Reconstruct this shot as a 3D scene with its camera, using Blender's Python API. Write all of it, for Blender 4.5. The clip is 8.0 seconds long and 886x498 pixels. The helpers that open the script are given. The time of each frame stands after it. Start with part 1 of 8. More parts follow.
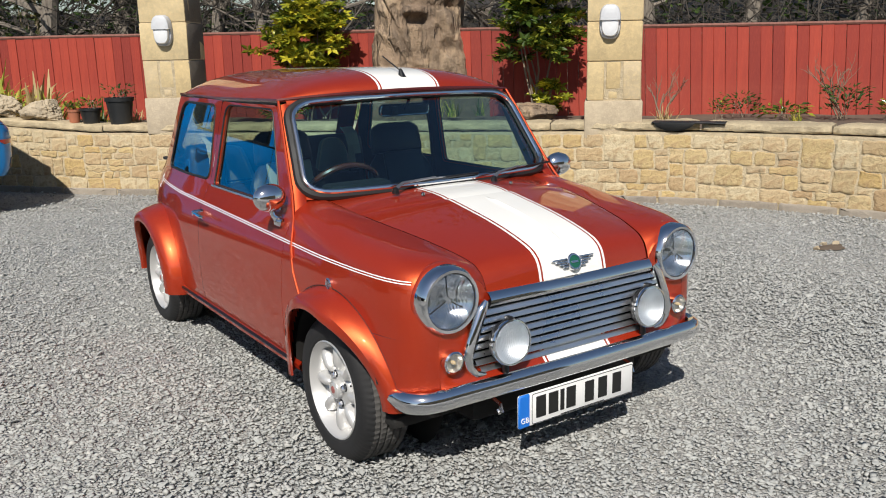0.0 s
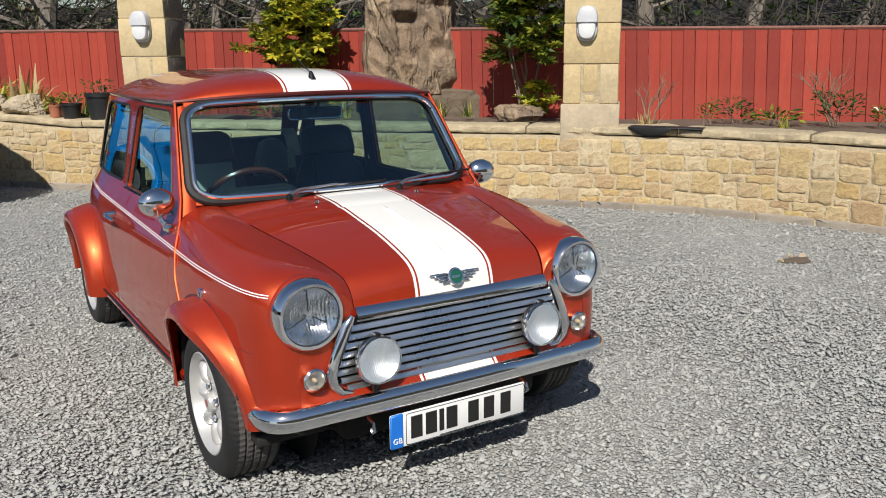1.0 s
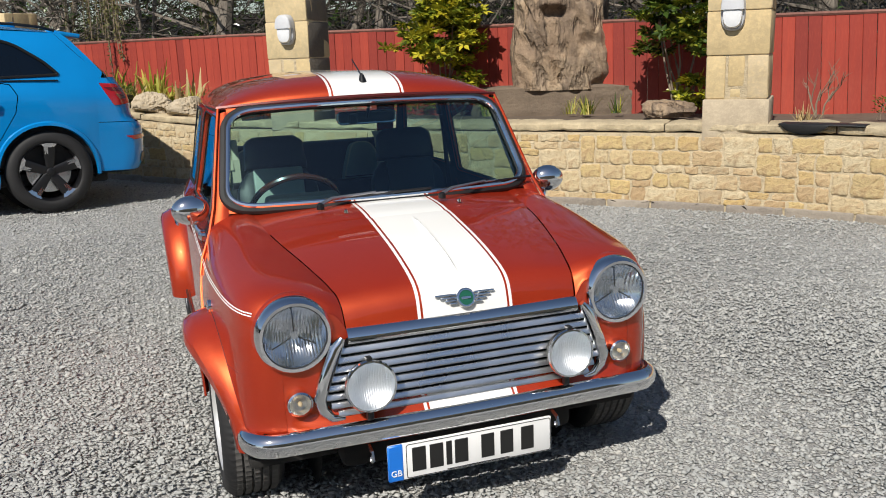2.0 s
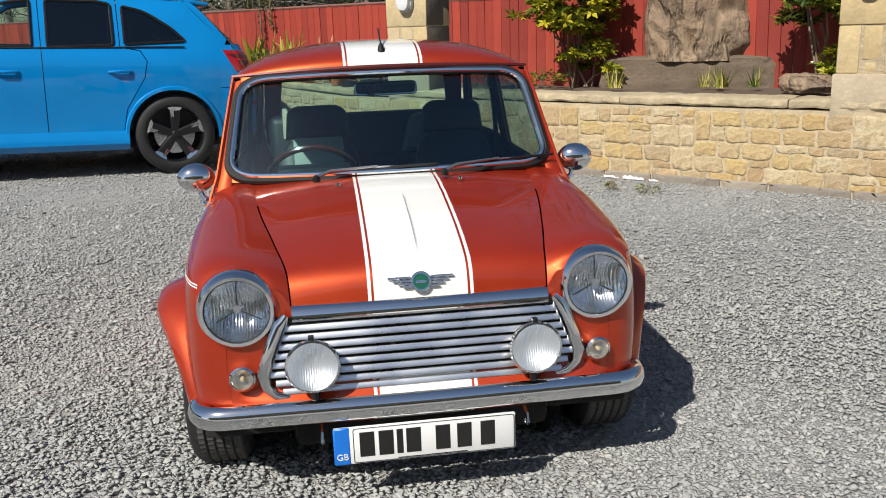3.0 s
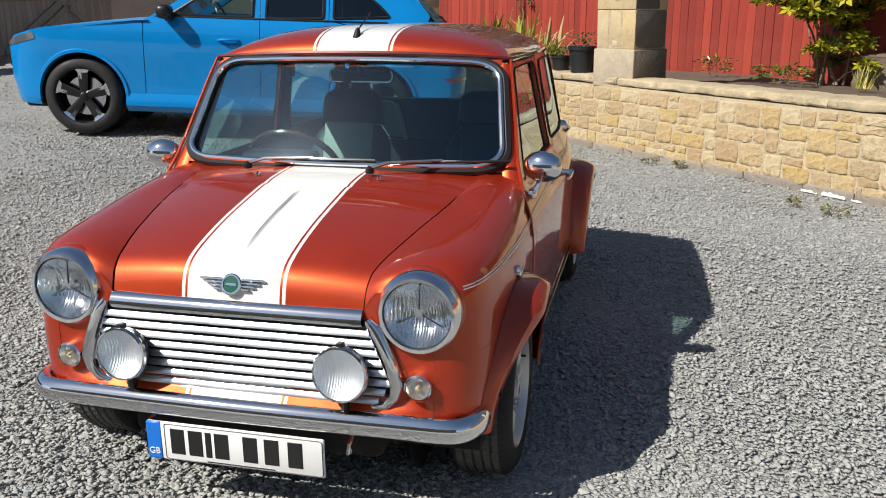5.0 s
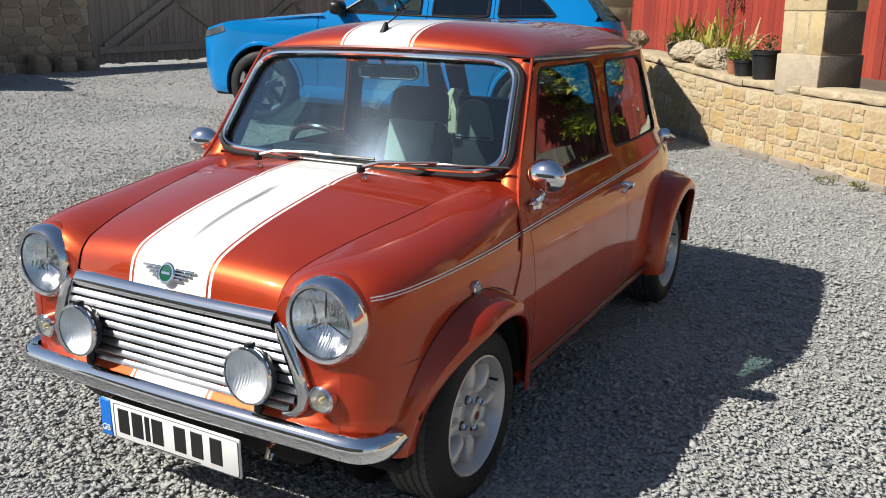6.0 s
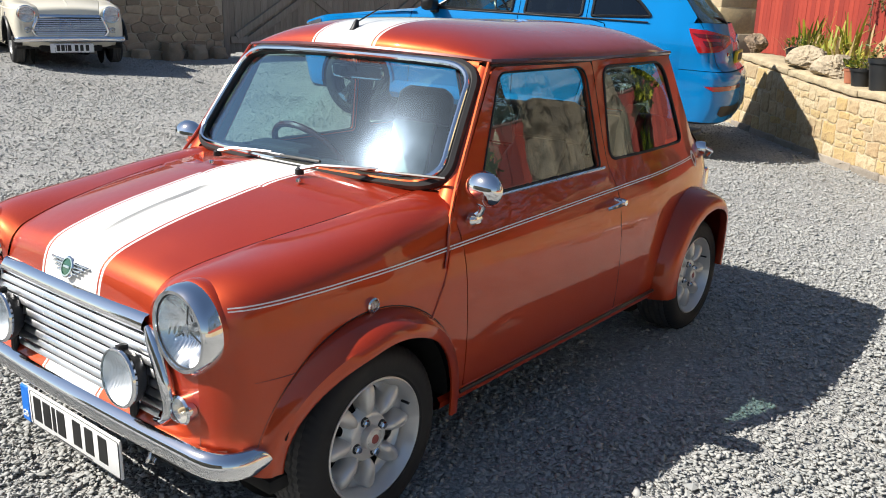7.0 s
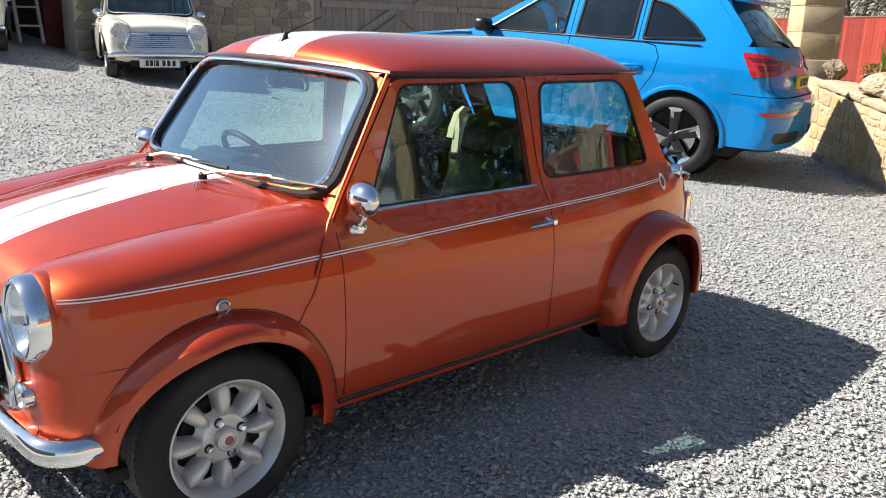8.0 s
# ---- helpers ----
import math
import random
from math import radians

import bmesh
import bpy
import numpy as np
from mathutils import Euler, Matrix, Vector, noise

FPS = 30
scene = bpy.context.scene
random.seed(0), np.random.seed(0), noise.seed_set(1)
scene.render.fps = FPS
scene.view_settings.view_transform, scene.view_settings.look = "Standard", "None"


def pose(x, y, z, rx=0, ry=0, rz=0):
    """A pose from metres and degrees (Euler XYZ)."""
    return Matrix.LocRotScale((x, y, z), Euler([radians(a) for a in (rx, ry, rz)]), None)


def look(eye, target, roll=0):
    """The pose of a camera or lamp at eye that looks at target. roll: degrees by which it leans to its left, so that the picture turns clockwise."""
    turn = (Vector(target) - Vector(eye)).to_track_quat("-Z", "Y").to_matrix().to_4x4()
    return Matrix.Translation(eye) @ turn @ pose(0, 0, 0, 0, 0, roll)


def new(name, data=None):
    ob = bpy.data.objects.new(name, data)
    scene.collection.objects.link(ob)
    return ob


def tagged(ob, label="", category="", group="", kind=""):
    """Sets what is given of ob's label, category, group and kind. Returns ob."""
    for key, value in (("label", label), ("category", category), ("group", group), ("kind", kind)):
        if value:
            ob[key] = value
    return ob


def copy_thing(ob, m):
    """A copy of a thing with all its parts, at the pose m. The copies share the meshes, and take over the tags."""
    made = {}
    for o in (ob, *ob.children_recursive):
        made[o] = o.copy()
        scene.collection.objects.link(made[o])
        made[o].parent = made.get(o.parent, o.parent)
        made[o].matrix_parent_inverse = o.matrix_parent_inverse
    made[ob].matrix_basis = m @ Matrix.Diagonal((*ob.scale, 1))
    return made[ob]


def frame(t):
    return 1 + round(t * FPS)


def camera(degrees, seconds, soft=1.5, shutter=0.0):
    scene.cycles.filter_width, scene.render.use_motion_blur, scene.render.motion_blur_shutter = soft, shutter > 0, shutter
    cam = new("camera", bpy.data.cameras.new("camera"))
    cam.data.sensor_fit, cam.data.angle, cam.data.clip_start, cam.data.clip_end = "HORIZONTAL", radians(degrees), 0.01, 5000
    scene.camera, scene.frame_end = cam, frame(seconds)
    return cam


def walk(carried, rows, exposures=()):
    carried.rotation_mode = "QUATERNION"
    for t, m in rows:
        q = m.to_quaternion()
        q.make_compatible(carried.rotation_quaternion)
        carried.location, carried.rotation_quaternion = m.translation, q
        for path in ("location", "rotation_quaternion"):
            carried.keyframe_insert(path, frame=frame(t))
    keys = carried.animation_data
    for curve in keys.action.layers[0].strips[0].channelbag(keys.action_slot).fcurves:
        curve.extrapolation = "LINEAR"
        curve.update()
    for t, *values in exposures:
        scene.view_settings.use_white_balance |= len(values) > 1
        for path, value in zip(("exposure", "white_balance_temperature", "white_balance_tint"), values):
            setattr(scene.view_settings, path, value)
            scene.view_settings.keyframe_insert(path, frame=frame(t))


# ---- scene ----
cam = camera(54.8, 8.0, soft=1.0)
PATH = [
    (0, (-1.891, -2.465, 1.349), (-0.806, -0.845, 0.9), -1.3),
    (0.5, (-1.719, -2.521, 1.347), (-0.638, -0.901, 0.893), -1.0),
    (1, (-1.431, -2.622, 1.361), (-0.394, -0.973, 0.909), -0.5),
    (1.5, (-1.154, -2.646, 1.354), (-0.315, -0.887, 0.903), -1.4),
    (2, (-0.843, -2.647, 1.364), (-0.2, -0.808, 0.91), -2.1),
    (2.2, (-0.722, -2.659, 1.362), (-0.186, -0.79, 0.897), -2.6),
    (3.3, (-0.048, -2.665, 1.345), (0.179, -0.748, 0.822), -1.4),
    (3.5, (0.085, -2.629, 1.353), (0.302, -0.712, 0.824), -1.1),
    (4, (0.41, -2.567, 1.349), (0.456, -0.64, 0.816), -1.2),
    (4.5, (0.755, -2.504, 1.359), (0.47, -0.6, 0.818), -1.3),
    (4.7, (0.865, -2.451, 1.358), (0.52, -0.557, 0.815), -0.7),
    (5.8, (1.536, -2.016, 1.328), (0.684, -0.288, 0.791), -0.3),
    (6, (1.667, -1.933, 1.331), (0.73, -0.25, 0.79), 0.3),
    (6.4, (1.854, -1.762, 1.316), (0.838, -0.127, 0.774), 1.5),
    (6.5, (1.888, -1.717, 1.317), (0.842, -0.103, 0.769), 1.5),
    (6.6, (1.931, -1.671, 1.318), (0.848, -0.082, 0.767), 1.6),
    (7, (2.091, -1.459, 1.347), (0.885, 0.037, 0.793), 1.4),
    (7.2, (2.189, -1.362, 1.306), (0.921, 0.074, 0.731), -2.1),
    (7.4, (2.305, -1.277, 1.333), (1.013, 0.153, 0.8), 1.3),
    (7.5, (2.36, -1.243, 1.339), (1.065, 0.193, 0.831), 2.3),
    (7.9, (2.53, -1.058, 1.334), (1.162, 0.306, 0.816), 2.8),
    (8, (2.57, -1.008, 1.332), (1.164, 0.32, 0.821), 2.0),
]
EXPOSURES = [(0.0, 0.18), (2.2, 0.20), (4.5, 0.27), (6.0, 0.42), (7.0, 0.72), (8.0, 1.06)]
walk(cam, [(t, look(eye, target, roll)) for t, eye, target, roll in PATH], EXPOSURES)

# ---- light ----
SUN_WAY = Vector((0.68, 0.76, -1.0)).normalized()
sun = new("sun", bpy.data.lights.new("sun", "SUN"))
sun.data.energy, sun.data.angle, sun.data.color = 5.1, radians(0.53), (1.0, 0.95, 0.87)
sun.matrix_world = look((-20, -22, 30), Vector((-20, -22, 30)) + SUN_WAY)
world = bpy.data.worlds.new("sky")
scene.world = world
world.use_nodes = True
sky = world.node_tree.nodes.new("ShaderNodeTexSky")
sky.sky_type, sky.sun_disc = "NISHITA", False
sky.sun_elevation = math.asin(-SUN_WAY.z)
sky.sun_rotation = math.atan2(-SUN_WAY.x, -SUN_WAY.y)
sky.air_density, sky.dust_density, sky.ozone_density = 1.0, 0.6, 1.0
world.node_tree.links.new(sky.outputs[0], world.node_tree.nodes["Background"].inputs[0])
world.node_tree.nodes["Background"].inputs[1].default_value = 0.069


# ---- materials ----
class Mat:
    """A node material under construction."""

    def __init__(self, name):
        self.m = bpy.data.materials.new(name)
        self.m.use_nodes = True
        self.t = self.m.node_tree
        self.b = self.t.nodes["Principled BSDF"]

    def node(self, kind, feature="", operation="", blend=""):
        n = self.t.nodes.new("ShaderNode" + kind)
        if feature:
            n.feature = feature
        if operation:
            n.operation = operation
        if blend:
            n.data_type, n.blend_type = "RGBA", blend
        return n

    def link(self, a, b):
        self.t.links.new(a, b)

    def put(self, **values):
        for k, v in values.items():
            self.b.inputs[k.replace("_", " ")].default_value = v
        return self

    def coords(self, scale=1.0, which="Object"):
        c = self.node("TexCoord")
        m = self.node("Mapping")
        m.inputs["Scale"].default_value = scale if isinstance(scale, tuple) else (scale,) * 3
        self.link(c.outputs[which], m.inputs[0])
        return m.outputs[0]

    def noise(self, scale, detail=4.0, rough=0.55, at=None):
        n = self.node("TexNoise")
        n.inputs["Scale"].default_value, n.inputs["Detail"].default_value, n.inputs["Roughness"].default_value = scale, detail, rough
        self.link(at if at is not None else self.coords(), n.inputs["Vector"])
        return n.outputs[0]

    def voronoi(self, scale, at=None, feature="F1", out=0):
        n = self.node("TexVoronoi", feature=feature)
        n.inputs["Scale"].default_value = scale
        self.link(at if at is not None else self.coords(), n.inputs["Vector"])
        return n.outputs[out]

    def ramp(self, fac, *stops):
        n = self.node("ValToRGB")
        e = n.color_ramp.elements
        while len(e) < len(stops):
            e.new(0.5)
        for el, (p, c) in zip(e, stops):
            el.position, el.color = p, c if len(c) == 4 else (*c, 1)
        self.link(fac, n.inputs[0])
        return n.outputs[0]

    def mix(self, fac, a, b, blend="MIX"):
        n = self.node("Mix", blend=blend)
        for i, v in ((0, fac), (6, a), (7, b)):
            if hasattr(v, "links"):
                self.link(v, n.inputs[i])
            else:
                n.inputs[i].default_value = v
        return n.outputs[2]

    def math(self, op, a, b=0.0):
        n = self.node("Math", operation=op)
        for i, v in ((0, a), (1, b)):
            if hasattr(v, "links"):
                self.link(v, n.inputs[i])
            else:
                n.inputs[i].default_value = v
        return n.outputs[0]

    def bump(self, height, strength=0.3, distance=0.01):
        n = self.node("Bump")
        n.inputs["Strength"].default_value, n.inputs["Distance"].default_value = strength, distance
        self.link(height, n.inputs["Height"])
        self.link(n.outputs[0], self.b.inputs["Normal"])

    def colour(self, out):
        self.link(out, self.b.inputs["Base Color"])
        return self

    def rough(self, out):
        self.link(out, self.b.inputs["Roughness"])
        return self


def plain(name, col, rough=0.5, metal=0.0, wear=0.12, scale=40.0, bump=0.0, coat=0.0):
    """A surface of one paint or stuff, with slight variation of tone and gloss."""
    m = Mat(name)
    n = m.noise(scale, 5)
    n2 = m.noise(scale * 0.12, 3)
    dark = tuple(c * (1 - wear * 1.6) for c in col[:3]) + (1,)
    light = tuple(min(1, c * (1 + wear)) for c in col[:3]) + (1,)
    m.colour(m.mix(m.math("MULTIPLY", m.math("ADD", n, n2), 0.5), dark, light))
    m.rough(m.ramp(n2, (0.3, (rough * 0.8,) * 3), (0.7, (min(1, rough * 1.25),) * 3)))
    m.put(Metallic=metal)
    if coat:
        m.put(Coat_Weight=coat, Coat_Roughness=0.03)
    if bump:
        m.bump(n, bump, 0.002)
    return m.m


def car_paint(name, deep, flakes=None, stripes=False, share=0.5):
    """Clear-coated car paint: a deep pigment and, with flakes, a metallic lobe of another tone; with stripes, a broad white band with a pin line either side along the car's middle."""
    m = Mat(name)
    n = m.noise(3.0, 2)
    col = m.mix(n, tuple(c * 0.9 for c in deep[:3]) + (1,), tuple(min(1, c * 1.08) for c in deep[:3]) + (1,))
    dust = m.noise(9.0, 6)
    white = None
    if stripes:
        sep = m.node("SeparateXYZ")
        m.link(m.coords(), sep.inputs[0])
        ax = m.math("ABSOLUTE", sep.outputs[0])
        band = m.math("LESS_THAN", ax, 0.131)
        pin = m.math("MULTIPLY", m.math("GREATER_THAN", ax, 0.138), m.math("LESS_THAN", ax, 0.1475))
        white = m.math("MAXIMUM", band, pin)
        col = m.mix(white, col, (0.76, 0.75, 0.72, 1))
    m.colour(col)
    m.rough(m.ramp(dust, (0.3, (0.42,) * 3), (0.75, (0.55,) * 3)))
    m.put(Coat_Weight=1.0, Coat_Roughness=0.02, Coat_IOR=1.5, Specular_IOR_Level=0.04)
    if flakes:
        b = m.node("BsdfPrincipled")
        f = m.noise(1400.0, 1)
        tone = m.mix(m.ramp(f, (0.40, (0, 0, 0)), (0.7, (0.6, 0.6, 0.6))), tuple(flakes[:3]) + (1,), tuple(min(1, c * 1.6 + 0.02) for c in flakes[:3]) + (1,))
        m.link(tone, b.inputs["Base Color"])
        b.inputs["Metallic"].default_value = 1.0
        m.link(m.ramp(dust, (0.3, (0.40,) * 3), (0.75, (0.50,) * 3)), b.inputs["Roughness"])
        for k, v in (("Coat Weight", 1.0), ("Coat Roughness", 0.02), ("Coat IOR", 1.5)):
            b.inputs[k].default_value = v
        mx = m.node("MixShader")
        mx.inputs[0].default_value = share
        if white is not None:
            m.link(m.math("MULTIPLY", m.math("SUBTRACT", 1.0, white), share), mx.inputs[0])
        m.link(m.b.outputs[0], mx.inputs[1])
        m.link(b.outputs[0], mx.inputs[2])
        m.link(mx.outputs[0], m.t.nodes["Material Output"].inputs[0])
    return m.m


def glass(name, tint, dirt=0.004, haze=0.22, base=0.075):
    """A pane: clear tinted stuff with a mirror reflection that grows at grazing angles, and a little glossy dust; both
    are tinted blue to imitate sky haze.
    """
    m = Mat(name)
    out = m.t.nodes["Material Output"]
    m.t.nodes.remove(m.b)
    clear, gloss, film, mix, mix2, lay = (m.node(k) for k in ("BsdfTransparent", "BsdfGlossy", "BsdfGlossy", "MixShader", "MixShader", "LayerWeight"))
    clear.inputs[0].default_value = tint
    gloss.inputs["Roughness"].default_value = 0.004
    # blue of the sky's sheen put into the gloss and film colours
    gloss.inputs["Color"].default_value = (0.76, 0.92, 1.0, 1)
    film.inputs["Color"].default_value = (0.50, 0.66, 0.88, 1)
    film.inputs["Roughness"].default_value = haze
    lay.inputs[0].default_value = 0.5
    steep = m.math("POWER", lay.outputs["Facing"], 2.0)
    fac = m.math("ADD", m.math("MULTIPLY", steep, 0.90), base)
    smear = m.ramp(m.noise(7.0, 6, 0.65), (0.3, (dirt * 0.3,) * 3), (0.8, (dirt,) * 3))
    m.link(smear, mix2.inputs[0])
    m.link(clear.outputs[0], mix2.inputs[1])
    m.link(film.outputs[0], mix2.inputs[2])
    m.link(fac, mix.inputs[0])
    m.link(mix2.outputs[0], mix.inputs[1])
    m.link(gloss.outputs[0], mix.inputs[2])
    m.link(mix.outputs[0], out.inputs[0])
    return m.m


def stone_mat(name, a, b, c, scale=9.0, rough=0.9, per="Object", bump=0.6):
    """Stone with a tone of its own for each piece, veins, pits and stains."""
    m = Mat(name)
    if per == "Object":
        rnd = m.node("ObjectInfo").outputs["Random"]
    else:
        rnd = m.node("NewGeometry").outputs["Random Per Island"]
    base = m.ramp(rnd, (0.0, a), (0.3, b), (0.55, tuple(min(1, x * 1.12) for x in b[:3])), (0.75, c), (1.0, tuple(x * 0.9 for x in a[:3])))
    n1, n2 = m.noise(scale, 8, 0.62), m.noise(scale * 6, 6, 0.7)
    stain = m.noise(scale * 0.35, 5, 0.6)
    col = m.mix(m.ramp(n1, (0.3, (0, 0, 0)), (0.72, (0.65,) * 3)), base, tuple(x * 0.55 for x in b[:3]) + (1,))
    col = m.mix(m.ramp(n2, (0.45, (0, 0, 0)), (0.75, (0.5,) * 3)), col, tuple(min(1, x * 1.35) for x in a[:3]) + (1,))
    col = m.mix(m.ramp(stain, (0.55, (0, 0, 0)), (0.8, (0.45,) * 3)), col, tuple(x * 0.42 for x in c[:3]) + (1,))
    m.colour(col).put(Roughness=rough)
    m.bump(m.math("ADD", n1, m.math("MULTIPLY", n2, 0.4)), bump, 0.02)
    return m.m


RED = car_paint("copper_red_paint", (0.375, 0.0215, 0.008), (0.44, 0.084, 0.024))
STRIPED = car_paint("copper_red_paint_with_white_stripes", (0.375, 0.0215, 0.008), (0.44, 0.084, 0.024), stripes=True)
BLUE = car_paint("bright_blue_paint", (0.001, 0.20, 0.53))
CREAM = car_paint("cream_paint", (0.70, 0.66, 0.55))
CHROME = plain("chrome", (0.82, 0.83, 0.85), 0.06, 1.0, wear=0.03)
CHROME_DULL = plain("polished_steel", (0.74, 0.75, 0.77), 0.16, 1.0, wear=0.06)
WIPER = plain("dull_silver_wiper", (0.42, 0.42, 0.43), 0.34, 0.9, wear=0.12)
STEEL = plain("satin_steel", (0.17, 0.17, 0.175), 0.36, 1.0, wear=0.1)
ALLOY = plain("silver_wheel_paint", (0.62, 0.615, 0.605), 0.36, 0.5, wear=0.05, coat=0.5)
RUBBER = plain("black_rubber", (0.010, 0.010, 0.011), 0.62, wear=0.25, bump=0.1)
TYRE = plain("tyre_rubber", (0.012, 0.012, 0.013), 0.72, wear=0.3, scale=25, bump=0.25)
TREAD = plain("dusty_tyre_tread", (0.085, 0.081, 0.077), 0.85, wear=0.35, scale=60, bump=0.3)
BLACK = plain("black_plastic", (0.007, 0.007, 0.008), 0.38, wear=0.2)
DARK = plain("dark_underside", (0.012, 0.011, 0.010), 0.9, wear=0.3)
TRIM = plain("dark_interior_trim", (0.010, 0.0105, 0.012), 0.7, wear=0.2, bump=0.1)
LEATHER = plain("dark_blue_grey_leather", (0.016, 0.019, 0.024), 0.42, wear=0.2, scale=60, bump=0.3)
LEATHER_PALE = plain("pale_green_grey_leather", (0.34, 0.39, 0.35), 0.45, wear=0.12, scale=60, bump=0.3)
WEBBING = plain("cream_belt_webbing", (0.62, 0.57, 0.43), 0.8, wear=0.15, scale=80)
LINING = plain("headlining_cloth", (0.16, 0.16, 0.155), 0.95, wear=0.1)
WOODRIM = plain("varnished_brown_wood", (0.10, 0.025, 0.012), 0.25, wear=0.3, scale=20, coat=1.0)
WHITE = plain("white_paint", (0.80, 0.79, 0.77), 0.4, wear=0.03)
PLATE_WHITE = plain("plate_white", (0.78, 0.78, 0.77), 0.35, wear=0.04)
PLATE_YELLOW = plain("plate_yellow", (0.75, 0.52, 0.02), 0.4, wear=0.04)
PLATE_BLUE = plain("plate_blue", (0.01, 0.16, 0.62), 0.4, wear=0.04)
INK = plain("black_lettering", (0.012, 0.012, 0.012), 0.5)
GREEN_ENAMEL = plain("green_enamel", (0.01, 0.09, 0.05), 0.2, coat=1.0)
RED_LENS = plain("red_lamp_lens", (0.34, 0.007, 0.009), 0.10, coat=1.0)
SILVER_BOWL = plain("lamp_reflector", (0.92, 0.93, 0.95), 0.13, 1.0, wear=0.03)
SATIN_BOWL = plain("satin_lamp_reflector", (0.92, 0.92, 0.93), 0.42, 0.9, wear=0.03)
GLASS = glass("tinted_window_glass", (0.76, 0.88, 0.80, 1), dirt=0.004, base=0.04)
GLASS_SCREEN = glass("windscreen_glass", (0.60, 0.83, 0.85, 1), dirt=0.014, haze=0.20, base=0.065)
GLASS_DARK = glass("privacy_glass", (0.05, 0.06, 0.07, 1))
GLASS_RIB = glass("frosted_ribbed_glass", (0.95, 0.96, 0.97, 1), dirt=0.12, haze=0.4)
GLASS_LAMP = glass("fluted_lamp_glass", (0.96, 0.965, 0.97, 1), dirt=0.06, haze=0.35, base=0.06)
GLASS_CLEAR = glass("lamp_glass", (0.92, 0.93, 0.95, 1), dirt=0.004)


# ---- shapes: every maker gives (verts, faces) ----
def curve(xs, ys):
    """A smooth function through a few points, without overshoot."""
    xs, ys = np.array(xs, float), np.array(ys, float)
    d = np.diff(ys) / np.diff(xs)
    m = np.zeros(len(xs))
    m[0], m[-1] = d[0], d[-1]
    for i in range(1, len(xs) - 1):
        m[i] = 0 if d[i - 1] * d[i] <= 0 else 2 * d[i - 1] * d[i] / (d[i - 1] + d[i])

    def f(x):
        x = np.clip(np.asarray(x, float), xs[0], xs[-1])
        i = np.clip(np.searchsorted(xs, x) - 1, 0, len(xs) - 2)
        h = xs[i + 1] - xs[i]
        t = (x - xs[i]) / h
        return (ys[i] * (2 * t**3 - 3 * t**2 + 1) + m[i] * h * (t**3 - 2 * t**2 + t)
                + ys[i + 1] * (3 * t**2 - 2 * t**3) + m[i + 1] * h * (t**3 - t**2))
    return f


def grid(rows, loop_u=False, loop_v=False):
    """Faces over rows of points."""
    n, m = len(rows), len(rows[0])
    v = [tuple(map(float, p)) for r in rows for p in r]
    f = []
    for i in range(n if loop_u else n - 1):
        for j in range(m if loop_v else m - 1):
            i2, j2 = (i + 1) % n, (j + 1) % m
            f.append((i * m + j, i * m + j2, i2 * m + j2, i2 * m + j))
    return v, f


def joined(*shapes):
    v, f = [], []
    for a, b in shapes:
        k = len(v)
        v += list(a)
        f += [tuple(i + k for i in q) for q in b]
    return v, f


def flipped(shape):
    return [(-x, y, z) for x, y, z in shape[0]], [tuple(reversed(q)) for q in shape[1]]


def moved(shape, m):
    return [tuple(m @ Vector(p)) for p in shape[0]], shape[1]


def tube(pts, r, n=8, closed=False, flat=None):
    """A round bar along points; r may be a number or one for each point."""
    pts = [Vector(p) for p in pts]
    k = len(pts)
    rs = r if hasattr(r, "__len__") else [r] * k
    rows = []
    up = Vector((0, 0, 1))
    for i, p in enumerate(pts):
        a = pts[(i - 1) % k] if closed or i else p
        b = pts[(i + 1) % k] if closed or i < k - 1 else p
        d = (b - a).normalized()
        if abs(d.dot(up)) > 0.95:
            up = Vector((1, 0, 0)) if abs(d.x) < 0.9 else Vector((0, 1, 0))
        s = d.cross(up).normalized()
        u = s.cross(d).normalized()
        up = u
        fl = flat or 1.0
        rows.append([p + (s * math.cos(2 * math.pi * j / n) * fl + u * math.sin(2 * math.pi * j / n)) * rs[i] for j in range(n)])
    v, f = grid(rows, closed, True)
    if not closed:
        f += [tuple(range(n - 1, -1, -1)), tuple(range((k - 1) * n, k * n))]
    return v, f


def lathe(profile, n=48, axis="y", at=(0, 0, 0), close=True):
    """A turned body: (radius, height) along the axis."""
    rows = []
    for r, h in profile:
        row = []
        for j in range(n):
            c, s = r * math.cos(2 * math.pi * j / n), r * math.sin(2 * math.pi * j / n)
            p = {"y": (c, h, s), "x": (h, c, s), "z": (c, s, h)}[axis]
            row.append((p[0] + at[0], p[1] + at[1], p[2] + at[2]))
        rows.append(row)
    v, f = grid(rows, False, True)
    if close:
        f.append(tuple(range((len(rows) - 1) * n, len(rows) * n)))
        if close != "end":
            f.append(tuple(range(n)))
    return v, f


def block(x0, x1, y0, y1, z0, z1, bevel=0.01, seg=2):
    """A box with rounded edges."""
    bm = bmesh.new()
    bmesh.ops.create_cube(bm, size=1.0)
    for v in bm.verts:
        v.co = Vector(((x0 + x1) / 2 + v.co.x * (x1 - x0), (y0 + y1) / 2 + v.co.y * (y1 - y0), (z0 + z1) / 2 + v.co.z * (z1 - z0)))
    if bevel:
        bmesh.ops.bevel(bm, geom=bm.edges[:], offset=bevel, segments=seg, affect="EDGES", profile=0.5)
    bm.verts.index_update()
    out = [tuple(v.co) for v in bm.verts], [tuple(v.index for v in q.verts) for q in bm.faces]
    bm.free()
    return out


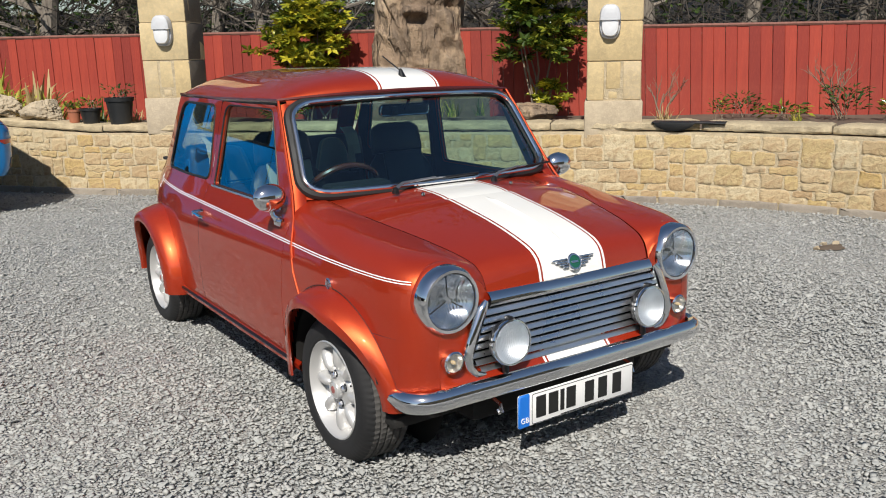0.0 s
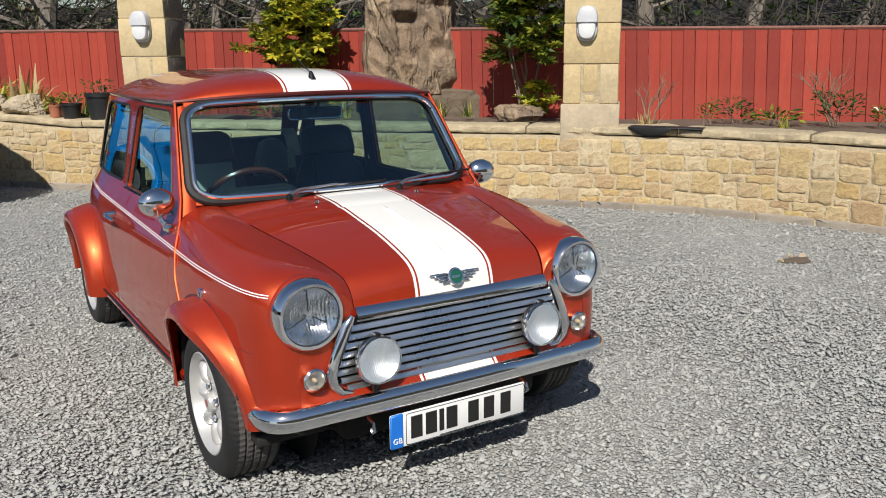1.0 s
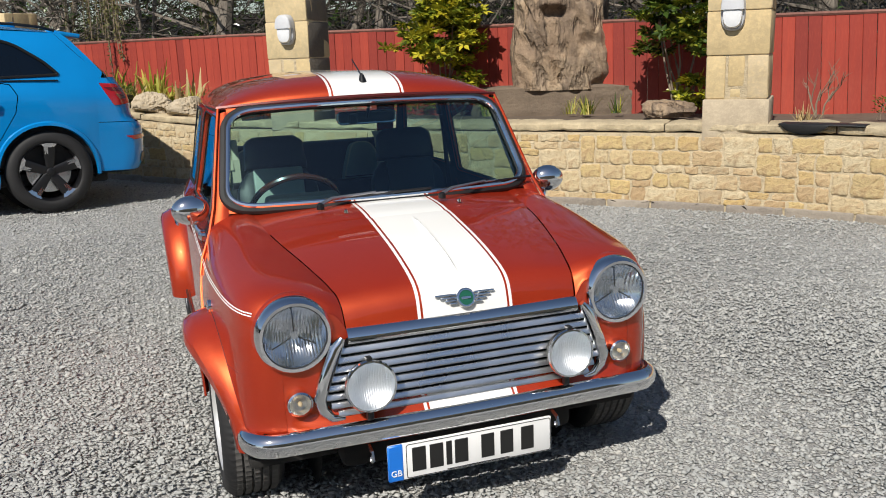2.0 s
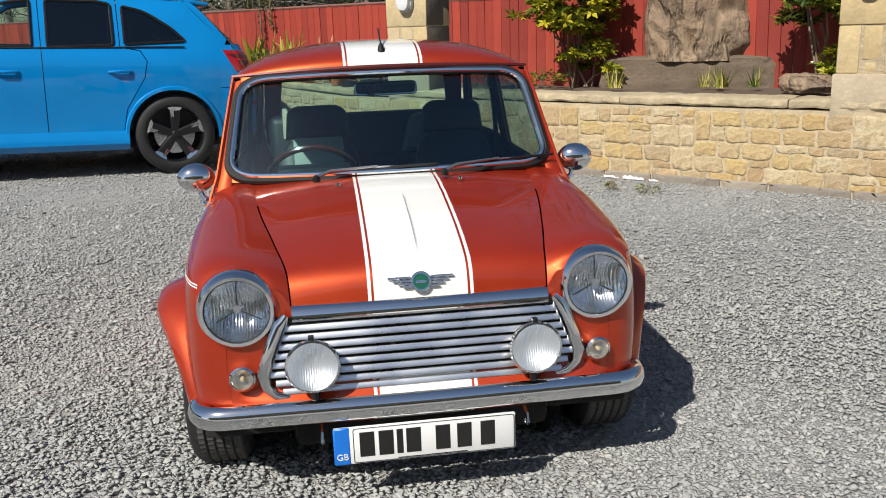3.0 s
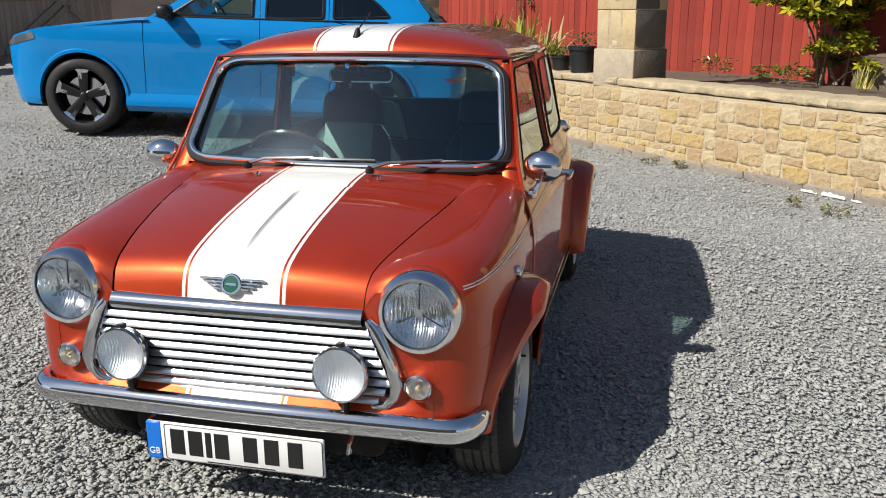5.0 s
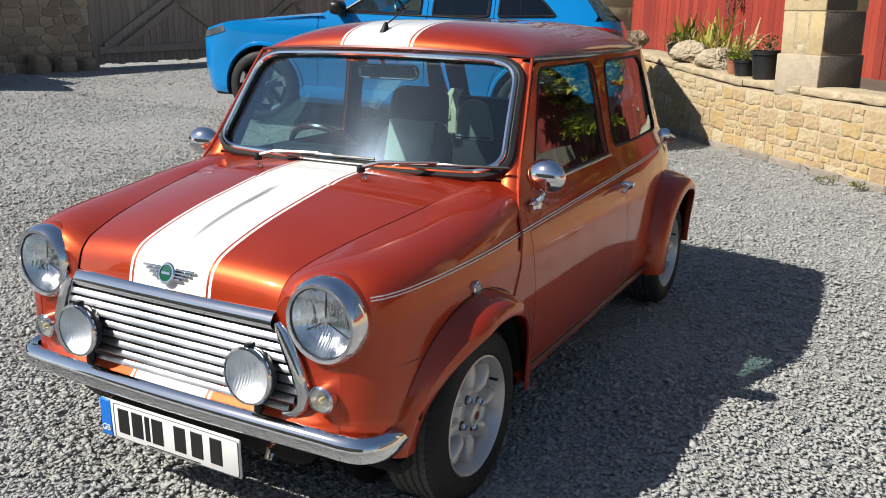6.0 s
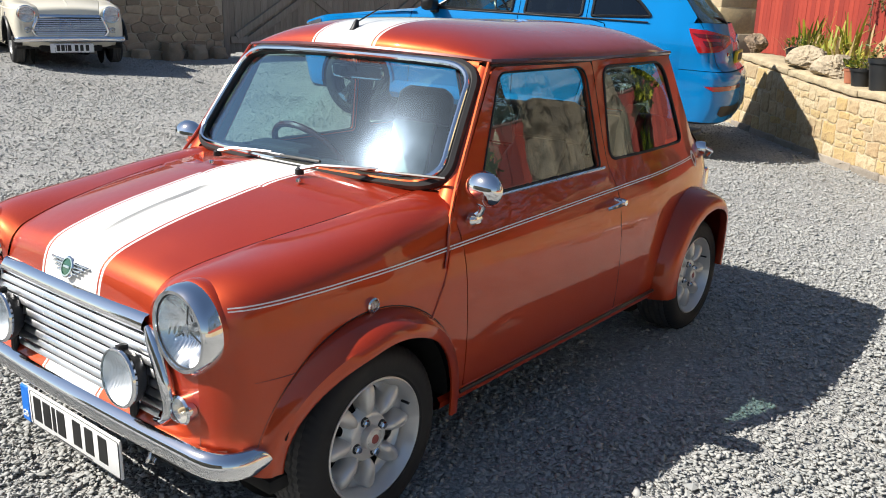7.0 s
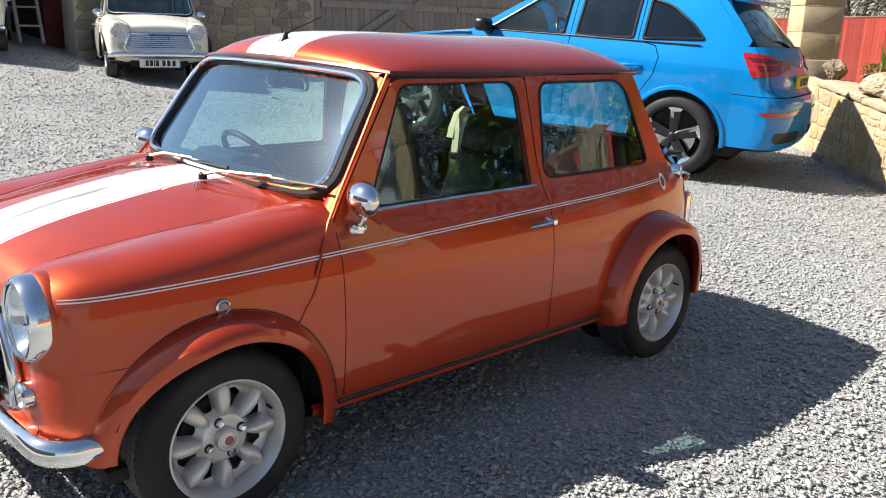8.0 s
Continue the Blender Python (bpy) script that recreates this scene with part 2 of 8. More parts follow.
def inside(p, poly):
    """Which of the points lie in the polygon."""
    p, poly = np.asarray(p, float), np.asarray(poly, float)
    hit = np.zeros(len(p), bool)
    a = poly
    b = np.roll(poly, -1, 0)
    for (x1, y1), (x2, y2) in zip(a, b):
        c = (y1 > p[:, 1]) != (y2 > p[:, 1])
        with np.errstate(divide="ignore", invalid="ignore"):
            hit ^= c & (p[:, 0] < (x2 - x1) * (p[:, 1] - y1) / (y2 - y1 if y2 != y1 else 1e-12) + x1)
    return hit


def rounded(corners, radius, seg=6):
    """A polygon with rounded corners; radius may be one for each corner."""
    k = len(corners)
    rs = radius if hasattr(radius, "__len__") else [radius] * k
    out = []
    for i in range(k):
        p, a, b = (Vector(corners[j % k]) for j in (i, i - 1, i + 1))
        if rs[i] <= 0:
            out.append(tuple(p))
            continue
        da, db = (a - p), (b - p)
        r = min(rs[i], da.length * 0.48, db.length * 0.48)
        pa, pb = p + da.normalized() * r, p + db.normalized() * r
        for s in range(seg + 1):
            t = s / seg
            out.append(tuple((1 - t) ** 2 * pa + 2 * t * (1 - t) * p + t * t * pb))
    return out


def dense(poly, step, closed=True):
    out = []
    k = len(poly)
    for i in range(k if closed else k - 1):
        a, b = Vector(poly[i]), Vector(poly[(i + 1) % k])
        n = max(1, math.ceil((b - a).length / step))
        out += [tuple(a.lerp(b, j / n)) for j in range(n)]
    if not closed:
        out.append(tuple(poly[-1]))
    return out


def sheet(outline, holes, step, f, thick=0.0):
    """A panel in the plane, with openings, laid on the surface f(a, b) -> point; thick: a second skin that far inward along x."""
    from mathutils.geometry import delaunay_2d_cdt
    loops = [dense(q, step) for q in [outline, *holes]]
    pts, edges = [], []
    for q in loops:
        k = len(pts)
        pts += q
        edges += [(k + i, k + (i + 1) % len(q)) for i in range(len(q))]
    rim = np.array(pts)
    lo, hi = rim.min(0), rim.max(0)
    gx, gy = np.meshgrid(np.arange(lo[0] + step / 2, hi[0], step), np.arange(lo[1] + step / 2, hi[1], step))
    g = np.stack([gx.ravel(), gy.ravel()], 1)
    keep = inside(g, loops[0])
    for q in loops[1:]:
        keep &= ~inside(g, q)
    g = g[keep]
    if len(g):
        d = np.min(np.linalg.norm(g[:, None] - rim[None], axis=2), 1)
        g = g[d > step * 0.45]
    allp = [Vector(p) for p in pts] + [Vector(p) for p in g]
    v, e, fc, *_ = delaunay_2d_cdt(allp, edges, [], 0, 1e-6)
    v = [tuple(p) for p in v]
    mid = np.array([np.mean([v[i] for i in q], 0) for q in fc])
    ok = inside(mid, loops[0])
    for q in loops[1:]:
        ok &= ~inside(mid, q)
    faces = [tuple(q) for q, o in zip(fc, ok) if o]
    out = [tuple(map(float, f(*p))) for p in v]
    if thick:
        k = len(out)
        count = {}
        for q in faces:
            for a, b in zip(q, q[1:] + q[:1]):
                count[(a, b)] = 1
        sides = [(b, a, a + k, b + k) for (a, b) in count if (b, a) not in count]
        out += [(x - thick * (1 if x > 0 else -1), y, z) for x, y, z in out]
        faces = faces + [tuple(i + k for i in reversed(q)) for q in faces] + sides
    return out, faces


def make(name, shape, material, smooth=40):
    me = bpy.data.meshes.new(name)
    me.from_pydata(shape[0], [], shape[1])
    me.validate()
    bm = bmesh.new()
    bm.from_mesh(me)
    bmesh.ops.recalc_face_normals(bm, faces=bm.faces[:])
    bm.to_mesh(me)
    bm.free()
    me.materials.append(material)
    if smooth:
        me.shade_smooth()
        me.set_sharp_from_angle(angle=radians(smooth))
    return me


def part(name, shape, material, parent, label="", smooth=40):
    """One mesh object under a thing or a part."""
    ob = new(name, make(name, shape, material, smooth))
    ob.parent = parent
    if label:
        tagged(ob, label)
    return ob


def thing(name, label, category, group="", kind=""):
    ob = new(name)
    ob.empty_display_size = 0.1
    return tagged(ob, label, category, group, kind)


def whole(name, shape, material, label, category, group="", kind="", smooth=40):
    return tagged(new(name, make(name, shape, material, smooth)), label, category, group, kind)


def words(name, text, size, material, parent, m, stretch=1.0, depth=0.001, weight=0.0):
    """Lettering in the built-in face, as a mesh, centred at the pose m."""
    cu = bpy.data.curves.new(name, "FONT")
    cu.body, cu.size, cu.extrude, cu.offset = text, size, depth, weight
    cu.align_x, cu.align_y = "CENTER", "CENTER"
    tmp = new(name + "_curve", cu)
    bpy.context.view_layer.update()
    me = bpy.data.meshes.new_from_object(tmp.evaluated_get(bpy.context.evaluated_depsgraph_get()))
    bpy.data.objects.remove(tmp)
    me.name = name
    me.transform(m @ Matrix.Diagonal((stretch, 1, 1, 1)))
    me.materials.clear()
    me.materials.append(material)
    ob = new(name, me)
    ob.parent = parent
    return ob


def lift(x, y):
    """The ground's height: level round the small car, rising gently to the far side of the yard."""
    d = -np.asarray(x, float) - 0.4
    s = 0.5 * (d + np.sqrt(d * d + 0.6))
    corner = 0.03 * np.clip(-7 - np.asarray(x, float), 0, 8) * np.clip(7 - np.asarray(y, float), 0, 4.5)
    dip = 0.042 * np.exp(-((np.asarray(y, float) - 2.2) / 0.8) ** 2 - (np.asarray(x, float) / 1.5) ** 2)
    return 0.32 * np.tanh(s * 0.05 / 0.32) - 0.0117 + np.minimum(corner, 0.62) - dip


# ---- ground ----
def gravel_ground():
    m = Mat("grey_gravel_bed")
    at = m.coords()
    warp = m.noise(6.0, 3, at=at)
    cell = m.voronoi(62.0, at, out=1)
    edge = m.voronoi(62.0, at, "DISTANCE_TO_EDGE")
    big = m.noise(0.55, 5, 0.6, at)
    mid = m.noise(2.6, 5, 0.6, at)
    tone = m.ramp(cell, (0.0, (0.18, 0.185, 0.19)), (0.5, (0.33, 0.33, 0.32)), (0.85, (0.45, 0.445, 0.42)), (1.0, (0.55, 0.535, 0.495)))
    col = m.mix(m.ramp(edge, (0.0, (1, 1, 1)), (0.09, (0, 0, 0))), tone, (0.29, 0.292, 0.285, 1))
    col = m.mix(m.ramp(big, (0.40, (0, 0, 0)), (0.70, (0.35,) * 3)), col, (0.38, 0.355, 0.315, 1))
    col = m.mix(m.ramp(mid, (0.5, (0, 0, 0)), (0.75, (0.45,) * 3)), col, (0.22, 0.215, 0.21, 1))
    m.colour(col).put(Roughness=0.9)
    h = m.math("ADD", m.math("MULTIPLY", m.ramp(edge, (0.0, (0, 0, 0)), (0.22, (1, 1, 1))), 1.0), m.math("MULTIPLY", cell, 0.8))
    m.bump(h, 0.65, 0.010)
    xs = np.concatenate([[-400, -120, -50, -25], np.arange(-16, 9.01, 0.25), [15, 30, 60, 150, 400]])
    ys = np.concatenate([[-400, -120, -40, -15], np.arange(-7, 14.01, 0.25), [25, 60, 150, 400]])
    rows = [[(x, y, float(lift(x, y)) + 0.012 * noise.noise((x * 0.7, y * 0.7, 0)) - 0.004) for x in xs] for y in ys]
    return whole("ground", grid(rows), m.m, "grey crushed slate gravel of the yard", "ground", kind="structure")


ground = gravel_ground()

# ---- garden wall, bed, pillars, fence ----
WALL = [(-2.9, 9.85), (-1.6, 8.48), (-0.23, 7.06), (1.52, 5.26), (2.63, 4.10), (3.55, 3.14), (4.05, 2.50), (4.42, 1.80), (4.68, 1.0), (4.85, 0.0), (4.95, -1.2), (5.0, -3.0)]


class Line:
    """A way along the plan, by length."""

    def __init__(self, pts):
        p = np.array(pts, float)
        d = np.concatenate([[0], np.cumsum(np.linalg.norm(np.diff(p, axis=0), axis=1))])
        self.length = d[-1]
        self.x, self.y = curve(d, p[:, 0]), curve(d, p[:, 1])

    def at(self, s, out=0.0):
        """The point at s, moved out towards the yard."""
        x, y = float(self.x(s)), float(self.y(s))
        dx, dy = float(self.x(s + 0.02) - self.x(s - 0.02)), float(self.y(s + 0.02) - self.y(s - 0.02))
        n = math.hypot(dx, dy)
        return Vector((x + dy / n * out, y - dx / n * out, 0)), math.atan2(dy, dx)

    def near(self, x, y):
        ss = np.linspace(0, self.length, 2000)
        return float(ss[np.argmin((self.x(ss) - x) ** 2 + (self.y(ss) - y) ** 2)])


way = Line(WALL)
# the yard lies to the right hand of the way from the far end
yard = 1.0


def rubble_mat():
    """Sandstone of many tones, one to a stone: ochre, cream, pink-brown, grey; with iron stains and weathering."""
    m = Mat("sandstone")
    rnd = m.node("ObjectInfo").outputs["Random"]
    tones = ((0.47, 0.35, 0.18), (0.50, 0.345, 0.135), (0.53, 0.43, 0.265), (0.40, 0.275, 0.15), (0.51, 0.40, 0.23), (0.53, 0.39, 0.165), (0.40, 0.315, 0.20), (0.50, 0.365, 0.205), (0.55, 0.46, 0.30))
    base = m.ramp(rnd, *[(i / 9, c) for i, c in enumerate(tones)])
    n1, n2, n3 = m.noise(7.0, 7, 0.62), m.noise(46.0, 6, 0.7), m.noise(2.3, 5, 0.62)
    col = m.mix(m.ramp(n1, (0.42, (0, 0, 0)), (0.66, (0.55,) * 3)), base, (0.46, 0.365, 0.215, 1))
    col = m.mix(m.ramp(m.noise(11.0, 6, 0.65), (0.48, (0, 0, 0)), (0.70, (0.7,) * 3)), col, (0.33, 0.185, 0.075, 1))
    col = m.mix(m.ramp(n2, (0.52, (0, 0, 0)), (0.75, (0.6,) * 3)), col, (0.21, 0.15, 0.09, 1))
    col = m.mix(m.ramp(n3, (0.56, (0, 0, 0)), (0.76, (0.55,) * 3)), col, (0.22, 0.18, 0.14, 1))
    m.colour(col).put(Roughness=0.92)
    m.bump(m.math("ADD", n1, m.math("MULTIPLY", n2, 0.5)), 1.0, 0.022)
    return m.m


SAND = rubble_mat()
SAND_GREY = stone_mat("grey_sandstone", (0.27, 0.235, 0.19), (0.31, 0.27, 0.22), (0.24, 0.21, 0.18))
CAP = stone_mat("sandstone_coping", (0.50, 0.41, 0.26), (0.47, 0.38, 0.245), (0.40, 0.33, 0.22), scale=7, bump=1.0)
MORTAR = stone_mat("lime_mortar", (0.50, 0.41, 0.27), (0.50, 0.41, 0.27), (0.44, 0.355, 0.235), scale=14, bump=0.9)
SOIL = plain("garden_soil", (0.125, 0.092, 0.066), 0.95, wear=0.4, scale=20, bump=0.9)


def cap_top(s):
    """The wall's top over the world's level."""
    x = float(way.x(s))
    return 0.70 + 0.105 * max(0, -x)


def wall_body():
    rows = []
    for s in np.arange(0, way.length, 0.12):
        top = cap_top(s) - 0.075
        row = []
        for out, z in ((-0.30, -0.1), (-0.30, top), (0.001, top), (0.001, -0.1)):
            p, _ = way.at(s, out * yard)
            row.append((p.x, p.y, z))
        rows.append(row)
    v, f = grid(rows, False, True)
    n = len(rows)
    return v, f + [(0, 1, 2, 3), tuple((n - 1) * 4 + i for i in (3, 2, 1, 0))]


garden_wall = whole("wall_garden", wall_body(), MORTAR, "low garden wall of coursed yellow sandstone rubble", "wall", kind="structure", smooth=0)


def chunk(w, h, deep, rnd, wob=0.10):
    """A roughly squared, nearly flat-faced stone, w along x, h along z, its face towards -y."""
    c = [(-w / 2, -h / 2), (-w / 6, -h / 2), (w / 5, -h / 2), (w / 2, -h / 2), (w / 2, 0), (w / 2, h / 2), (w / 6, h / 2), (-w / 5, h / 2), (-w / 2, h / 2), (-w / 2, 0)]
    q = min(w, h)
    corner = (0, 3, 5, 8)
    out = []
    for i, (x, z) in enumerate(c):
        k = wob * q * (1.0 if i in corner else 0.5)
        out.append((x - math.copysign(abs(rnd.gauss(0, k)), x), z - math.copysign(abs(rnd.gauss(0, k)), z) * (z != 0)))
    out = rounded(out, q * rnd.uniform(0.03, 0.09), 1)
    out = dense(out, 0.05)
    out = [(x + rnd.uniform(-0.0028, 0.0028), z + rnd.uniform(-0.0028, 0.0028)) for x, z in out]
    n = len(out)
    tip, nod = rnd.uniform(-0.05, 0.05), rnd.uniform(-0.06, 0.06)

    def face(x, z, d):
        return (x, -d - tip * x * 0.4 - nod * z * 0.4, z)
    e = 0.005
    v = [(x, 0.03, z) for x, z in out] + [face(x, z, deep * 0.55) for x, z in out]
    v += [face(x * (1 - 2 * e / w), z * (1 - 2 * e / h), deep * rnd.uniform(0.85, 1.0)) for x, z in out]
    v += [face(x * 0.6 + rnd.uniform(-0.1, 0.1) * q, z * 0.6 + rnd.uniform(-0.1, 0.1) * q, deep * rnd.uniform(0.75, 1.15)) for x, z in out]
    v.append(face(0, 0, deep * rnd.uniform(0.8, 1.15)))
    f = []
    for r in range(3):
        f += [(r * n + i, r * n + (i + 1) % n, (r + 1) * n + (i + 1) % n, (r + 1) * n + i) for i in range(n)]
    f += [(3 * n + i, 3 * n + (i + 1) % n, 4 * n) for i in range(n)]
    return v, f


def cells(width, height, row, lo, hi, rnd, jitter=0.34, flat=1.35):
    """Irregular stone outlines that fill a face width by height: cells round staggered, scattered middles."""
    n = max(1, round(height / row))
    mids = []
    for i in range(-1, n + 1):
        x = -rnd.uniform(0, hi)
        while x < width + hi:
            w = rnd.uniform(lo, hi)
            mids.append((x + w / 2, (i + 0.5 + rnd.uniform(-jitter, jitter)) * height / n))
            x += w
    out = []
    for k, (x, z) in enumerate(mids):
        if not (0 < x < width and 0 < z < height):
            continue
        poly = [(x - hi, 0.0), (x + hi, 0.0), (x + hi, height), (x - hi, height)]
        poly = [(min(max(a, 0.0), width), b) for a, b in poly]
        for q, (u, v) in enumerate(mids):
            if q == k or abs(u - x) > 2 * hi or abs(v - z) > 3 * row:
                continue
            # keep the side nearer to this middle, heights weighing more
            nx, nz = u - x, (v - z) * flat * flat
            c = ((u * u - x * x) + (v * v - z * z) * flat * flat) / 2
            new_poly = []
            for (a, b), (e, f) in zip(poly, poly[1:] + poly[:1]):
                da, db = nx * a + nz * b - c, nx * e + nz * f - c
                if da <= 0:
                    new_poly.append((a, b))
                if (da < 0) != (db < 0) and da != db:
                    t = da / (da - db)
                    new_poly.append((a + (e - a) * t, b + (f - b) * t))
            poly = new_poly
            if len(poly) < 3:
                break
        if len(poly) < 3:
            continue
        clean = [p for p, q in zip(poly, poly[1:] + poly[:1]) if math.hypot(p[0] - q[0], p[1] - q[1]) > 0.022]
        if len(clean) >= 3:
            out.append(clean)
    return out


def squared(width, height, unit, rnd):
    """Outlines of roughly squared stones of mixed sizes, fitted together without running courses."""
    nz, nx = max(1, round(height / unit)), int(width / unit)
    taken = [[False] * nz for _ in range(nx)]
    w_, h_ = width / nx, height / nz

    def corner(i, j):
        e = 0.23 * unit
        x = i * w_ + e * 1.2 * noise.noise((i * 3.7, j * 5.1, 2.5))
        return x, min(max(j * h_ + e * noise.noise((i * 4.3, j * 3.9, 7.5)) * 1.2 * (0 < j < nz), 0.0), height)
    out = []
    for i in range(nx):
        for j in range(nz):
            if taken[i][j]:
                continue
            h = rnd.choice((1, 2, 2, 2, 2, 3, 3, 3))
            w = rnd.choice((2, 2, 3, 3, 3, 4, 4)) if h > 1 else rnd.choice((1, 2, 3, 4))
            hh = 1
            while hh < h and j + hh < nz and not taken[i][j + hh]:
                hh += 1
            if hh > 1 and j + hh == nz - 1 and not taken[i][nz - 1]:
                hh += 1
            ww = 1
            while ww < w and i + ww < nx and not any(taken[i + ww][j + q] for q in range(hh)):
                ww += 1
            for a in range(ww):
                for b in range(hh):
                    taken[i + a][j + b] = True
            ring = [(i + a, j) for a in range(ww)] + [(i + ww, j + b) for b in range(hh)] + [(i + ww - a, j + hh) for a in range(ww)] + [(i, j + hh - b) for b in range(hh)]
            out.append([corner(*p) for p in ring])
    return out


def rubble_stone(poly, gap, deep, rnd):
    """A stone with a worn, slightly pillowed face from its outline; gives the shape about its middle, and the middle."""
    cx, cz = (sum(p[i] for p in poly) / len(poly) for i in (0, 1))
    size = math.sqrt(abs(sum(a[0] * b[1] - a[1] * b[0] for a, b in zip(poly, poly[1:] + poly[:1]))) / 2)
    if size < 0.035:
        return None
    k = max(0.5, 1 - 2.1 * gap / size)
    line = rounded([((x - cx) * k, (z - cz) * k) for x, z in poly], size * rnd.uniform(0.05, 0.16), 2)
    line = [(x + rnd.uniform(-0.0045, 0.0045), z + rnd.uniform(-0.0045, 0.0045)) for x, z in dense(line, 0.035)]
    n = len(line)
    tip, nod = rnd.uniform(-0.03, 0.03), rnd.uniform(-0.03, 0.03)
    o = rnd.uniform(0, 90)

    def face(x, z, d):
        return (x, -d - tip * x - nod * z - 0.005 * noise.noise((x * 15 + o, z * 15, o)), z)
    v = [(x * 1.03, 0.03, z * 1.03) for x, z in line] + [face(x, z, deep * 0.45) for x, z in line]
    v += [face(x * 0.965, z * 0.965, deep * rnd.uniform(0.88, 1.0)) for x, z in line]
    v += [face(x * 0.75, z * 0.75, deep * rnd.uniform(0.9, 1.1)) for x, z in line] + [face(x * 0.4, z * 0.4, deep * rnd.uniform(0.85, 1.15)) for x, z in line] + [face(0, 0, deep)]
    f = []
    for q in range(4):
        f += [(q * n + i, q * n + (i + 1) % n, (q + 1) * n + (i + 1) % n, (q + 1) * n + i) for i in range(n)]
    f += [(4 * n + i, 4 * n + (i + 1) % n, 5 * n) for i in range(n)]
    return (v, f), (cx, cz)


# ---- the small red car ----
side_base = curve([0.18, 0.24, 0.32, 0.45, 0.58, 0.68, 0.745, 0.79, 0.84, 1.00, 1.17, 1.22],
                  [0.668, 0.686, 0.698, 0.703, 0.698, 0.682, 0.655, 0.632, 0.619, 0.587, 0.552, 0.538])
taper = curve([-0.412, -0.405, -0.39, -0.37, -0.33, -0.25, -0.10, 0.15, 1.55, 1.85, 2.10, 2.28, 2.40, 2.47, 2.50],
              [0.160, 0.128, 0.100, 0.078, 0.054, 0.032, 0.013, 0.0, 0.0, 0.018, 0.052, 0.095, 0.150, 0.215, 0.27])
crown = curve([-0.412, -0.40, -0.385, -0.36, -0.30, -0.15, 0.0, 0.20, 0.45], [0.668, 0.700, 0.716, 0.728, 0.742, 0.758, 0.774, 0.802, 0.832])
middle = curve([-0.412, -0.405, -0.39, -0.36, -0.30, -0.15, 0.0, 0.10, 0.20, 0.36, 0.5], [0.618, 0.652, 0.688, 0.714, 0.738, 0.778, 0.806, 0.823, 0.835, 0.842, 0.846])
seam_x = curve([-0.412, -0.36, -0.20, 0.17, 0.45], [0.358, 0.366, 0.402, 0.470, 0.49])
seam_z = curve([-0.412, -0.405, -0.39, -0.35, -0.15, 0.17, 0.45], [0.618, 0.640, 0.672, 0.702, 0.748, 0.792, 0.826])


def side_x(y, z):
    return float(side_base(z) - taper(y))


def on_side(y, z):
    return side_x(y, z), y, z


def wing_section(y, low, n=18):
    """Points from the sill up the side, over the wing's crown, down to the bonnet's seam."""
    c = float(crown(y))
    top = c - 0.085
    pts = [(side_x(y, z), z) for z in np.linspace(low, top, n)]
    x0 = side_x(y, top)
    for a in np.linspace(0, math.pi / 2, 9)[1:]:
        pts.append((x0 - 0.125 * (1 - math.cos(a)) ** 1.15 - 0.006 * a, top + 0.085 * math.sin(a)))
    xc = pts[-1][0]
    xs, zs = float(seam_x(y)) + 0.0018, float(seam_z(y))
    for t in (0.3, 0.6, 0.85, 1.0):
        pts.append((xc + (xs - xc) * t, c + (zs - c) * t * t))
    return pts


def bonnet_z(x, y):
    """The bonnet's height at x."""
    e, h, s = float(seam_x(y)), float(middle(y)), float(seam_z(y))
    u = min(1, abs(x) / e)
    ridge = 0.0085 * math.exp(-(x / 0.0042) ** 2) * max(0, min(1, (0.06 - y) / 0.05)) * max(0, min(1, (y + 0.36) / 0.1))
    return s + (h - s) * (1 - u**2.2) + ridge


post_line = curve([0.64, 0.690, 0.765, 0.845, 0.975, 1.095, 1.172, 1.20], [0.300, 0.325, 0.372, 0.430, 0.520, 0.600, 0.655, 0.672])


def screen_foot(x):
    return 0.331 + 0.066 * (x / 0.555) ** 2


def bonnet_end(x):
    return 0.105 + 0.065 * (x / 0.47) ** 2


NOSE_Y = [-0.412, -0.409, -0.405, -0.400, -0.394, -0.387, -0.379, -0.370, -0.360, -0.350] + [-0.340 + 0.725 * i / 40 for i in range(41)]
ACROSS = [-1, -0.92, -0.8, -0.65, -0.5, -0.38, -0.28, -0.18, -0.1, -0.05, -0.025, -0.015, -0.007, 0, 0.007, 0.015, 0.025, 0.05, 0.1, 0.18, 0.28, 0.38, 0.5, 0.65, 0.8, 0.92, 1]
AXLES = (0.006, 2.060)


def no_wheel(shape, r=0.322):
    """Leave out what lies in the wheel openings."""
    v, f = shape
    keep = []
    for q in f:
        x, y, z = (sum(v[i][k] for i in q) / len(q) for k in range(3))
        if abs(x) > 0.40 and any((y - a) ** 2 + (z - 0.25) ** 2 < r * r for a in (0.006, 1.985)):
            continue
        if y < -0.285 and z < 0.335:
            continue
        keep.append(q)
    return v, keep


def doubled(makes):
    """Left and right."""
    return ((makes, 1), (flipped(makes), -1))


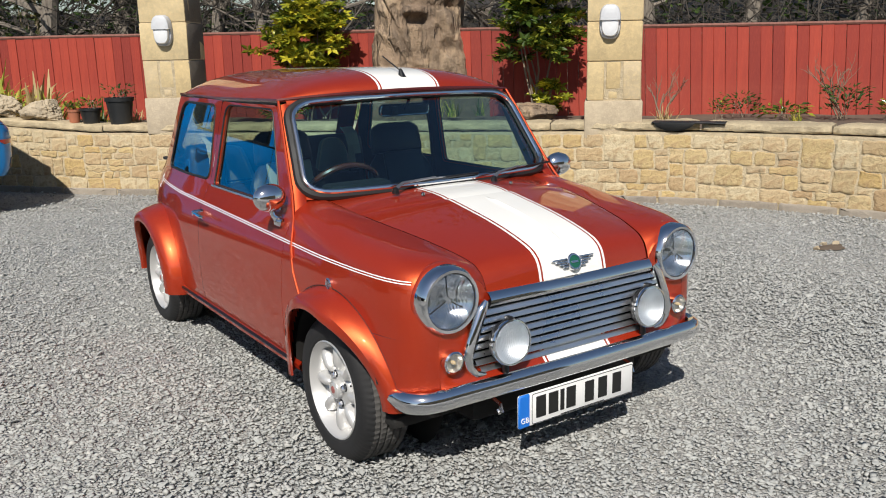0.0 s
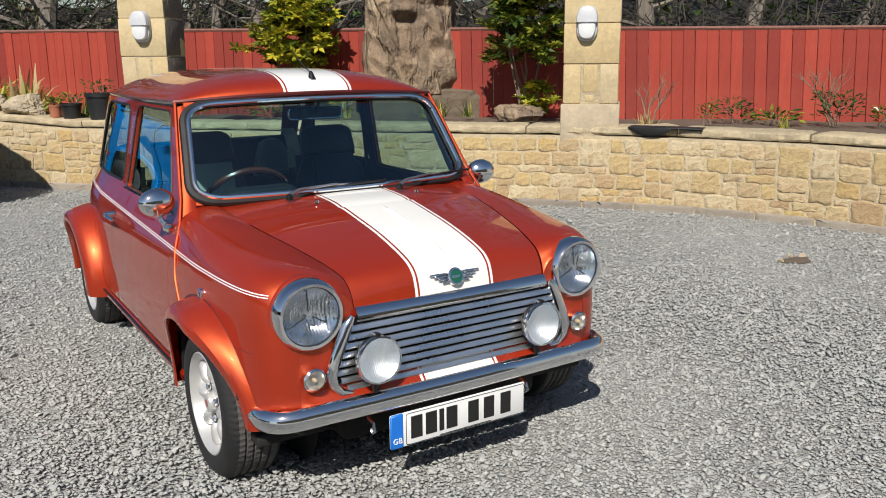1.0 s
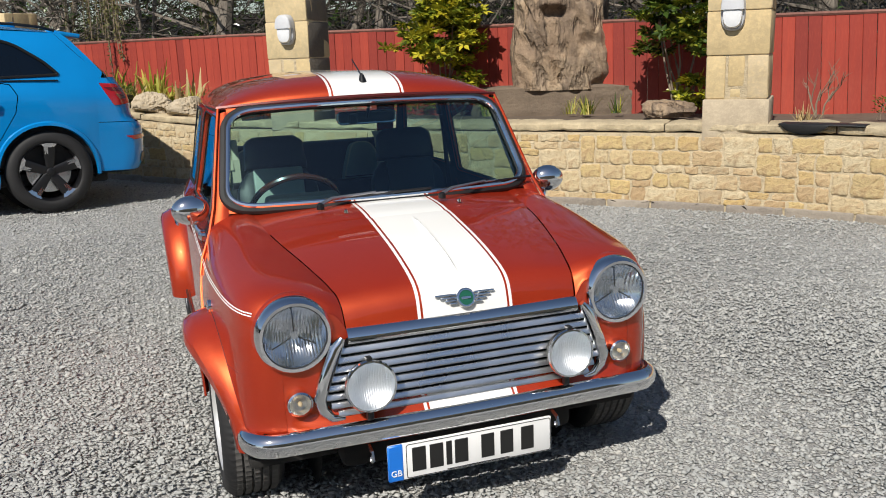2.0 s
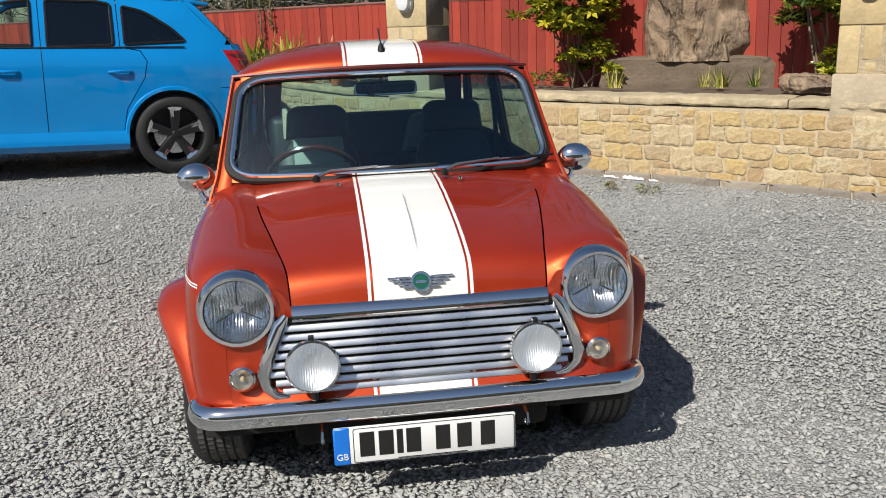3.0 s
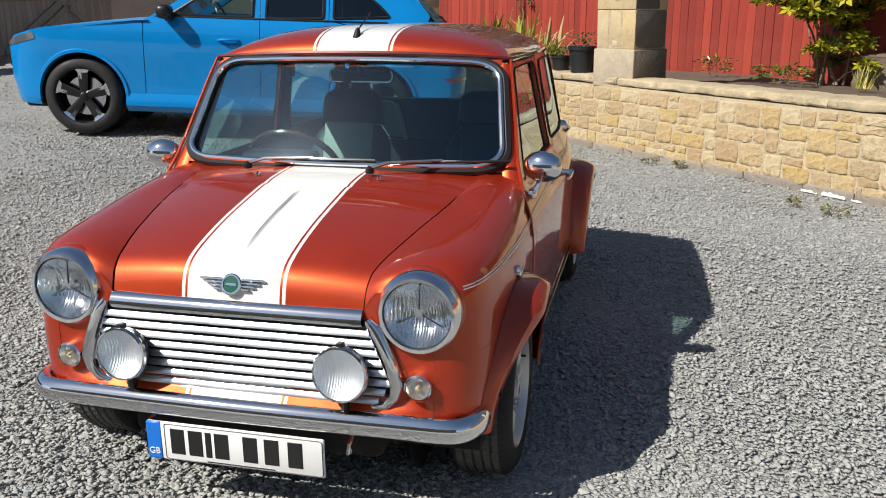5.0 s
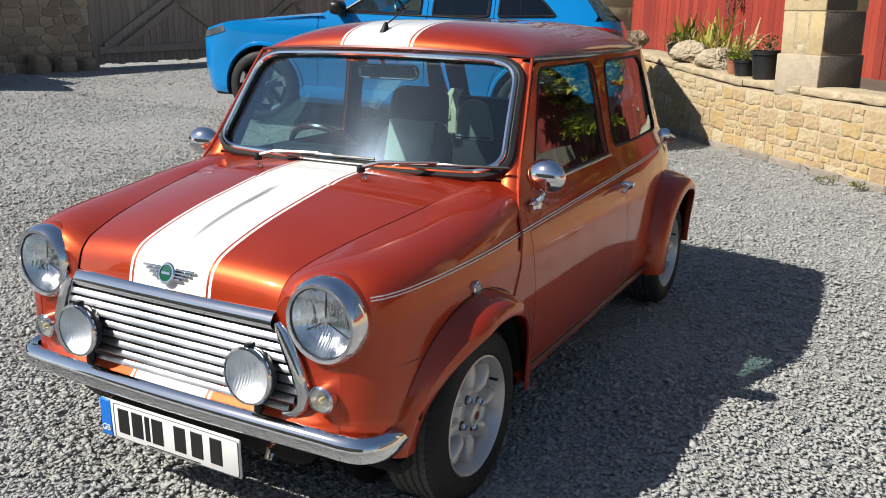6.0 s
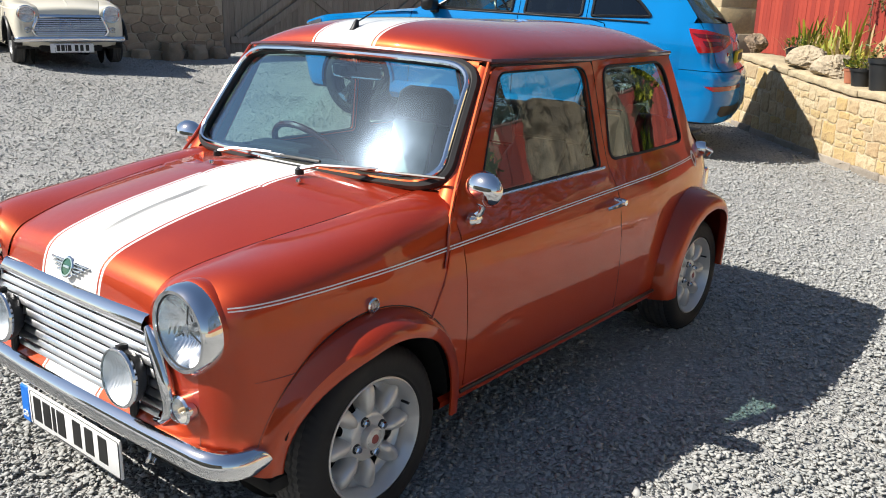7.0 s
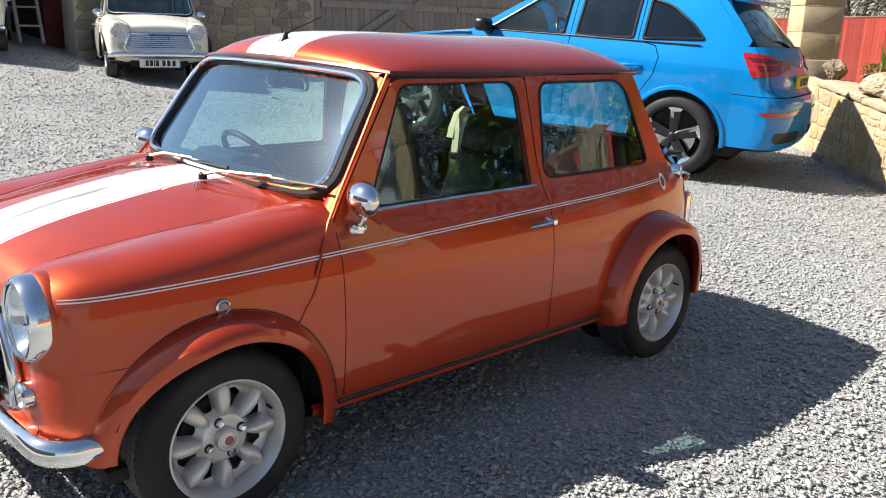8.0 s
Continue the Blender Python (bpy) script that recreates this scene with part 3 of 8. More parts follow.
def wheel_thing(parent, x, y, sign, radius=0.2525, sport=True):
    """A wheel as one part with tyre, rim, spokes, nuts and cap under it."""
    hub = new("wheel")
    hub.parent = parent
    hub.location = (x, y, radius)
    hub.rotation_euler = (0, 0, 0 if sign > 0 else math.pi)
    w, rr = (0.175, 0.168) if sport else (0.145, 0.128)
    half = w / 2
    prof = [(rr - 0.004, -w + 0.012), (rr + 0.012, -w + 0.002), (radius - 0.05, -w - 0.006), (radius - 0.018, -w + 0.006), (radius - 0.006, -w + 0.020)]
    for k in range(5):
        a = -w + 0.022 + k * (w - 0.044) / 5
        b = a + (w - 0.044) / 5
        prof += [(radius, a + 0.004), (radius, b - 0.005), (radius - 0.008, b - 0.003), (radius - 0.008, b + 0.001)]
    prof = prof[:-2]
    prof += [(radius - 0.004, -0.018), (radius - 0.016, -0.004), (radius - 0.030, 0.005), (rr + 0.026, 0.007), (rr + 0.020, 0.0045), (rr + 0.010, 0.004), (rr - 0.001, -0.004), (rr - 0.004, -0.012)]
    n = 216
    rows = []
    for r, h in prof:
        row = []
        for j in range(n):
            q = r
            if r > radius - 0.012 and (j + int((h + 1) * 60)) % 3 == 0:
                q = r - 0.0035
            elif radius - 0.035 < r <= radius - 0.012 and j % 3 == 0:
                q = r - 0.0018
            a = 2 * math.pi * j / n
            row.append((h, q * math.cos(a), q * math.sin(a)))
        rows.append(row)
    tyre = part("tyre", joined(grid(rows[:5], False, True), grid(rows[22:], False, True)), TYRE, hub, "black low-profile tyre" if sport else "black tyre", 30)
    part("tread", grid(rows[4:23], False, True), TREAD, hub, "dusty grooved tread", 30)
    rim = lathe([(rr - 0.004, -w + 0.02), (rr - 0.012, -w + 0.04), (rr - 0.022, -0.10), (rr - 0.022, -0.035), (rr - 0.012, -0.020), (rr - 0.007, -0.004), (rr - 0.001, 0.003), (rr + 0.003, 0.001), (rr + 0.003, -0.008)], 64, "x", close=False)
    part("rim", rim, ALLOY, hub, "silver alloy rim")
    part("brake_disc", lathe([(0.02, -0.08), (0.11, -0.08), (0.11, -0.07), (0.02, -0.07)], 32, "x"), DARK, hub)
    part("wheel_face", wheel_face(rr), ALLOY, hub, "dished silver wheel back", 50)
    for i in range(8):
        part("spoke", petal(rr, 2 * math.pi * i / 8), ALLOY, hub, "fat rounded silver spoke", 50)
    part("valve", lathe([(0.004, -0.03), (0.004, -0.004), (0.001, -0.003)], 8, "x", (0, 0.142 * math.cos(0.4), 0.142 * math.sin(0.4))), BLACK, hub)
    cap = part("centre_cap", lathe([(0.033, -0.028), (0.0335, -0.012), (0.031, -0.006), (0.027, -0.004), (0.024, -0.006), (0.022, -0.0045), (0.002, -0.0045)], 36, "x"), ALLOY, hub, "silver centre cap")
    part("cap_badge", lathe([(0.0130, -0.005), (0.0120, -0.0032), (0.002, -0.0028)], 28, "x"), BADGE_RED, hub, "small red round badge")
    for k in range(4):
        a = math.pi / 2 * k + 0.35
        # flat black disc added for the shade of a recess round the nut
        part("nut_recess", lathe([(0.0140, -0.027), (0.0135, -0.0250), (0.002, -0.0250)], 20, "x", (0, 0.051 * math.cos(a), 0.051 * math.sin(a))), BLACK, hub)
        part("wheel_nut", lathe([(0.0112, -0.026), (0.0112, -0.016), (0.008, -0.012), (0.002, -0.012)], 6, "x", (0, 0.051 * math.cos(a), 0.051 * math.sin(a))), CHROME, hub, smooth=20)
    return hub


FACES = {}


def wheel_face(rr):
    """The dished back of a cast wheel, with eight windows."""
    if rr in FACES:
        return FACES[rr]
    k = rr / 0.168
    holes = []
    for i in range(8):
        a = 2 * math.pi * (i + 0.5) / 8
        q = [(0.082, -0.13), (0.094, -0.20), (0.122, -0.21), (0.133, 0.0), (0.122, 0.21), (0.094, 0.20), (0.082, 0.13)]
        holes.append(rounded([(k * r * math.cos(a + d), k * r * math.sin(a + d)) for r, d in q], 0.007, 3))
    rim = [((rr - 0.010) * math.cos(a), (rr - 0.010) * math.sin(a)) for a in np.linspace(0, 2 * math.pi, 80, endpoint=False)]
    dish = curve([0, 0.064 * k, 0.074 * k, 0.10 * k, 0.135 * k, rr - 0.010], [-0.0265, -0.0270, -0.042, -0.064, -0.058, -0.026])
    FACES[rr] = sheet(rim, holes, 0.007, lambda y, z: (float(dish(math.hypot(y, z))), y, z))
    return FACES[rr]


def petal(rr, angle):
    """One fat rounded spoke."""
    k = rr / 0.168
    wide = curve([0, 0.15, 0.4, 0.7, 0.9, 1.0], [0.0060, 0.0165, 0.0225, 0.0250, 0.0200, 0.0080])
    top = curve([0, 0.12, 0.35, 0.7, 0.92, 1.0], [-0.0300, -0.020, -0.012, -0.013, -0.020, -0.028])
    rows = []
    for t in np.linspace(0, 1, 15):
        r = (0.061 + 0.094 * t) * k
        row = []
        for a in np.linspace(0, math.pi, 15):
            c, s = math.cos(a), math.sin(a)
            w = float(wide(t)) * k * math.copysign(abs(c) ** 0.8, c)
            x = -0.066 + (float(top(t)) + 0.066) * s ** 0.75
            row.append((x, r * math.cos(angle) - w * math.sin(angle), r * math.sin(angle) + w * math.cos(angle)))
        rows.append(row)
    v, f = grid(rows)
    return v, f + [tuple(range(len(v) - 15, len(v)))]


def fluted(r, y, bulge, deep, n):
    """Rows of a domed round lens with upright flutes."""
    rows = []
    for i in range(n * 2 + 1):
        x = r * 0.9995 * math.sin((i / n - 1) * math.pi / 2) if i % (2 * n) == 0 else r * (i / n - 1)
        h = math.sqrt(max(1e-7, r * r - x * x))
        rows.append([(x, y - bulge * max(0.0, 1 - (x * x + z * z) / (r * r)) - (deep if i % 2 else 0), z) for z in np.linspace(-h, h, 19)])
    return rows


def bowl(r, y, deep, rib, n):
    """Rows of a dished round reflector with upright ribs."""
    rows = []
    for i in range(n * 4 + 1):
        x = r * (i / (2 * n) - 1) * 0.9998
        h = math.sqrt(max(1e-8, r * r - x * x))
        rows.append([(x, y + deep * max(0.0, 1 - (x * x + z * z) / (r * r)) + rib * abs(math.sin(i * math.pi / 4)) * max(0, 1 - (x * x + z * z) / (r * r)) ** 0.3, z) for z in np.linspace(-h, h, 19)])
    return rows


def flare(parent, ay, span, sign, big=0.0):
    """A broad painted wheel-arch flare with its lip."""
    rows = []
    a0, a1 = span
    for i in range(41):
        a = radians(a0 + (a1 - a0) * i / 40)
        c, s = math.cos(a), math.sin(a)
        row = []
        for r, out in ((0.350 + big, 0.001), (0.3445 + big, 0.018), (0.335 + big * 0.8, 0.042), (0.322 + big * 0.6, 0.062), (0.308 + big * 0.4, 0.074), (0.296, 0.078), (0.288, 0.076), (0.287, 0.070), (0.292, 0.052)):
            y, z = ay - c * r, 0.25 + s * r
            z = max(z, 0.205)
            yy = max(-0.395, min(2.42, y))
            skin = min(side_x(yy, min(max(z, 0.24), 0.66)), 0.705)
            flat = 0.703 - 0.012 * (1 - s)
            slim = 1.0 if c < 0.3 or ay > 1 else 1 - 0.60 * ((c - 0.3) / 0.7) ** 1.3
            k = min(1.0, out / 0.07)
            lip = flat + 0.078 * slim - (0.05 * max(0.0, (c - 0.2) / 0.8) ** 1.7 if ay < 1 else 0.0) - 0.045 * max(0.0, (-c - 0.35) / 0.65) ** 1.6
            lip = max(lip, skin + 0.012)
            x = skin + (lip - skin) * k if out > 0.001 else skin - 0.004
            x = min(x, lip - 0.078 + out) if k >= 1 else x
            row.append((x, y, z))
        rows.append(row)
    s = grid(rows)
    return s if sign > 0 else flipped(s)


def small_car(paint, striped, sport=True):
    """A two-door 1990s small car, its front axle at the origin and its nose towards -y."""
    car = new("car")
    # wings and sides
    rows = []
    for y in NOSE_Y:
        rows.append([(x, y - 0.004, z) for x, z in wing_section(y, 0.24, 40)])
    wing = no_wheel(grid(rows))
    wing = (wing[0], [q for q in wing[1] if not (min(wing[0][i][1] for i in q) < -0.33 and sum(math.hypot(wing[0][i][0] - 0.501, wing[0][i][2] - 0.618) for i in q) / len(q) < 0.103)])
    for s, sg in doubled(wing):
        part("front_wing", s, paint, car)
    # bonnet and scuttle
    rows = []
    for t in np.linspace(0, 1, 34) ** 1.6:
        row = []
        for u in ACROSS:
            y = -0.412
            for _ in range(3):
                x = u * (float(seam_x(y)) - 0.002)
                y = -0.412 + t * (bonnet_end(x) + 0.412)
            row.append((x, y - 0.010 * (1 - u * u), bonnet_z(x, y)))
        rows.append(row)
    part("bonnet", grid(rows), striped, car, "copper-red bonnet with broad white stripe")
    rows = []
    for t in np.linspace(0, 1, 8):
        row = []
        for u in ACROSS:
            y = 0.17
            for _ in range(3):
                x = u * (float(seam_x(y)) + 0.10 * t)
                y = bonnet_end(x) - 0.012 + t * (screen_foot(x) + 0.032 - bonnet_end(x))
            row.append((x, y, bonnet_z(min(max(x, -seam_x(y)), seam_x(y)), y) - (0.004 if t == 0 else 0.0) - 0.012 * max(0, abs(u) - 0.8) * t))
        rows.append(row)
    part("scuttle", grid(rows), striped, car)
    # front face: behind lamps and grille
    loop = [(x, z) for x, z in wing_section(-0.412, 0.335)]
    arch = [(x * 0.999, z) for x, z in loop] + [(float(seam_x(-0.412)) * u, bonnet_z(float(seam_x(-0.412)) * u, -0.412)) for u in (0.8, 0.5, 0.2)]
    half = arch + [(-x, z) for x, z in reversed(arch)]
    eyes = [[(sg * 0.501 + 0.093 * math.cos(a), 0.618 + 0.093 * math.sin(a)) for a in np.linspace(0, 2 * math.pi, 28, endpoint=False)] for sg in (1, -1)]
    front = sheet(half, eyes, 0.018, lambda x, z: (x, -0.415 - 0.040 * max(0.0, min(1.0, (0.400 - z) / 0.052)) ** 1.7 * (1 - min(1.0, abs(x) / 0.545) ** 8), z))
    part("front_panel", front, striped, car)
    rows = []
    for x in np.linspace(-0.56, 0.56, 25):
        b = 0.10 * (abs(x) / 0.56) ** 5
        rows.append([(x, -0.416 + b, 0.36), (x, -0.438 + b, 0.352), (x, -0.440 + b, 0.335), (x, -0.415 + b, 0.31), (x, -0.385 + b, 0.25), (x, -0.33 + b, 0.215)])
    part("valance", grid(rows), striped, car)
    # sides: panels on one surface, 3 mm apart
    gap = 0.003
    a_panel = rounded([(0.385 - 0.02, 0.245), (0.385 - gap / 2, 0.245), (0.385 - gap / 2, 0.79), (0.36, 0.815), (0.345, 0.74)], 0.0)
    door_line = rounded([(0.385, 0.255), (0.385, 0.772), (0.407, 0.803), (0.664, 1.163), (1.252, 1.163), (1.275, 0.90), (1.300, 0.74), (1.303, 0.55), (1.299, 0.255)], [0.03, 0.01, 0.01, 0.03, 0.03, 0, 0.02, 0, 0.02])
    w1 = rounded([(0.522, 0.797), (0.692, 1.146), (1.205, 1.146), (1.240, 0.797)], [0.015, 0.035, 0.06, 0.02])
    w2 = rounded([(1.312, 0.812), (1.325, 1.140), (1.845, 1.140), (2.005, 0.806)], [0.05, 0.05, 0.09, 0.05])
    quarter = [(1.303, 0.245), (1.303 + gap, 0.55), (1.303, 0.74), (1.280, 0.90), (1.256, 1.166), (1.930, 1.160), (2.035, 1.00), (2.185, 0.80), (2.35, 0.70), (2.46, 0.55), (2.47, 0.40), (2.42, 0.25)]
    for sg in (1, -1):
        def put(s):
            return s if sg > 0 else flipped(s)
        door = part("door", put(sheet(door_line, [w1], 0.045, on_side, 0.02)), paint, car)
        part("window_pane", put(sheet(w1, [], 0.05, lambda y, z: (side_x(y, z) - 0.012, y, z))), GLASS, door)
        part("window_seal", put(tube([on_side(y, z) for y, z in dense(w1, 0.03)], 0.0036, 6, True)), RUBBER, door)
        part("inner_seal", put(tube([(side_x(y, z) - 0.016, y, z) for y, z in dense(w1, 0.03)], 0.0045, 6, True)), RUBBER, door)
        part("window_sill_strip", put(tube([(side_x(y, 0.797) + 0.003, y, 0.792) for y in np.linspace(0.49, 1.26, 12)], 0.006, 6)), CHROME, door, "chrome strip under the window")
        rear = part("rear_quarter", put(no_wheel(sheet(quarter, [w2], 0.03, on_side, 0.0))), paint, car)
        part("quarter_pane", put(sheet(w2, [], 0.05, lambda y, z: (side_x(y, z) - 0.004, y, z))), GLASS, rear)
        part("quarter_seal", put(tube([on_side(y, z) for y, z in dense(w2, 0.03)], 0.0054, 6, True)), RUBBER, rear)
        part("front_post", put(sheet([(0.37, 0.24), (0.382, 0.255), (0.382, 0.775), (0.404, 0.805), (0.660, 1.168), (0.668, 1.178), (0.655, 1.172), (0.600, 1.097), (0.520, 0.977), (0.430, 0.847), (0.372, 0.767)], [], 0.05, on_side, 0.0)), paint, car)
        # flange down the post
        pts = [(side_x(y, z) + 0.003, y - 0.013, z + 0.006) for y, z in [(0.655, 1.172), (0.60, 1.095), (0.52, 0.975), (0.43, 0.845), (0.372, 0.765), (0.325, 0.690), (0.300, 0.64)]]
        part("post_flange", put(tube(pts, [0.0054] * 5 + [0.0045, 0.003], 6)), paint, car, "raised body seam")
        pts = [(side_x(y, z) + 0.001, y, z) for y, z in [(0.325, 0.690), (0.28, 0.60), (0.225, 0.52)]]
        part("wing_seam", put(tube(pts, 0.004, 6)), paint, car)
        # pin stripe in two lines
        for off in (0.0, 0.0075):
            rows = []
            for y in np.linspace(-0.372, 2.055, 90):
                z = 0.676 + 0.022 * (y + 0.38) + off
                rows.append([(side_x(y, z - 0.0017) + 0.0034, y, z - 0.0017), (side_x(y, z + 0.0017) + 0.0034, y, z + 0.0017)])
            part("pin_stripe", put(grid(rows)), WHITE, car, "white side pin stripe", 0)
        # sill
        rows = [[(0.688, y, 0.262), (0.700, y, 0.250), (0.698, y, 0.232), (0.672, y, 0.218), (0.60, y, 0.21)] for y in np.linspace(0.27, 1.72, 20)]
        part("sill", put(grid(rows)), paint, car)
        part("sill_trim", put(tube([(0.697, y, 0.252) for y in np.linspace(0.36, 1.63, 8)], 0.007, 6)), BLACK, car, "black sill strip")
        if sport:
            part("front_arch_flare", flare(car, 0.006, (2, 188), sg), paint, car, "wide painted wheel-arch flare")
            pts = [(a, 0.006 - 0.352 * math.cos(a), 0.25 + 0.352 * math.sin(a)) for a in np.linspace(radians(14), radians(176), 40)]
            part("flare_piping", put(tube([(side_x(max(-0.395, y), min(max(z, 0.24), 0.66)) - 0.0005, y, z) for a, y, z in pts], 0.0022, 5)), RUBBER, car, "thin black piping")
            part("rear_arch_flare", flare(car, 1.985, (-6, 186), sg, 0.018), paint, car, "wide painted wheel-arch flare")
        else:
            for ay in (0.006, 1.985):
                part("arch_trim", put(tube([(0.700, ay - 0.325 * math.cos(b), 0.25 + 0.325 * math.sin(b)) for b in np.linspace(0.15, math.pi, 24)], 0.018, 6)), BLACK, car, "black arch trim")
        # arch liner
        for a in AXLES:
            rows = [[(x, a - 0.31 * math.cos(b), 0.25 + 0.31 * math.sin(b)) for x in (0.69, 0.42)] for b in np.linspace(0.34 if a < 1 else 0.0, math.pi, 24)]
            part("arch_liner", put(grid(rows)), DARK, car)
            rows2 = [(0.42, a - 0.27 * math.cos(b), 0.25 + 0.27 * math.sin(b)) for b in np.linspace(0, 2 * math.pi, 32, endpoint=False)]
            part("arch_inner", put((rows2, [tuple(range(32))])), DARK, car)
        # door handle
        ph = new("door_handle")
        ph.parent = car
        part("lever", put(tube([(0.722, 1.14, 0.672), (0.724, 1.19, 0.673), (0.722, 1.25, 0.675)], [0.006, 0.008, 0.009], 8)), CHROME, ph, "chrome lever")
        part("boss", put(lathe([(0.014, 0.684), (0.014, 0.715), (0.011, 0.730), (0.003, 0.732)], 16, "x", (0, 1.265, 0.676))), CHROME, ph)
        # mirror
        mir = new("door_mirror")
        mir.parent = car
        head = [(max(0.001, 0.058 * math.sin(a)), -0.045 * math.cos(a)) for a in np.linspace(0, math.pi / 2, 10)] + [(0.055, 0.010), (0.050, 0.016)]
        part("mirror_shell", put(moved(lathe(head, 32, "y"), Matrix.Translation((0.697, 0.450, 0.845)) @ Matrix.Rotation(radians(-8), 4, "Z") @ Matrix.Diagonal((1.14, 1.0, 0.90, 1)))), CHROME, mir, "round chrome shell")
        part("mirror_arm", put(tube([(0.668, 0.452, 0.762), (0.682, 0.456, 0.775), (0.692, 0.460, 0.805)], [0.012, 0.010, 0.009], 8)), CHROME, mir)
        part("mirror_foot", put(moved(lathe([(0.024, -0.006), (0.024, 0.008), (0.014, 0.018), (0.002, 0.019)], 20, "x"), Matrix.Translation((0.662, 0.452, 0.752)) @ Matrix.Diagonal((1, 1.3, 0.8, 1)))), CHROME, mir)
        # panel seam beside the lamp
        part("panel_seam", put(tube([(side_x(y, 0.508) + 0.0005, y, 0.503 + 0.012 * (y + 0.4)) for y in np.linspace(-0.408, -0.240, 10)], 0.0014, 5)), RED_DARK, car)
        # side repeater
        x = side_x(0.003, 0.615)
        rp = new("side_repeater")
        rp.parent = car
        part("bezel", put(lathe([(0.021, -0.004), (0.021, 0.007), (0.0165, 0.010), (0.015, 0.006)], 24, "x", (x, 0.003, 0.614), False)), CHROME, rp)
        part("lens", put(lathe([(0.015, 0.004), (0.013, 0.011), (0.002, 0.013)], 20, "x", (x, 0.003, 0.614))), GLASS_CLEAR, rp)
        # head lamp
        lamp = new("head_lamp")
        lamp.parent = car
        cx, cz = 0.501, 0.618
        at = Matrix.Translation((cx, -0.408, cz))
        part("ring", put(moved(lathe([(0.100, 0.045), (0.1080, 0.030), (0.1095, 0.014), (0.1088, -0.002), (0.1050, -0.018), (0.0975, -0.027), (0.0890, -0.026), (0.0865, -0.018)], 56, "y", close=False), at)), CHROME, lamp, "chrome head lamp ring")
        part("nacelle", put(moved(lathe([(0.104, 0.13), (0.1095, 0.08), (0.1120, 0.045), (0.1128, 0.026), (0.1085, 0.019)], 48, "y", close=False), at)), paint, lamp)
        part("reflector", put(moved(grid(bowl(0.0875, -0.016, 0.060, 0.0012, 20)), at)), SILVER_BOWL, lamp, "silvered fluted bowl", 10)
        part("bulb_cap", put(moved(lathe([(0.012, 0.03), (0.013, 0.0), (0.010, -0.006), (0.002, -0.007)], 20, "y"), at)), CHROME_DULL, lamp)
        for q in range(3):
            a = math.pi / 2 + q * 2 * math.pi / 3
            part("bulb_strut", put(moved(tube([(0, 0.0, 0), (0.078 * math.cos(a), 0.008, 0.078 * math.sin(a))], 0.0022, 5), at)), DARK, lamp)
        part("gasket", put(moved(tube([(0.0885 * math.cos(a), -0.0205, 0.0885 * math.sin(a)) for a in np.linspace(0, 2 * math.pi, 40, endpoint=False)], 0.0028, 5, True), at)), RUBBER, lamp)
        rows = fluted(0.0885, -0.018, 0.022, 0.0005, 46)
        part("lens", put(moved(grid(rows), at)), GLASS_LAMP, lamp, "fluted glass lens", 15)
        # indicator
        ind = new("indicator")
        ind.parent = car
        at = Matrix.Translation((0.503, -0.436, 0.427))
        part("base", put(moved(lathe([(0.036, 0.03), (0.036, -0.004), (0.031, -0.009)], 28, "y", close=False), at)), CHROME, ind)
        rows = [(0.031 * (1 - i / 14) + 0.001, -0.008 - 0.022 * math.sin(i / 14 * math.pi / 2) - (0.0015 if i % 2 else 0)) for i in range(15)]
        part("lens", put(moved(lathe(rows, 28, "y", close=False), at)), GLASS_CLEAR, ind, "clear ribbed lens")
        part("bulb_bowl", put(moved(lathe([(0.030, -0.006), (0.022, 0.010), (0.004, 0.016)], 24, "y", close="end"), at)), AMBER_BOWL, ind)
        part("bulb", put(moved(lathe([(0.006, 0.01), (0.007, -0.004), (0.004, -0.010), (0.001, -0.011)], 14, "y"), at)), AMBER_BULB, ind, "amber bulb")
        if sport:
            spot = new("spot_lamp")
            spot.parent = car
            at = Matrix.Translation((0.310, -0.468, 0.462)) @ Matrix.Rotation(radians(-4), 4, "X")
            part("shell", put(moved(lathe([(0.0735, -0.010), (0.0735, 0.0), (0.066, 0.022), (0.045, 0.044), (0.012, 0.052)], 44, "y", close="end"), at)), BLACK, spot)
            part("ring", put(moved(lathe([(0.0735, -0.004), (0.0755, -0.010), (0.073, -0.016), (0.068, -0.017)], 44, "y", close=False), at)), CHROME, spot)
            part("reflector", put(moved(grid(bowl(0.069, -0.012, 0.036, 0.0012, 20)), at)), SATIN_BOWL, spot, "satin ribbed bowl", 10)
            rows = fluted(0.070, -0.016, 0.012, 0.0009, 36)
            part("lens", put(moved(grid(rows), at)), GLASS_RIB, spot, "ribbed clear lens", 15)
            part("tab", put(moved(block(-0.008, 0.008, -0.014, 0.012, 0.068, 0.083, 0.002), at)), BLACK, spot)
            part("stalk", put(moved(tube([(0, 0.03, -0.05), (0, 0.03, -0.10), (0.0, 0.04, -0.13)], 0.012, 8), at)), BLACK, spot)
            # tow hook under the valance
            part("tow_hook", put(tube([(0.30, -0.37, 0.235), (0.30, -0.405, 0.228), (0.30, -0.415, 0.205), (0.30, -0.40, 0.195), (0.30, -0.39, 0.205)], 0.006, 6)), CHROME_DULL, car, "small steel hook")
    # grille
    grille = new("grille")
    grille.parent = car
    part("back", sheet(rounded([(-0.36, 0.600), (0.36, 0.600), (0.438, 0.43), (0.40, 0.362), (-0.40, 0.362), (-0.438, 0.43)], 0.03), [], 0.2, lambda x, z: (x, -0.418, z)), BLACK, grille)
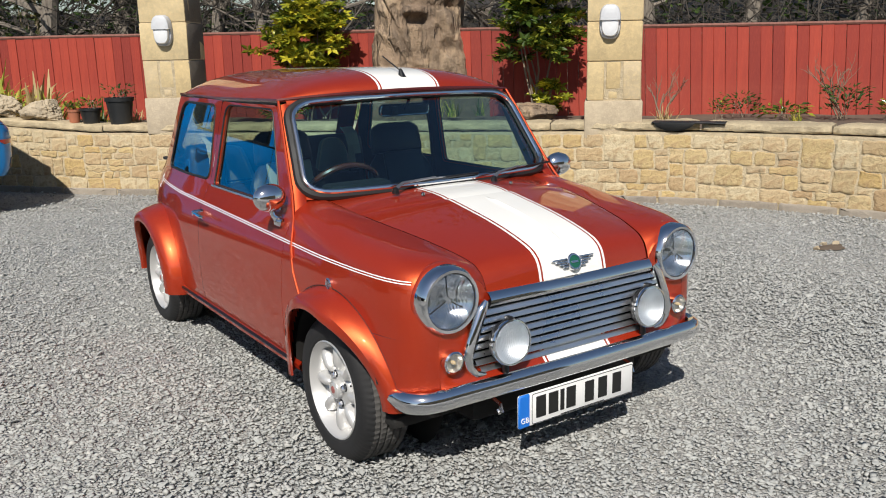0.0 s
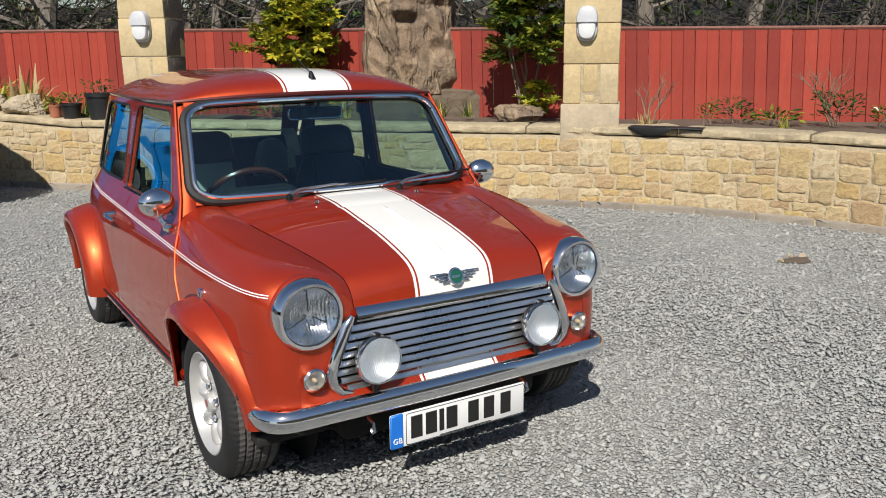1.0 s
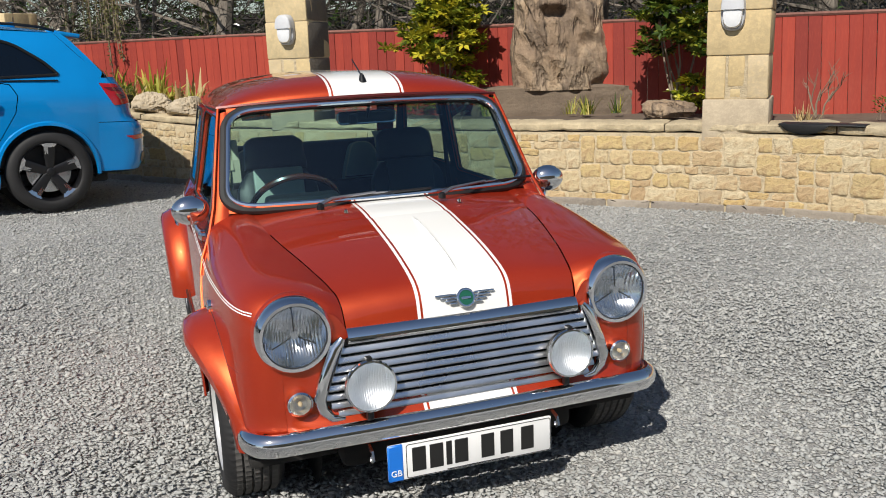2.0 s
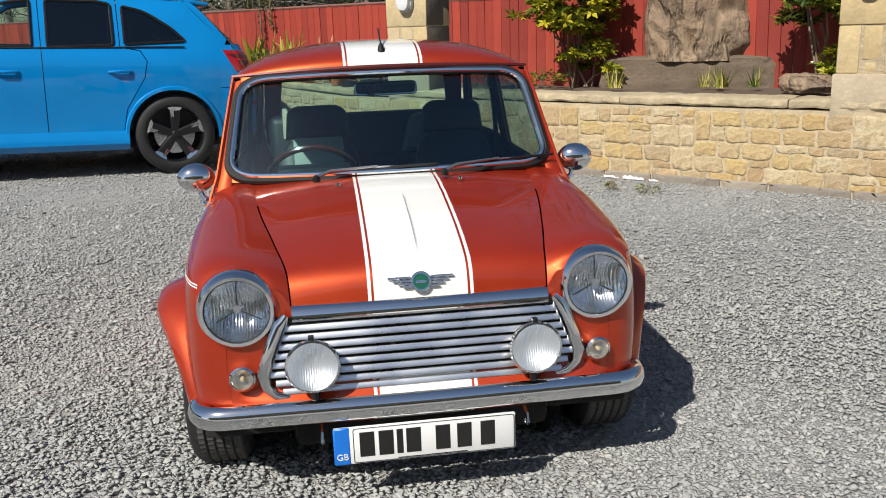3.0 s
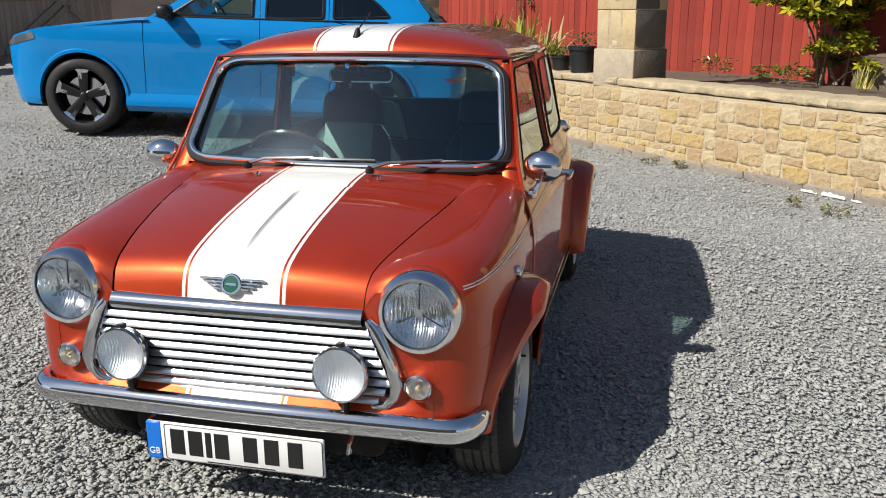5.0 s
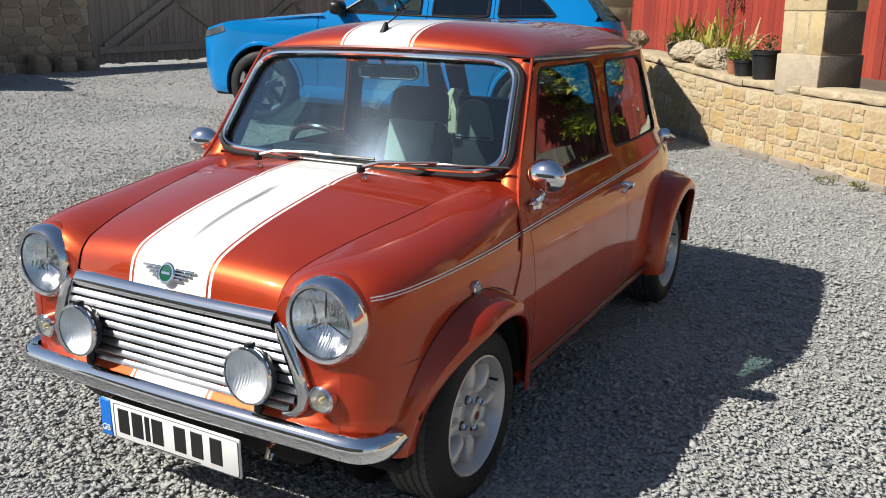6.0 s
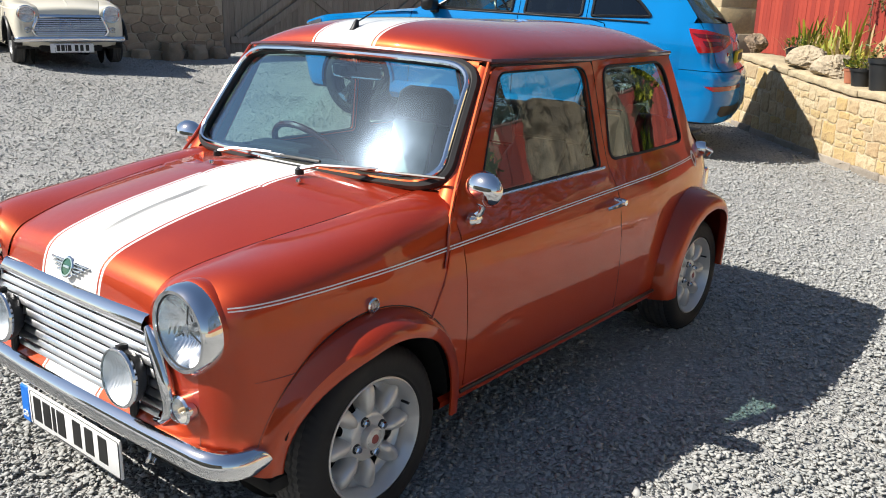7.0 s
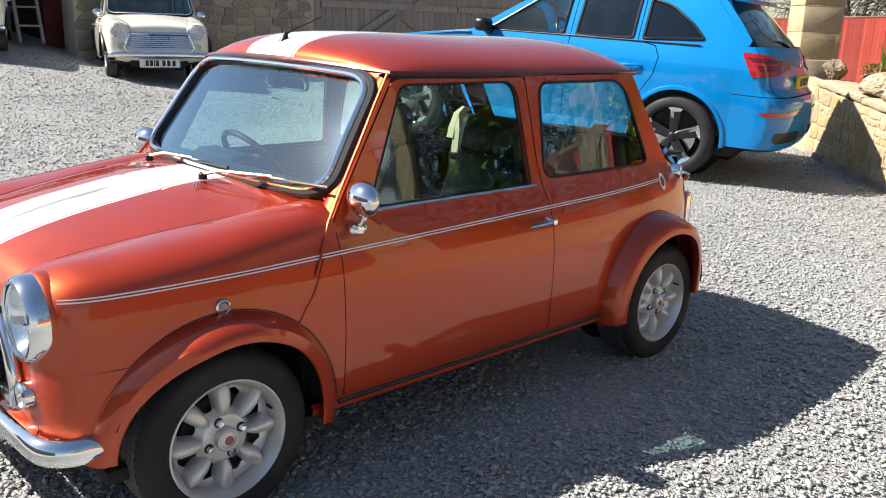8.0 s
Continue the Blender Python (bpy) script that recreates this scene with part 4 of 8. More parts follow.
    for k in range(8):
        z = 0.5585 - k * 0.0262
        e = 0.372 + (0.575 - z) * 0.46 if z > 0.43 else 0.435 - (0.43 - z) * 0.7
        rows = [[(x, -0.424 - 0.002 * (1 - (x / 0.45) ** 2) + dy, z + dz) for dy, dz in ((0.004, 0.0086), (-0.003, 0.0084), (-0.0075, 0.004), (-0.0105, -0.0060), (-0.008, -0.0082), (0.004, -0.0086))] for x in np.linspace(-e, e, 9)]
        part("bar", grid(rows), CHROME_BAR, grille, "polished grille bar")
    rows = []
    for x in np.linspace(-0.357, 0.357, 13):
        b = -0.004 * (1 - (x / 0.36) ** 2)
        rows.append([(x, -0.408 + b, 0.620), (x, -0.424 + b, 0.616), (x, -0.436 + b, 0.600), (x, -0.438 + b, 0.588), (x, -0.430 + b, 0.577), (x, -0.412 + b, 0.574)])
    part("top_strip", grid(rows), CHROME, grille, "chrome strip along the bonnet's edge")
    for sg in (1, -1):
        pts = [(sg * x, -0.430, z) for x, z in [(0.372, 0.598), (0.392, 0.570), (0.430, 0.480), (0.447, 0.430), (0.440, 0.395), (0.415, 0.366), (0.38, 0.358)]]
        part("surround", tube(pts, [0.010, 0.020, 0.021, 0.020, 0.017, 0.014, 0.010], 10, flat=0.9), CHROME, grille)
    part("lower_strip", tube([(x, -0.430, 0.357) for x in np.linspace(-0.39, 0.39, 9)], 0.007, 8), CHROME, grille)
    # bumper
    rows = []
    line = [(x, -0.484 + 0.022 * (x / 0.6) ** 2) for x in np.linspace(0, 0.56, 15)]
    line += [(0.56 + 0.112 * math.sin(a), -0.463 + 0.112 * (1 - math.cos(a))) for a in np.linspace(0.12, math.pi / 2, 12)]
    line += [(0.672, -0.335), (0.672, -0.322), (0.672, -0.312), (0.672, -0.306)]
    line = [(-x, y) for x, y in reversed(line[1:])] + line
    n = len(line)
    for i, (x, y) in enumerate(line):
        a, b = Vector(line[max(0, i - 1)]), Vector(line[min(n - 1, i + 1)])
        d = (b - a).normalized()
        nx, ny = d.y, -d.x
        k = min(i, n - 1 - i)
        h = 0.035 * (0.25, 0.62, 0.84, 0.95, 1.0)[min(k, 4)]
        zc = 0.320 - 0.008 * (abs(x) / 0.67) ** 3
        rows.append([(x - nx * o, y - ny * o, zc + h * q) for o, q in ((0.044, 0.80), (0.026, 0.99), (0.011, 0.82), (0.003, 0.40), (0.0, -0.02), (0.003, -0.45), (0.012, -0.82), (0.026, -1.0), (0.044, -0.85))])
    v, f = grid(rows, False, True)
    f += [tuple(range(9)), tuple(range((n - 1) * 9, n * 9))]
    part("front_bumper", (v, f), CHROME, car, "chrome front bumper")
    # number plate with bars
    plate = new("number_plate")
    plate.parent = car
    part("backing", block(-0.270, 0.252, -0.462, -0.452, 0.150, 0.264, 0.006, 2), PLATE_WHITE, plate, "white plate")
    if sport:
        part("blue_band", block(-0.2705, -0.222, -0.4645, -0.455, 0.1495, 0.2645, 0.005, 1), PLATE_BLUE, plate, "blue band")
        words("country_mark", "GB", 0.026, PLATE_WHITE, plate, Matrix.Translation((-0.2465, -0.4655, 0.176)) @ Matrix.Rotation(radians(90), 4, "X"))
    for k, x in enumerate([-0.176, -0.122, -0.083, -0.044, 0.040, 0.102, 0.170]):
        w = 0.009 if k == 2 else 0.021
        part("character_bar", block(x - w, x + w, -0.4638, -0.455, 0.172, 0.247, 0.001, 1), INK, plate)
    part("maker_line", block(-0.09, 0.11, -0.4630, -0.455, 0.157, 0.160, 0.0005, 1), INK, plate)
    part("plate_border", tube([(x, -0.4625, z) for x, z in dense(rounded([(-0.214, 0.155), (0.247, 0.155), (0.247, 0.259), (-0.214, 0.259)], 0.008), 0.05)], 0.0012, 4, True), INK, plate)
    # roof
    rows = []
    for v_ in np.linspace(0, 1, 40):
        row = []
        for u in [-1, -0.985, -0.95, -0.9, -0.8, -0.65, -0.45, -0.25, -0.1, 0, 0.1, 0.25, 0.45, 0.65, 0.8, 0.9, 0.95, 0.985, 1]:
            vv = 0.5 - 0.5 * math.cos(math.pi * v_)
            w = 0.551 - 0.045 * vv**3
            x = u * w
            y0, y1 = 0.572 + 0.085 * u * u, 2.07 - 0.10 * u * u
            y = y0 + (y1 - y0) * vv
            edge = 1.206 - 0.022 * u * u - 0.014 * min(1, vv * 2)
            z = edge + 0.096 * (1 - abs(u) ** 3.2) ** 0.62 * (1 - abs(2 * vv - 1) ** 5) ** 0.55
            row.append((x, y, z))
        rows.append(row)
    part("roof", grid(rows), striped, car, "copper-red roof with broad white stripe")
    loop = [(u * 0.555, 0.566 + 0.085 * u * u, 1.203 - 0.022 * u * u) for u in np.linspace(-1, 1, 21)]
    loop += [(0.555 - 0.045 * t**3, 0.651 + t * (1.975 - 0.651), 1.181 - 0.012 * min(1, t * 2)) for t in np.linspace(0.05, 1, 16)]
    back = [(0.510 * u, 2.075 - 0.10 * u * u, 1.169) for u in np.linspace(1, -1, 11)[1:-1]]
    loop += back + [(-x, y, z) for x, y, z in reversed(loop[21:])]
    part("gutter", tube(loop, 0.0085, 6, True), RED_DARK, car)
    part("gutter_seal", tube([(x * 0.996, y + (0.006 if y < 0.7 else 0), z - 0.010) for x, y, z in loop], 0.006, 6, True), RUBBER, car)
    # windscreen
    def screen(u, w, back_=0.0):
        x = u * (0.580 - 0.054 * w)
        y = screen_foot(x / 0.98) + 0.004 + (0.245 - 0.012 * u * u) * w - 0.004 * 4 * w * (1 - w)
        z = 0.842 + w * (0.336 - 0.016 * u * u)
        return x, y + back_, z
    edge = rounded([(-1, 0), (1, 0), (1, 1), (-1, 1)], 0.20, 8)
    part("windscreen", sheet(rounded([(-0.985, 0.02), (0.985, 0.02), (0.985, 0.98), (-0.985, 0.98)], 0.20, 8), [], 0.12, lambda u, w: screen(u, w)), GLASS_SCREEN, car, "curved windscreen glass")
    part("screen_rubber", tube([screen(u * 1.010, 0.5 + (w - 0.5) * 1.03) for u, w in dense(edge, 0.07)], 0.0190, 8, True), RUBBER, car)
    part("screen_trim", tube([tuple(Vector(screen(u * 0.990, 0.5 + (w - 0.5) * 0.985)) + Vector((0, -0.0165, 0.0085))) for u, w in dense(edge, 0.07)], 0.0090, 8, True), CHROME, car, "bright screen surround strip")
    part("screen_frame", sheet([(-1.005, -0.045), (1.005, -0.045), (1.005, 1.01), (-1.005, 1.01)], [rounded([(-0.985, 0.02), (0.985, 0.02), (0.985, 0.98), (-0.985, 0.98)], 0.20, 8)], 0.12, lambda u, w: screen(u, w, 0.006)), paint, car)
    header = [[screen(u, 1.0), tuple(Vector(screen(u, 1.0)) + Vector((0, 0.004, 0.016))), (u * 0.555, 0.566 + 0.085 * u * u, 1.203 - 0.022 * u * u)] for u in np.linspace(-1, 1, 21)]
    part("screen_header", grid(header), paint, car)
    for sg in (1, -1):
        rows = []
        for w in np.linspace(-0.10, 1.03, 14):
            a = Vector(screen(0.99, w))
            z = a.z - 0.012 - 0.01 * (1 - w)
            y = float(post_line(z))
            b = Vector((side_x(y, z) + 0.004, y - 0.002, z))
            rows.append([tuple(a + Vector((-0.006, 0.004, 0)))] + [tuple(a.lerp(b, q) + Vector((0.003, -0.004, 0)) * 4 * q * (1 - q)) for q in (0.15, 0.35, 0.55, 0.8, 1.0)])
        s = grid(rows)
        part("screen_pillar", s if sg > 0 else flipped(s), paint, car)
        s = grid([[(x, y, z - 0.002) for x, z in wing_section(y, 0.5)[21:]] for y in np.linspace(0.375, 0.475, 6)])
        part("pillar_foot", s if sg > 0 else flipped(s), paint, car)
    # rear end
    rows = []
    for z in np.linspace(0.24, 0.84, 16):
        row = []
        for u in np.linspace(-1, 1, 21):
            yb = 2.50 - 0.10 * max(0, (z - 0.70) / 0.14) ** 2 * 0.8 - 0.02 * (0.5 - z) ** 2
            ye = 2.455 if z < 0.6 else 2.46 - 0.30 * ((z - 0.6) / 0.24) ** 1.2
            x = u * (side_x(min(ye, 2.46), z))
            row.append((x, ye + (yb - ye) * (1 - u * u) ** 0.5, z))
        rows.append(row)
    part("boot_panel", grid(rows), paint, car)
    part("rear_frame", sheet([(-1, 0), (1, 0), (1, 1), (-1, 1)], [rounded([(-0.86, 0.12), (0.86, 0.12), (0.82, 0.88), (-0.82, 0.88)], 0.1)], 0.12,
                             lambda u, w: (u * (0.515 + 0.035 * (1 - w)), 2.42 - 0.25 * u * u - (0.36 - 0.12 * u * u) * w, 0.82 + 0.355 * w)), paint, car)
    part("rear_window", sheet(rounded([(-0.86, 0.12), (0.86, 0.12), (0.82, 0.88), (-0.82, 0.88)], 0.1), [], 0.15,
                              lambda u, w: (u * (0.515 + 0.035 * (1 - w)), 2.415 - 0.25 * u * u - (0.36 - 0.12 * u * u) * w, 0.82 + 0.355 * w)), GLASS, car)
    for sg in (1, -1):
        rl = new("rear_lamp")
        rl.parent = car
        s = block(0.500, 0.548, 2.425, 2.462, 0.475, 0.620, 0.012)
        s2 = block(0.494, 0.554, 2.410, 2.445, 0.465, 0.630, 0.012)
        part("lens", s if sg > 0 else flipped(s), RED_LENS, rl, "red and amber lens")
        part("bezel", s2 if sg > 0 else flipped(s2), CHROME, rl)
    part("rear_bumper", tube([(x, 2.52 - 0.10 * (abs(x) / 0.6) ** 3, 0.34) for x in np.linspace(-0.60, 0.60, 17)], 0.03, 8), CHROME, car, "chrome rear bumper")
    # underside and floor
    part("floor_pan", block(-0.64, 0.64, -0.30, 2.40, 0.19, 0.23, 0.01), DARK, car)
    part("engine_mass", block(-0.38, 0.38, -0.36, 0.30, 0.16, 0.58, 0.03), DARK, car)
    part("boot_mass", block(-0.45, 0.45, 1.85, 2.36, 0.22, 0.70, 0.03), TRIM, car)
    for a in AXLES:
        for sg in (1, -1):
            hub = wheel_thing(car, sg * ((0.702 if a < 1 else 0.688) if sport else 0.66), a, sg, sport=sport)
            hub.location.z -= 0.010 if a < 1 else 0.042
    return car


AMBER_BOWL = plain("warm_reflector", (0.80, 0.76, 0.68), 0.3, 0.9)
AMBER_BULB = plain("pale_amber_bulb", (0.66, 0.50, 0.28), 0.2, coat=1.0)
CHROME_BAR = plain("bright_grille_bars", (0.88, 0.89, 0.91), 0.30, 1.0, wear=0.04)
BADGE_RED = plain("dull_red_badge", (0.30, 0.07, 0.06), 0.35, coat=0.5)
RED_DARK = plain("dark_red_gutter", (0.10, 0.012, 0.008), 0.35, 0.3, coat=1.0)

red_car = tagged(small_car(RED, STRIPED), "copper-red small hatch with white stripes and chrome grille", "car")


# ---- inside the red car ----
def car_seat(parent, x, panel, name="front_seat"):
    s = new(name)
    s.parent = parent
    def cushion(y0, z0, y1, z1, w, t, head=0.0):
        """A padded slab from (y0, z0) to (y1, z1)."""
        rows = []
        d = Vector((0, y1 - y0, z1 - z0))
        nrm = Vector((0, -(z1 - z0), y1 - y0)).normalized()
        for i in range(11):
            k = i / 10
            c = Vector((x, y0, z0)) + d * k
            ww = w * (1 - 0.10 * k - 0.25 * max(0, k - 0.85) / 0.15)
            tt = t * (0.55 + 0.45 * math.sin(math.pi * min(1, max(0, k * 1.1))) ** 0.5) * (0.5 if i in (0, 10) else 1)
            row = []
            for j in range(16):
                a = 2 * math.pi * j / 16
                cx, cy = math.copysign(abs(math.cos(a)) ** 0.5, math.cos(a)), math.copysign(abs(math.sin(a)) ** 0.7, math.sin(a))
                row.append(c + Vector((ww * cx, 0, 0)) + nrm * tt * cy)
            rows.append(row)
        v, f = grid(rows, False, True)
        return v, f + [tuple(range(16)), tuple(range(160, 176))]
    part("seat_cushion", cushion(0.78, 0.46, 1.16, 0.42, 0.20, 0.06), LEATHER, s)
    back = part("seat_back", cushion(1.18, 0.44, 1.30, 0.85, 0.20, 0.055), LEATHER, s)
    part("back_panel", moved(block(x - 0.112, x + 0.112, -0.012, 0.012, 0.0, 0.385, 0.010), Matrix.Translation((0, 1.140, 0.50)) @ Matrix.Rotation(radians(-17), 4, "X")), panel, back)
    for k in range(3):
        part("flute", moved(tube([(x - 0.11, 0, 0.04 + k * 0.05), (x + 0.11, 0, 0.04 + k * 0.05)], 0.004, 5), Matrix.Translation((0, 1.128, 0.50)) @ Matrix.Rotation(radians(-17), 4, "X")), LEATHER, back)
    part("head_rest", cushion(1.300, 0.855, 1.330, 1.004, 0.146, 0.05), LEATHER, s, "dark padded head rest")
    for dx in (-0.05, 0.05):
        part("head_rest_post", tube([(x + dx, 1.30, 0.80), (x + dx, 1.31, 0.88)], 0.007, 6), CHROME, s)


def fit_out(car):
    """Seats, dash, wheel, mirror, belts and trim."""
    dash = part("dashboard", grid([[(x, 0.40 + 0.05 * (x / 0.55) ** 2, 0.80), (x, 0.385 + 0.06 * (x / 0.55) ** 2, 0.838), (x, 0.50, 0.834), (x, 0.56, 0.815), (x, 0.58, 0.77), (x, 0.60, 0.62)] for x in np.linspace(-0.56, 0.56, 15)]), TRIM, car, "dark padded dashboard")
    part("binnacle", block(-0.42, -0.14, 0.50, 0.60, 0.76, 0.852, 0.02), TRIM, car)
    wheel = new("steering_wheel")
    wheel.parent = car
    part("wheel_rim", moved(tube([(0.175 * math.cos(a), 0, 0.175 * math.sin(a)) for a in np.linspace(0, 2 * math.pi, 36, endpoint=False)], 0.012, 8, True), Matrix.Translation((-0.285, 0.70, 0.775)) @ Matrix.Rotation(radians(38), 4, "X")), WOODRIM, wheel, "varnished wooden rim")
    mm = Matrix.Translation((-0.285, 0.70, 0.775)) @ Matrix.Rotation(radians(38), 4, "X")
    for a in (0.1, math.pi - 0.1, -math.pi / 2):
        part("wheel_spoke", moved(tube([(0, -0.01, 0), (0.17 * math.cos(a), 0, 0.17 * math.sin(a))], 0.010, 6), mm), BLACK, wheel)
    part("wheel_boss", moved(lathe([(0.05, 0.02), (0.05, -0.02), (0.035, -0.035), (0.003, -0.037)], 24, "y"), mm), BLACK, wheel)
    # sun and shade by leather tone: driver's panel pale as if lit, passenger's dark
    car_seat(car, -0.262, LEATHER_PALE)
    car_seat(car, 0.362, LEATHER)
    bench = new("rear_seat")
    bench.parent = car
    part("bench_cushion", block(-0.50, 0.50, 1.50, 1.88, 0.36, 0.50, 0.05, 3), LEATHER, bench)
    lean = Matrix.Translation((0, 1.86, 0.42)) @ Matrix.Rotation(radians(-9), 4, "X")
    part("bench_back", moved(block(-0.52, 0.52, 0.0, 0.12, 0.0, 0.50, 0.05, 3), lean), LEATHER, bench)
    for sg in (1, -1):
        outline = rounded([(-0.105, 0.06), (0.105, 0.06), (0.100, 0.30), (0.045, 0.475), (-0.055, 0.475), (-0.095, 0.40)], [0.02, 0.02, 0.05, 0.04, 0.05, 0.04], 5)
        outline = [(-sg * x + sg * 0.295, z) for x, z in outline]
        pad = sheet(outline, [], 0.05, lambda x, z: (x, -0.014 + 0.6 * (z - 0.27) ** 4, z), 0.02)
        panel = part("bench_panel", moved(pad, lean), LEATHER_PALE, bench, "pale grey-green fluted panel")
        part("piping", moved(tube([(x, -0.013, z) for x, z in dense(outline, 0.03)], 0.0035, 5, True), lean), WEBBING, panel)
        for k in range(4):
            part("flute", moved(tube([(sg * 0.295 - 0.10, -0.0155, 0.135 + k * 0.052), (sg * 0.295 + 0.10, -0.0155, 0.135 + k * 0.052)], 0.0035, 5), lean), LEATHER, panel)
        for dx, end in ((0.0, 0.72), (0.034, 0.80)):
            strap = [[(sg * (0.385 + dx) + q * 0.021, y + e, z) for q, e in ((-1, 0), (1, 0), (1, 0.003), (-1, 0.003))] for y, z in ((1.93, 0.945), (1.875, 0.915), (1.845, 0.85), (1.832, end))]
            part("rear_belt", grid(strap, False, True), WEBBING, car, "cream rear seat belt", 0)
        part("belt_buckle", block(*sorted((sg * 0.362, sg * 0.408)), 1.815, 1.84, 0.70, 0.735, 0.006), STEEL, car)
    part("parcel_shelf", block(-0.52, 0.52, 2.00, 2.38, 0.80, 0.815, 0.004), TRIM, car)
    part("carpet", block(-0.62, 0.62, 0.32, 2.0, 0.235, 0.255, 0.004), TRIM, car)
    part("bulkhead", block(-0.60, 0.60, 0.30, 0.33, 0.24, 0.80, 0.004), TRIM, car)
    for sg in (1, -1):
        def put(s):
            return s if sg > 0 else flipped(s)
        part("door_card", put(sheet([(0.40, 0.26), (0.40, 0.78), (1.29, 0.785), (1.29, 0.26)], [], 0.2, lambda y, z: (side_x(y, z) - 0.028, y, z))), TRIM, car)
        part("quarter_card", put(sheet([(1.30, 0.26), (1.30, 0.80), (2.06, 0.80), (2.06, 0.50)], [], 0.2, lambda y, z: (side_x(y, z) - 0.03, y, z))), TRIM, car)
        part("door_jamb", put(sheet([(1.20, 0.25), (1.20, 1.175), (1.33, 1.175), (1.33, 0.25)], [rounded([(1.19, 0.79), (1.19, 1.15), (1.215, 1.15), (1.245, 0.79)], 0.0), rounded([(1.306, 0.815), (1.318, 1.145), (1.34, 1.145), (1.34, 0.815)], 0.0)], 0.05, lambda y, z: (side_x(y, z) - 0.027, y, z))), TRIM, car)
        part("door_lining", put(sheet([(0.45, 0.775), (0.672, 1.158), (1.255, 1.158), (1.285, 0.775)], [rounded([(0.512, 0.790), (0.688, 1.146), (1.208, 1.146), (1.245, 0.790)], 0.02)], 0.05, lambda y, z: (side_x(y, z) - 0.024, y, z))), TRIM, car)
        part("quarter_lining", put(sheet([(1.27, 0.78), (1.27, 1.160), (1.90, 1.155), (2.03, 0.97), (2.09, 0.78)], [rounded([(1.308, 0.808), (1.321, 1.144), (1.848, 1.144), (2.010, 0.802)], 0.05)], 0.05, lambda y, z: (side_x(y, z) - 0.014, y, z))), TRIM, car)
        part("front_jamb", put(sheet([(0.36, 0.25), (0.375, 0.765), (0.405, 0.80), (0.668, 1.17), (0.70, 1.17), (0.46, 0.80), (0.43, 0.25)], [], 0.05, lambda y, z: (side_x(y, z) - 0.008, y, z))), RED_DARK, car)
        part("seat_belt", put(tube([(0.545, 1.29, 1.10), (0.56, 1.285, 0.95), (0.575, 1.28, 0.70), (0.58, 1.27, 0.40)], 0.012, 6, flat=0.3)), BLACK, car)
        part("belt_anchor", put(block(0.530, 0.560, 1.265, 1.315, 1.06, 1.14, 0.008)), BLACK, car)
    part("headlining", grid([[(u * (0.525 - 0.05 * v_**3), 0.62 + 0.07 * u * u + v_ * (1.34 - 0.16 * u * u), 1.172 + 0.065 * (1 - abs(u) ** 3) * (1 - abs(2 * v_ - 1) ** 5)) for u in np.linspace(-1, 1, 13)] for v_ in np.linspace(0, 1, 13)]), LINING, car)
    mir = new("interior_mirror")
    mir.parent = car
    part("mirror_housing", moved(block(-0.12, 0.12, -0.012, 0.012, -0.025, 0.025, 0.018, 3), Matrix.Translation((0.01, 0.645, 1.118)) @ Matrix.Rotation(radians(6), 4, "X")), BLACK, mir, "dark mirror back")
    part("mirror_rim", moved(tube([(x, -0.008, z) for x, z in dense(rounded([(-0.117, -0.022), (0.117, -0.022), (0.117, 0.022), (-0.117, 0.022)], 0.018, 5), 0.03)], 0.0042, 6, True), Matrix.Translation((0.01, 0.645, 1.118)) @ Matrix.Rotation(radians(6), 4, "X")), CHROME_DULL, mir, "bright rim")
    part("mirror_stalk", tube([(0.01, 0.60, 1.165), (0.01, 0.635, 1.12)], 0.007, 6), BLACK, mir)
    part("camera_box", block(-0.062, -0.032, 0.622, 0.66, 1.095, 1.135, 0.006), BLACK, mir)
    # wipers
    for px, py, pz, tips in ((-0.272, 0.262, 0.838, 1), (0.168, 0.232, 0.842, 1)):
        w = new("wiper")
        w.parent = car
        part("spindle", lathe([(0.014, 0.0), (0.013, 0.016), (0.007, 0.022), (0.002, 0.023)], 14, "z", (px, py, pz)), BLACK, w)
        e = Vector((px + 0.215, screen_foot(px + 0.215) - 0.018, 0.873))
        part("arm", tube([(px, py, pz + 0.016), (px + 0.05, py + 0.03, pz + 0.030), tuple(e)], [0.007, 0.0055, 0.004], 6, flat=1.3), WIPER, w, "satin steel wiper arm")
        a = Vector((px + 0.03, screen_foot(px + 0.03) - 0.010, 0.858))
        b = Vector((px + 0.43, screen_foot(px + 0.43) - 0.012, 0.868))
        part("blade", tube([a, a.lerp(b, 0.5) + Vector((0, -0.018, 0.004)), b], 0.005, 6), BLACK, w)
        part("blade_bridge", tube([a.lerp(b, 0.25), a.lerp(b, 0.5) + Vector((0, -0.022, 0.008)), a.lerp(b, 0.75)], 0.0034, 6), WIPER, w)
    for x in (-0.20, 0.215):
        part("washer_jet", lathe([(0.008, 0), (0.007, 0.008), (0.002, 0.010)], 10, "z", (x, 0.185, 0.833)), CHROME, car)
    # aerial
    aer = new("aerial")
    aer.parent = car
    part("aerial_base", moved(lathe([(0.020, 0.0), (0.014, 0.014), (0.009, 0.034), (0.004, 0.042)], 16, "z"), Matrix.Translation((0, 0.635, 1.246)) @ Matrix.Rotation(radians(-18), 4, "X")), BLACK, aer)
    part("aerial_whip", tube([(0, 0.640, 1.275), (0.002, 0.795, 1.338)], 0.0028, 5), BLACK, aer)
    # winged badge on the bonnet, plain
    bad = new("bonnet_badge")
    bad.parent = car
    m = Matrix.Translation((0, -0.417, 0.661)) @ Matrix.Rotation(radians(-22), 4, "X")
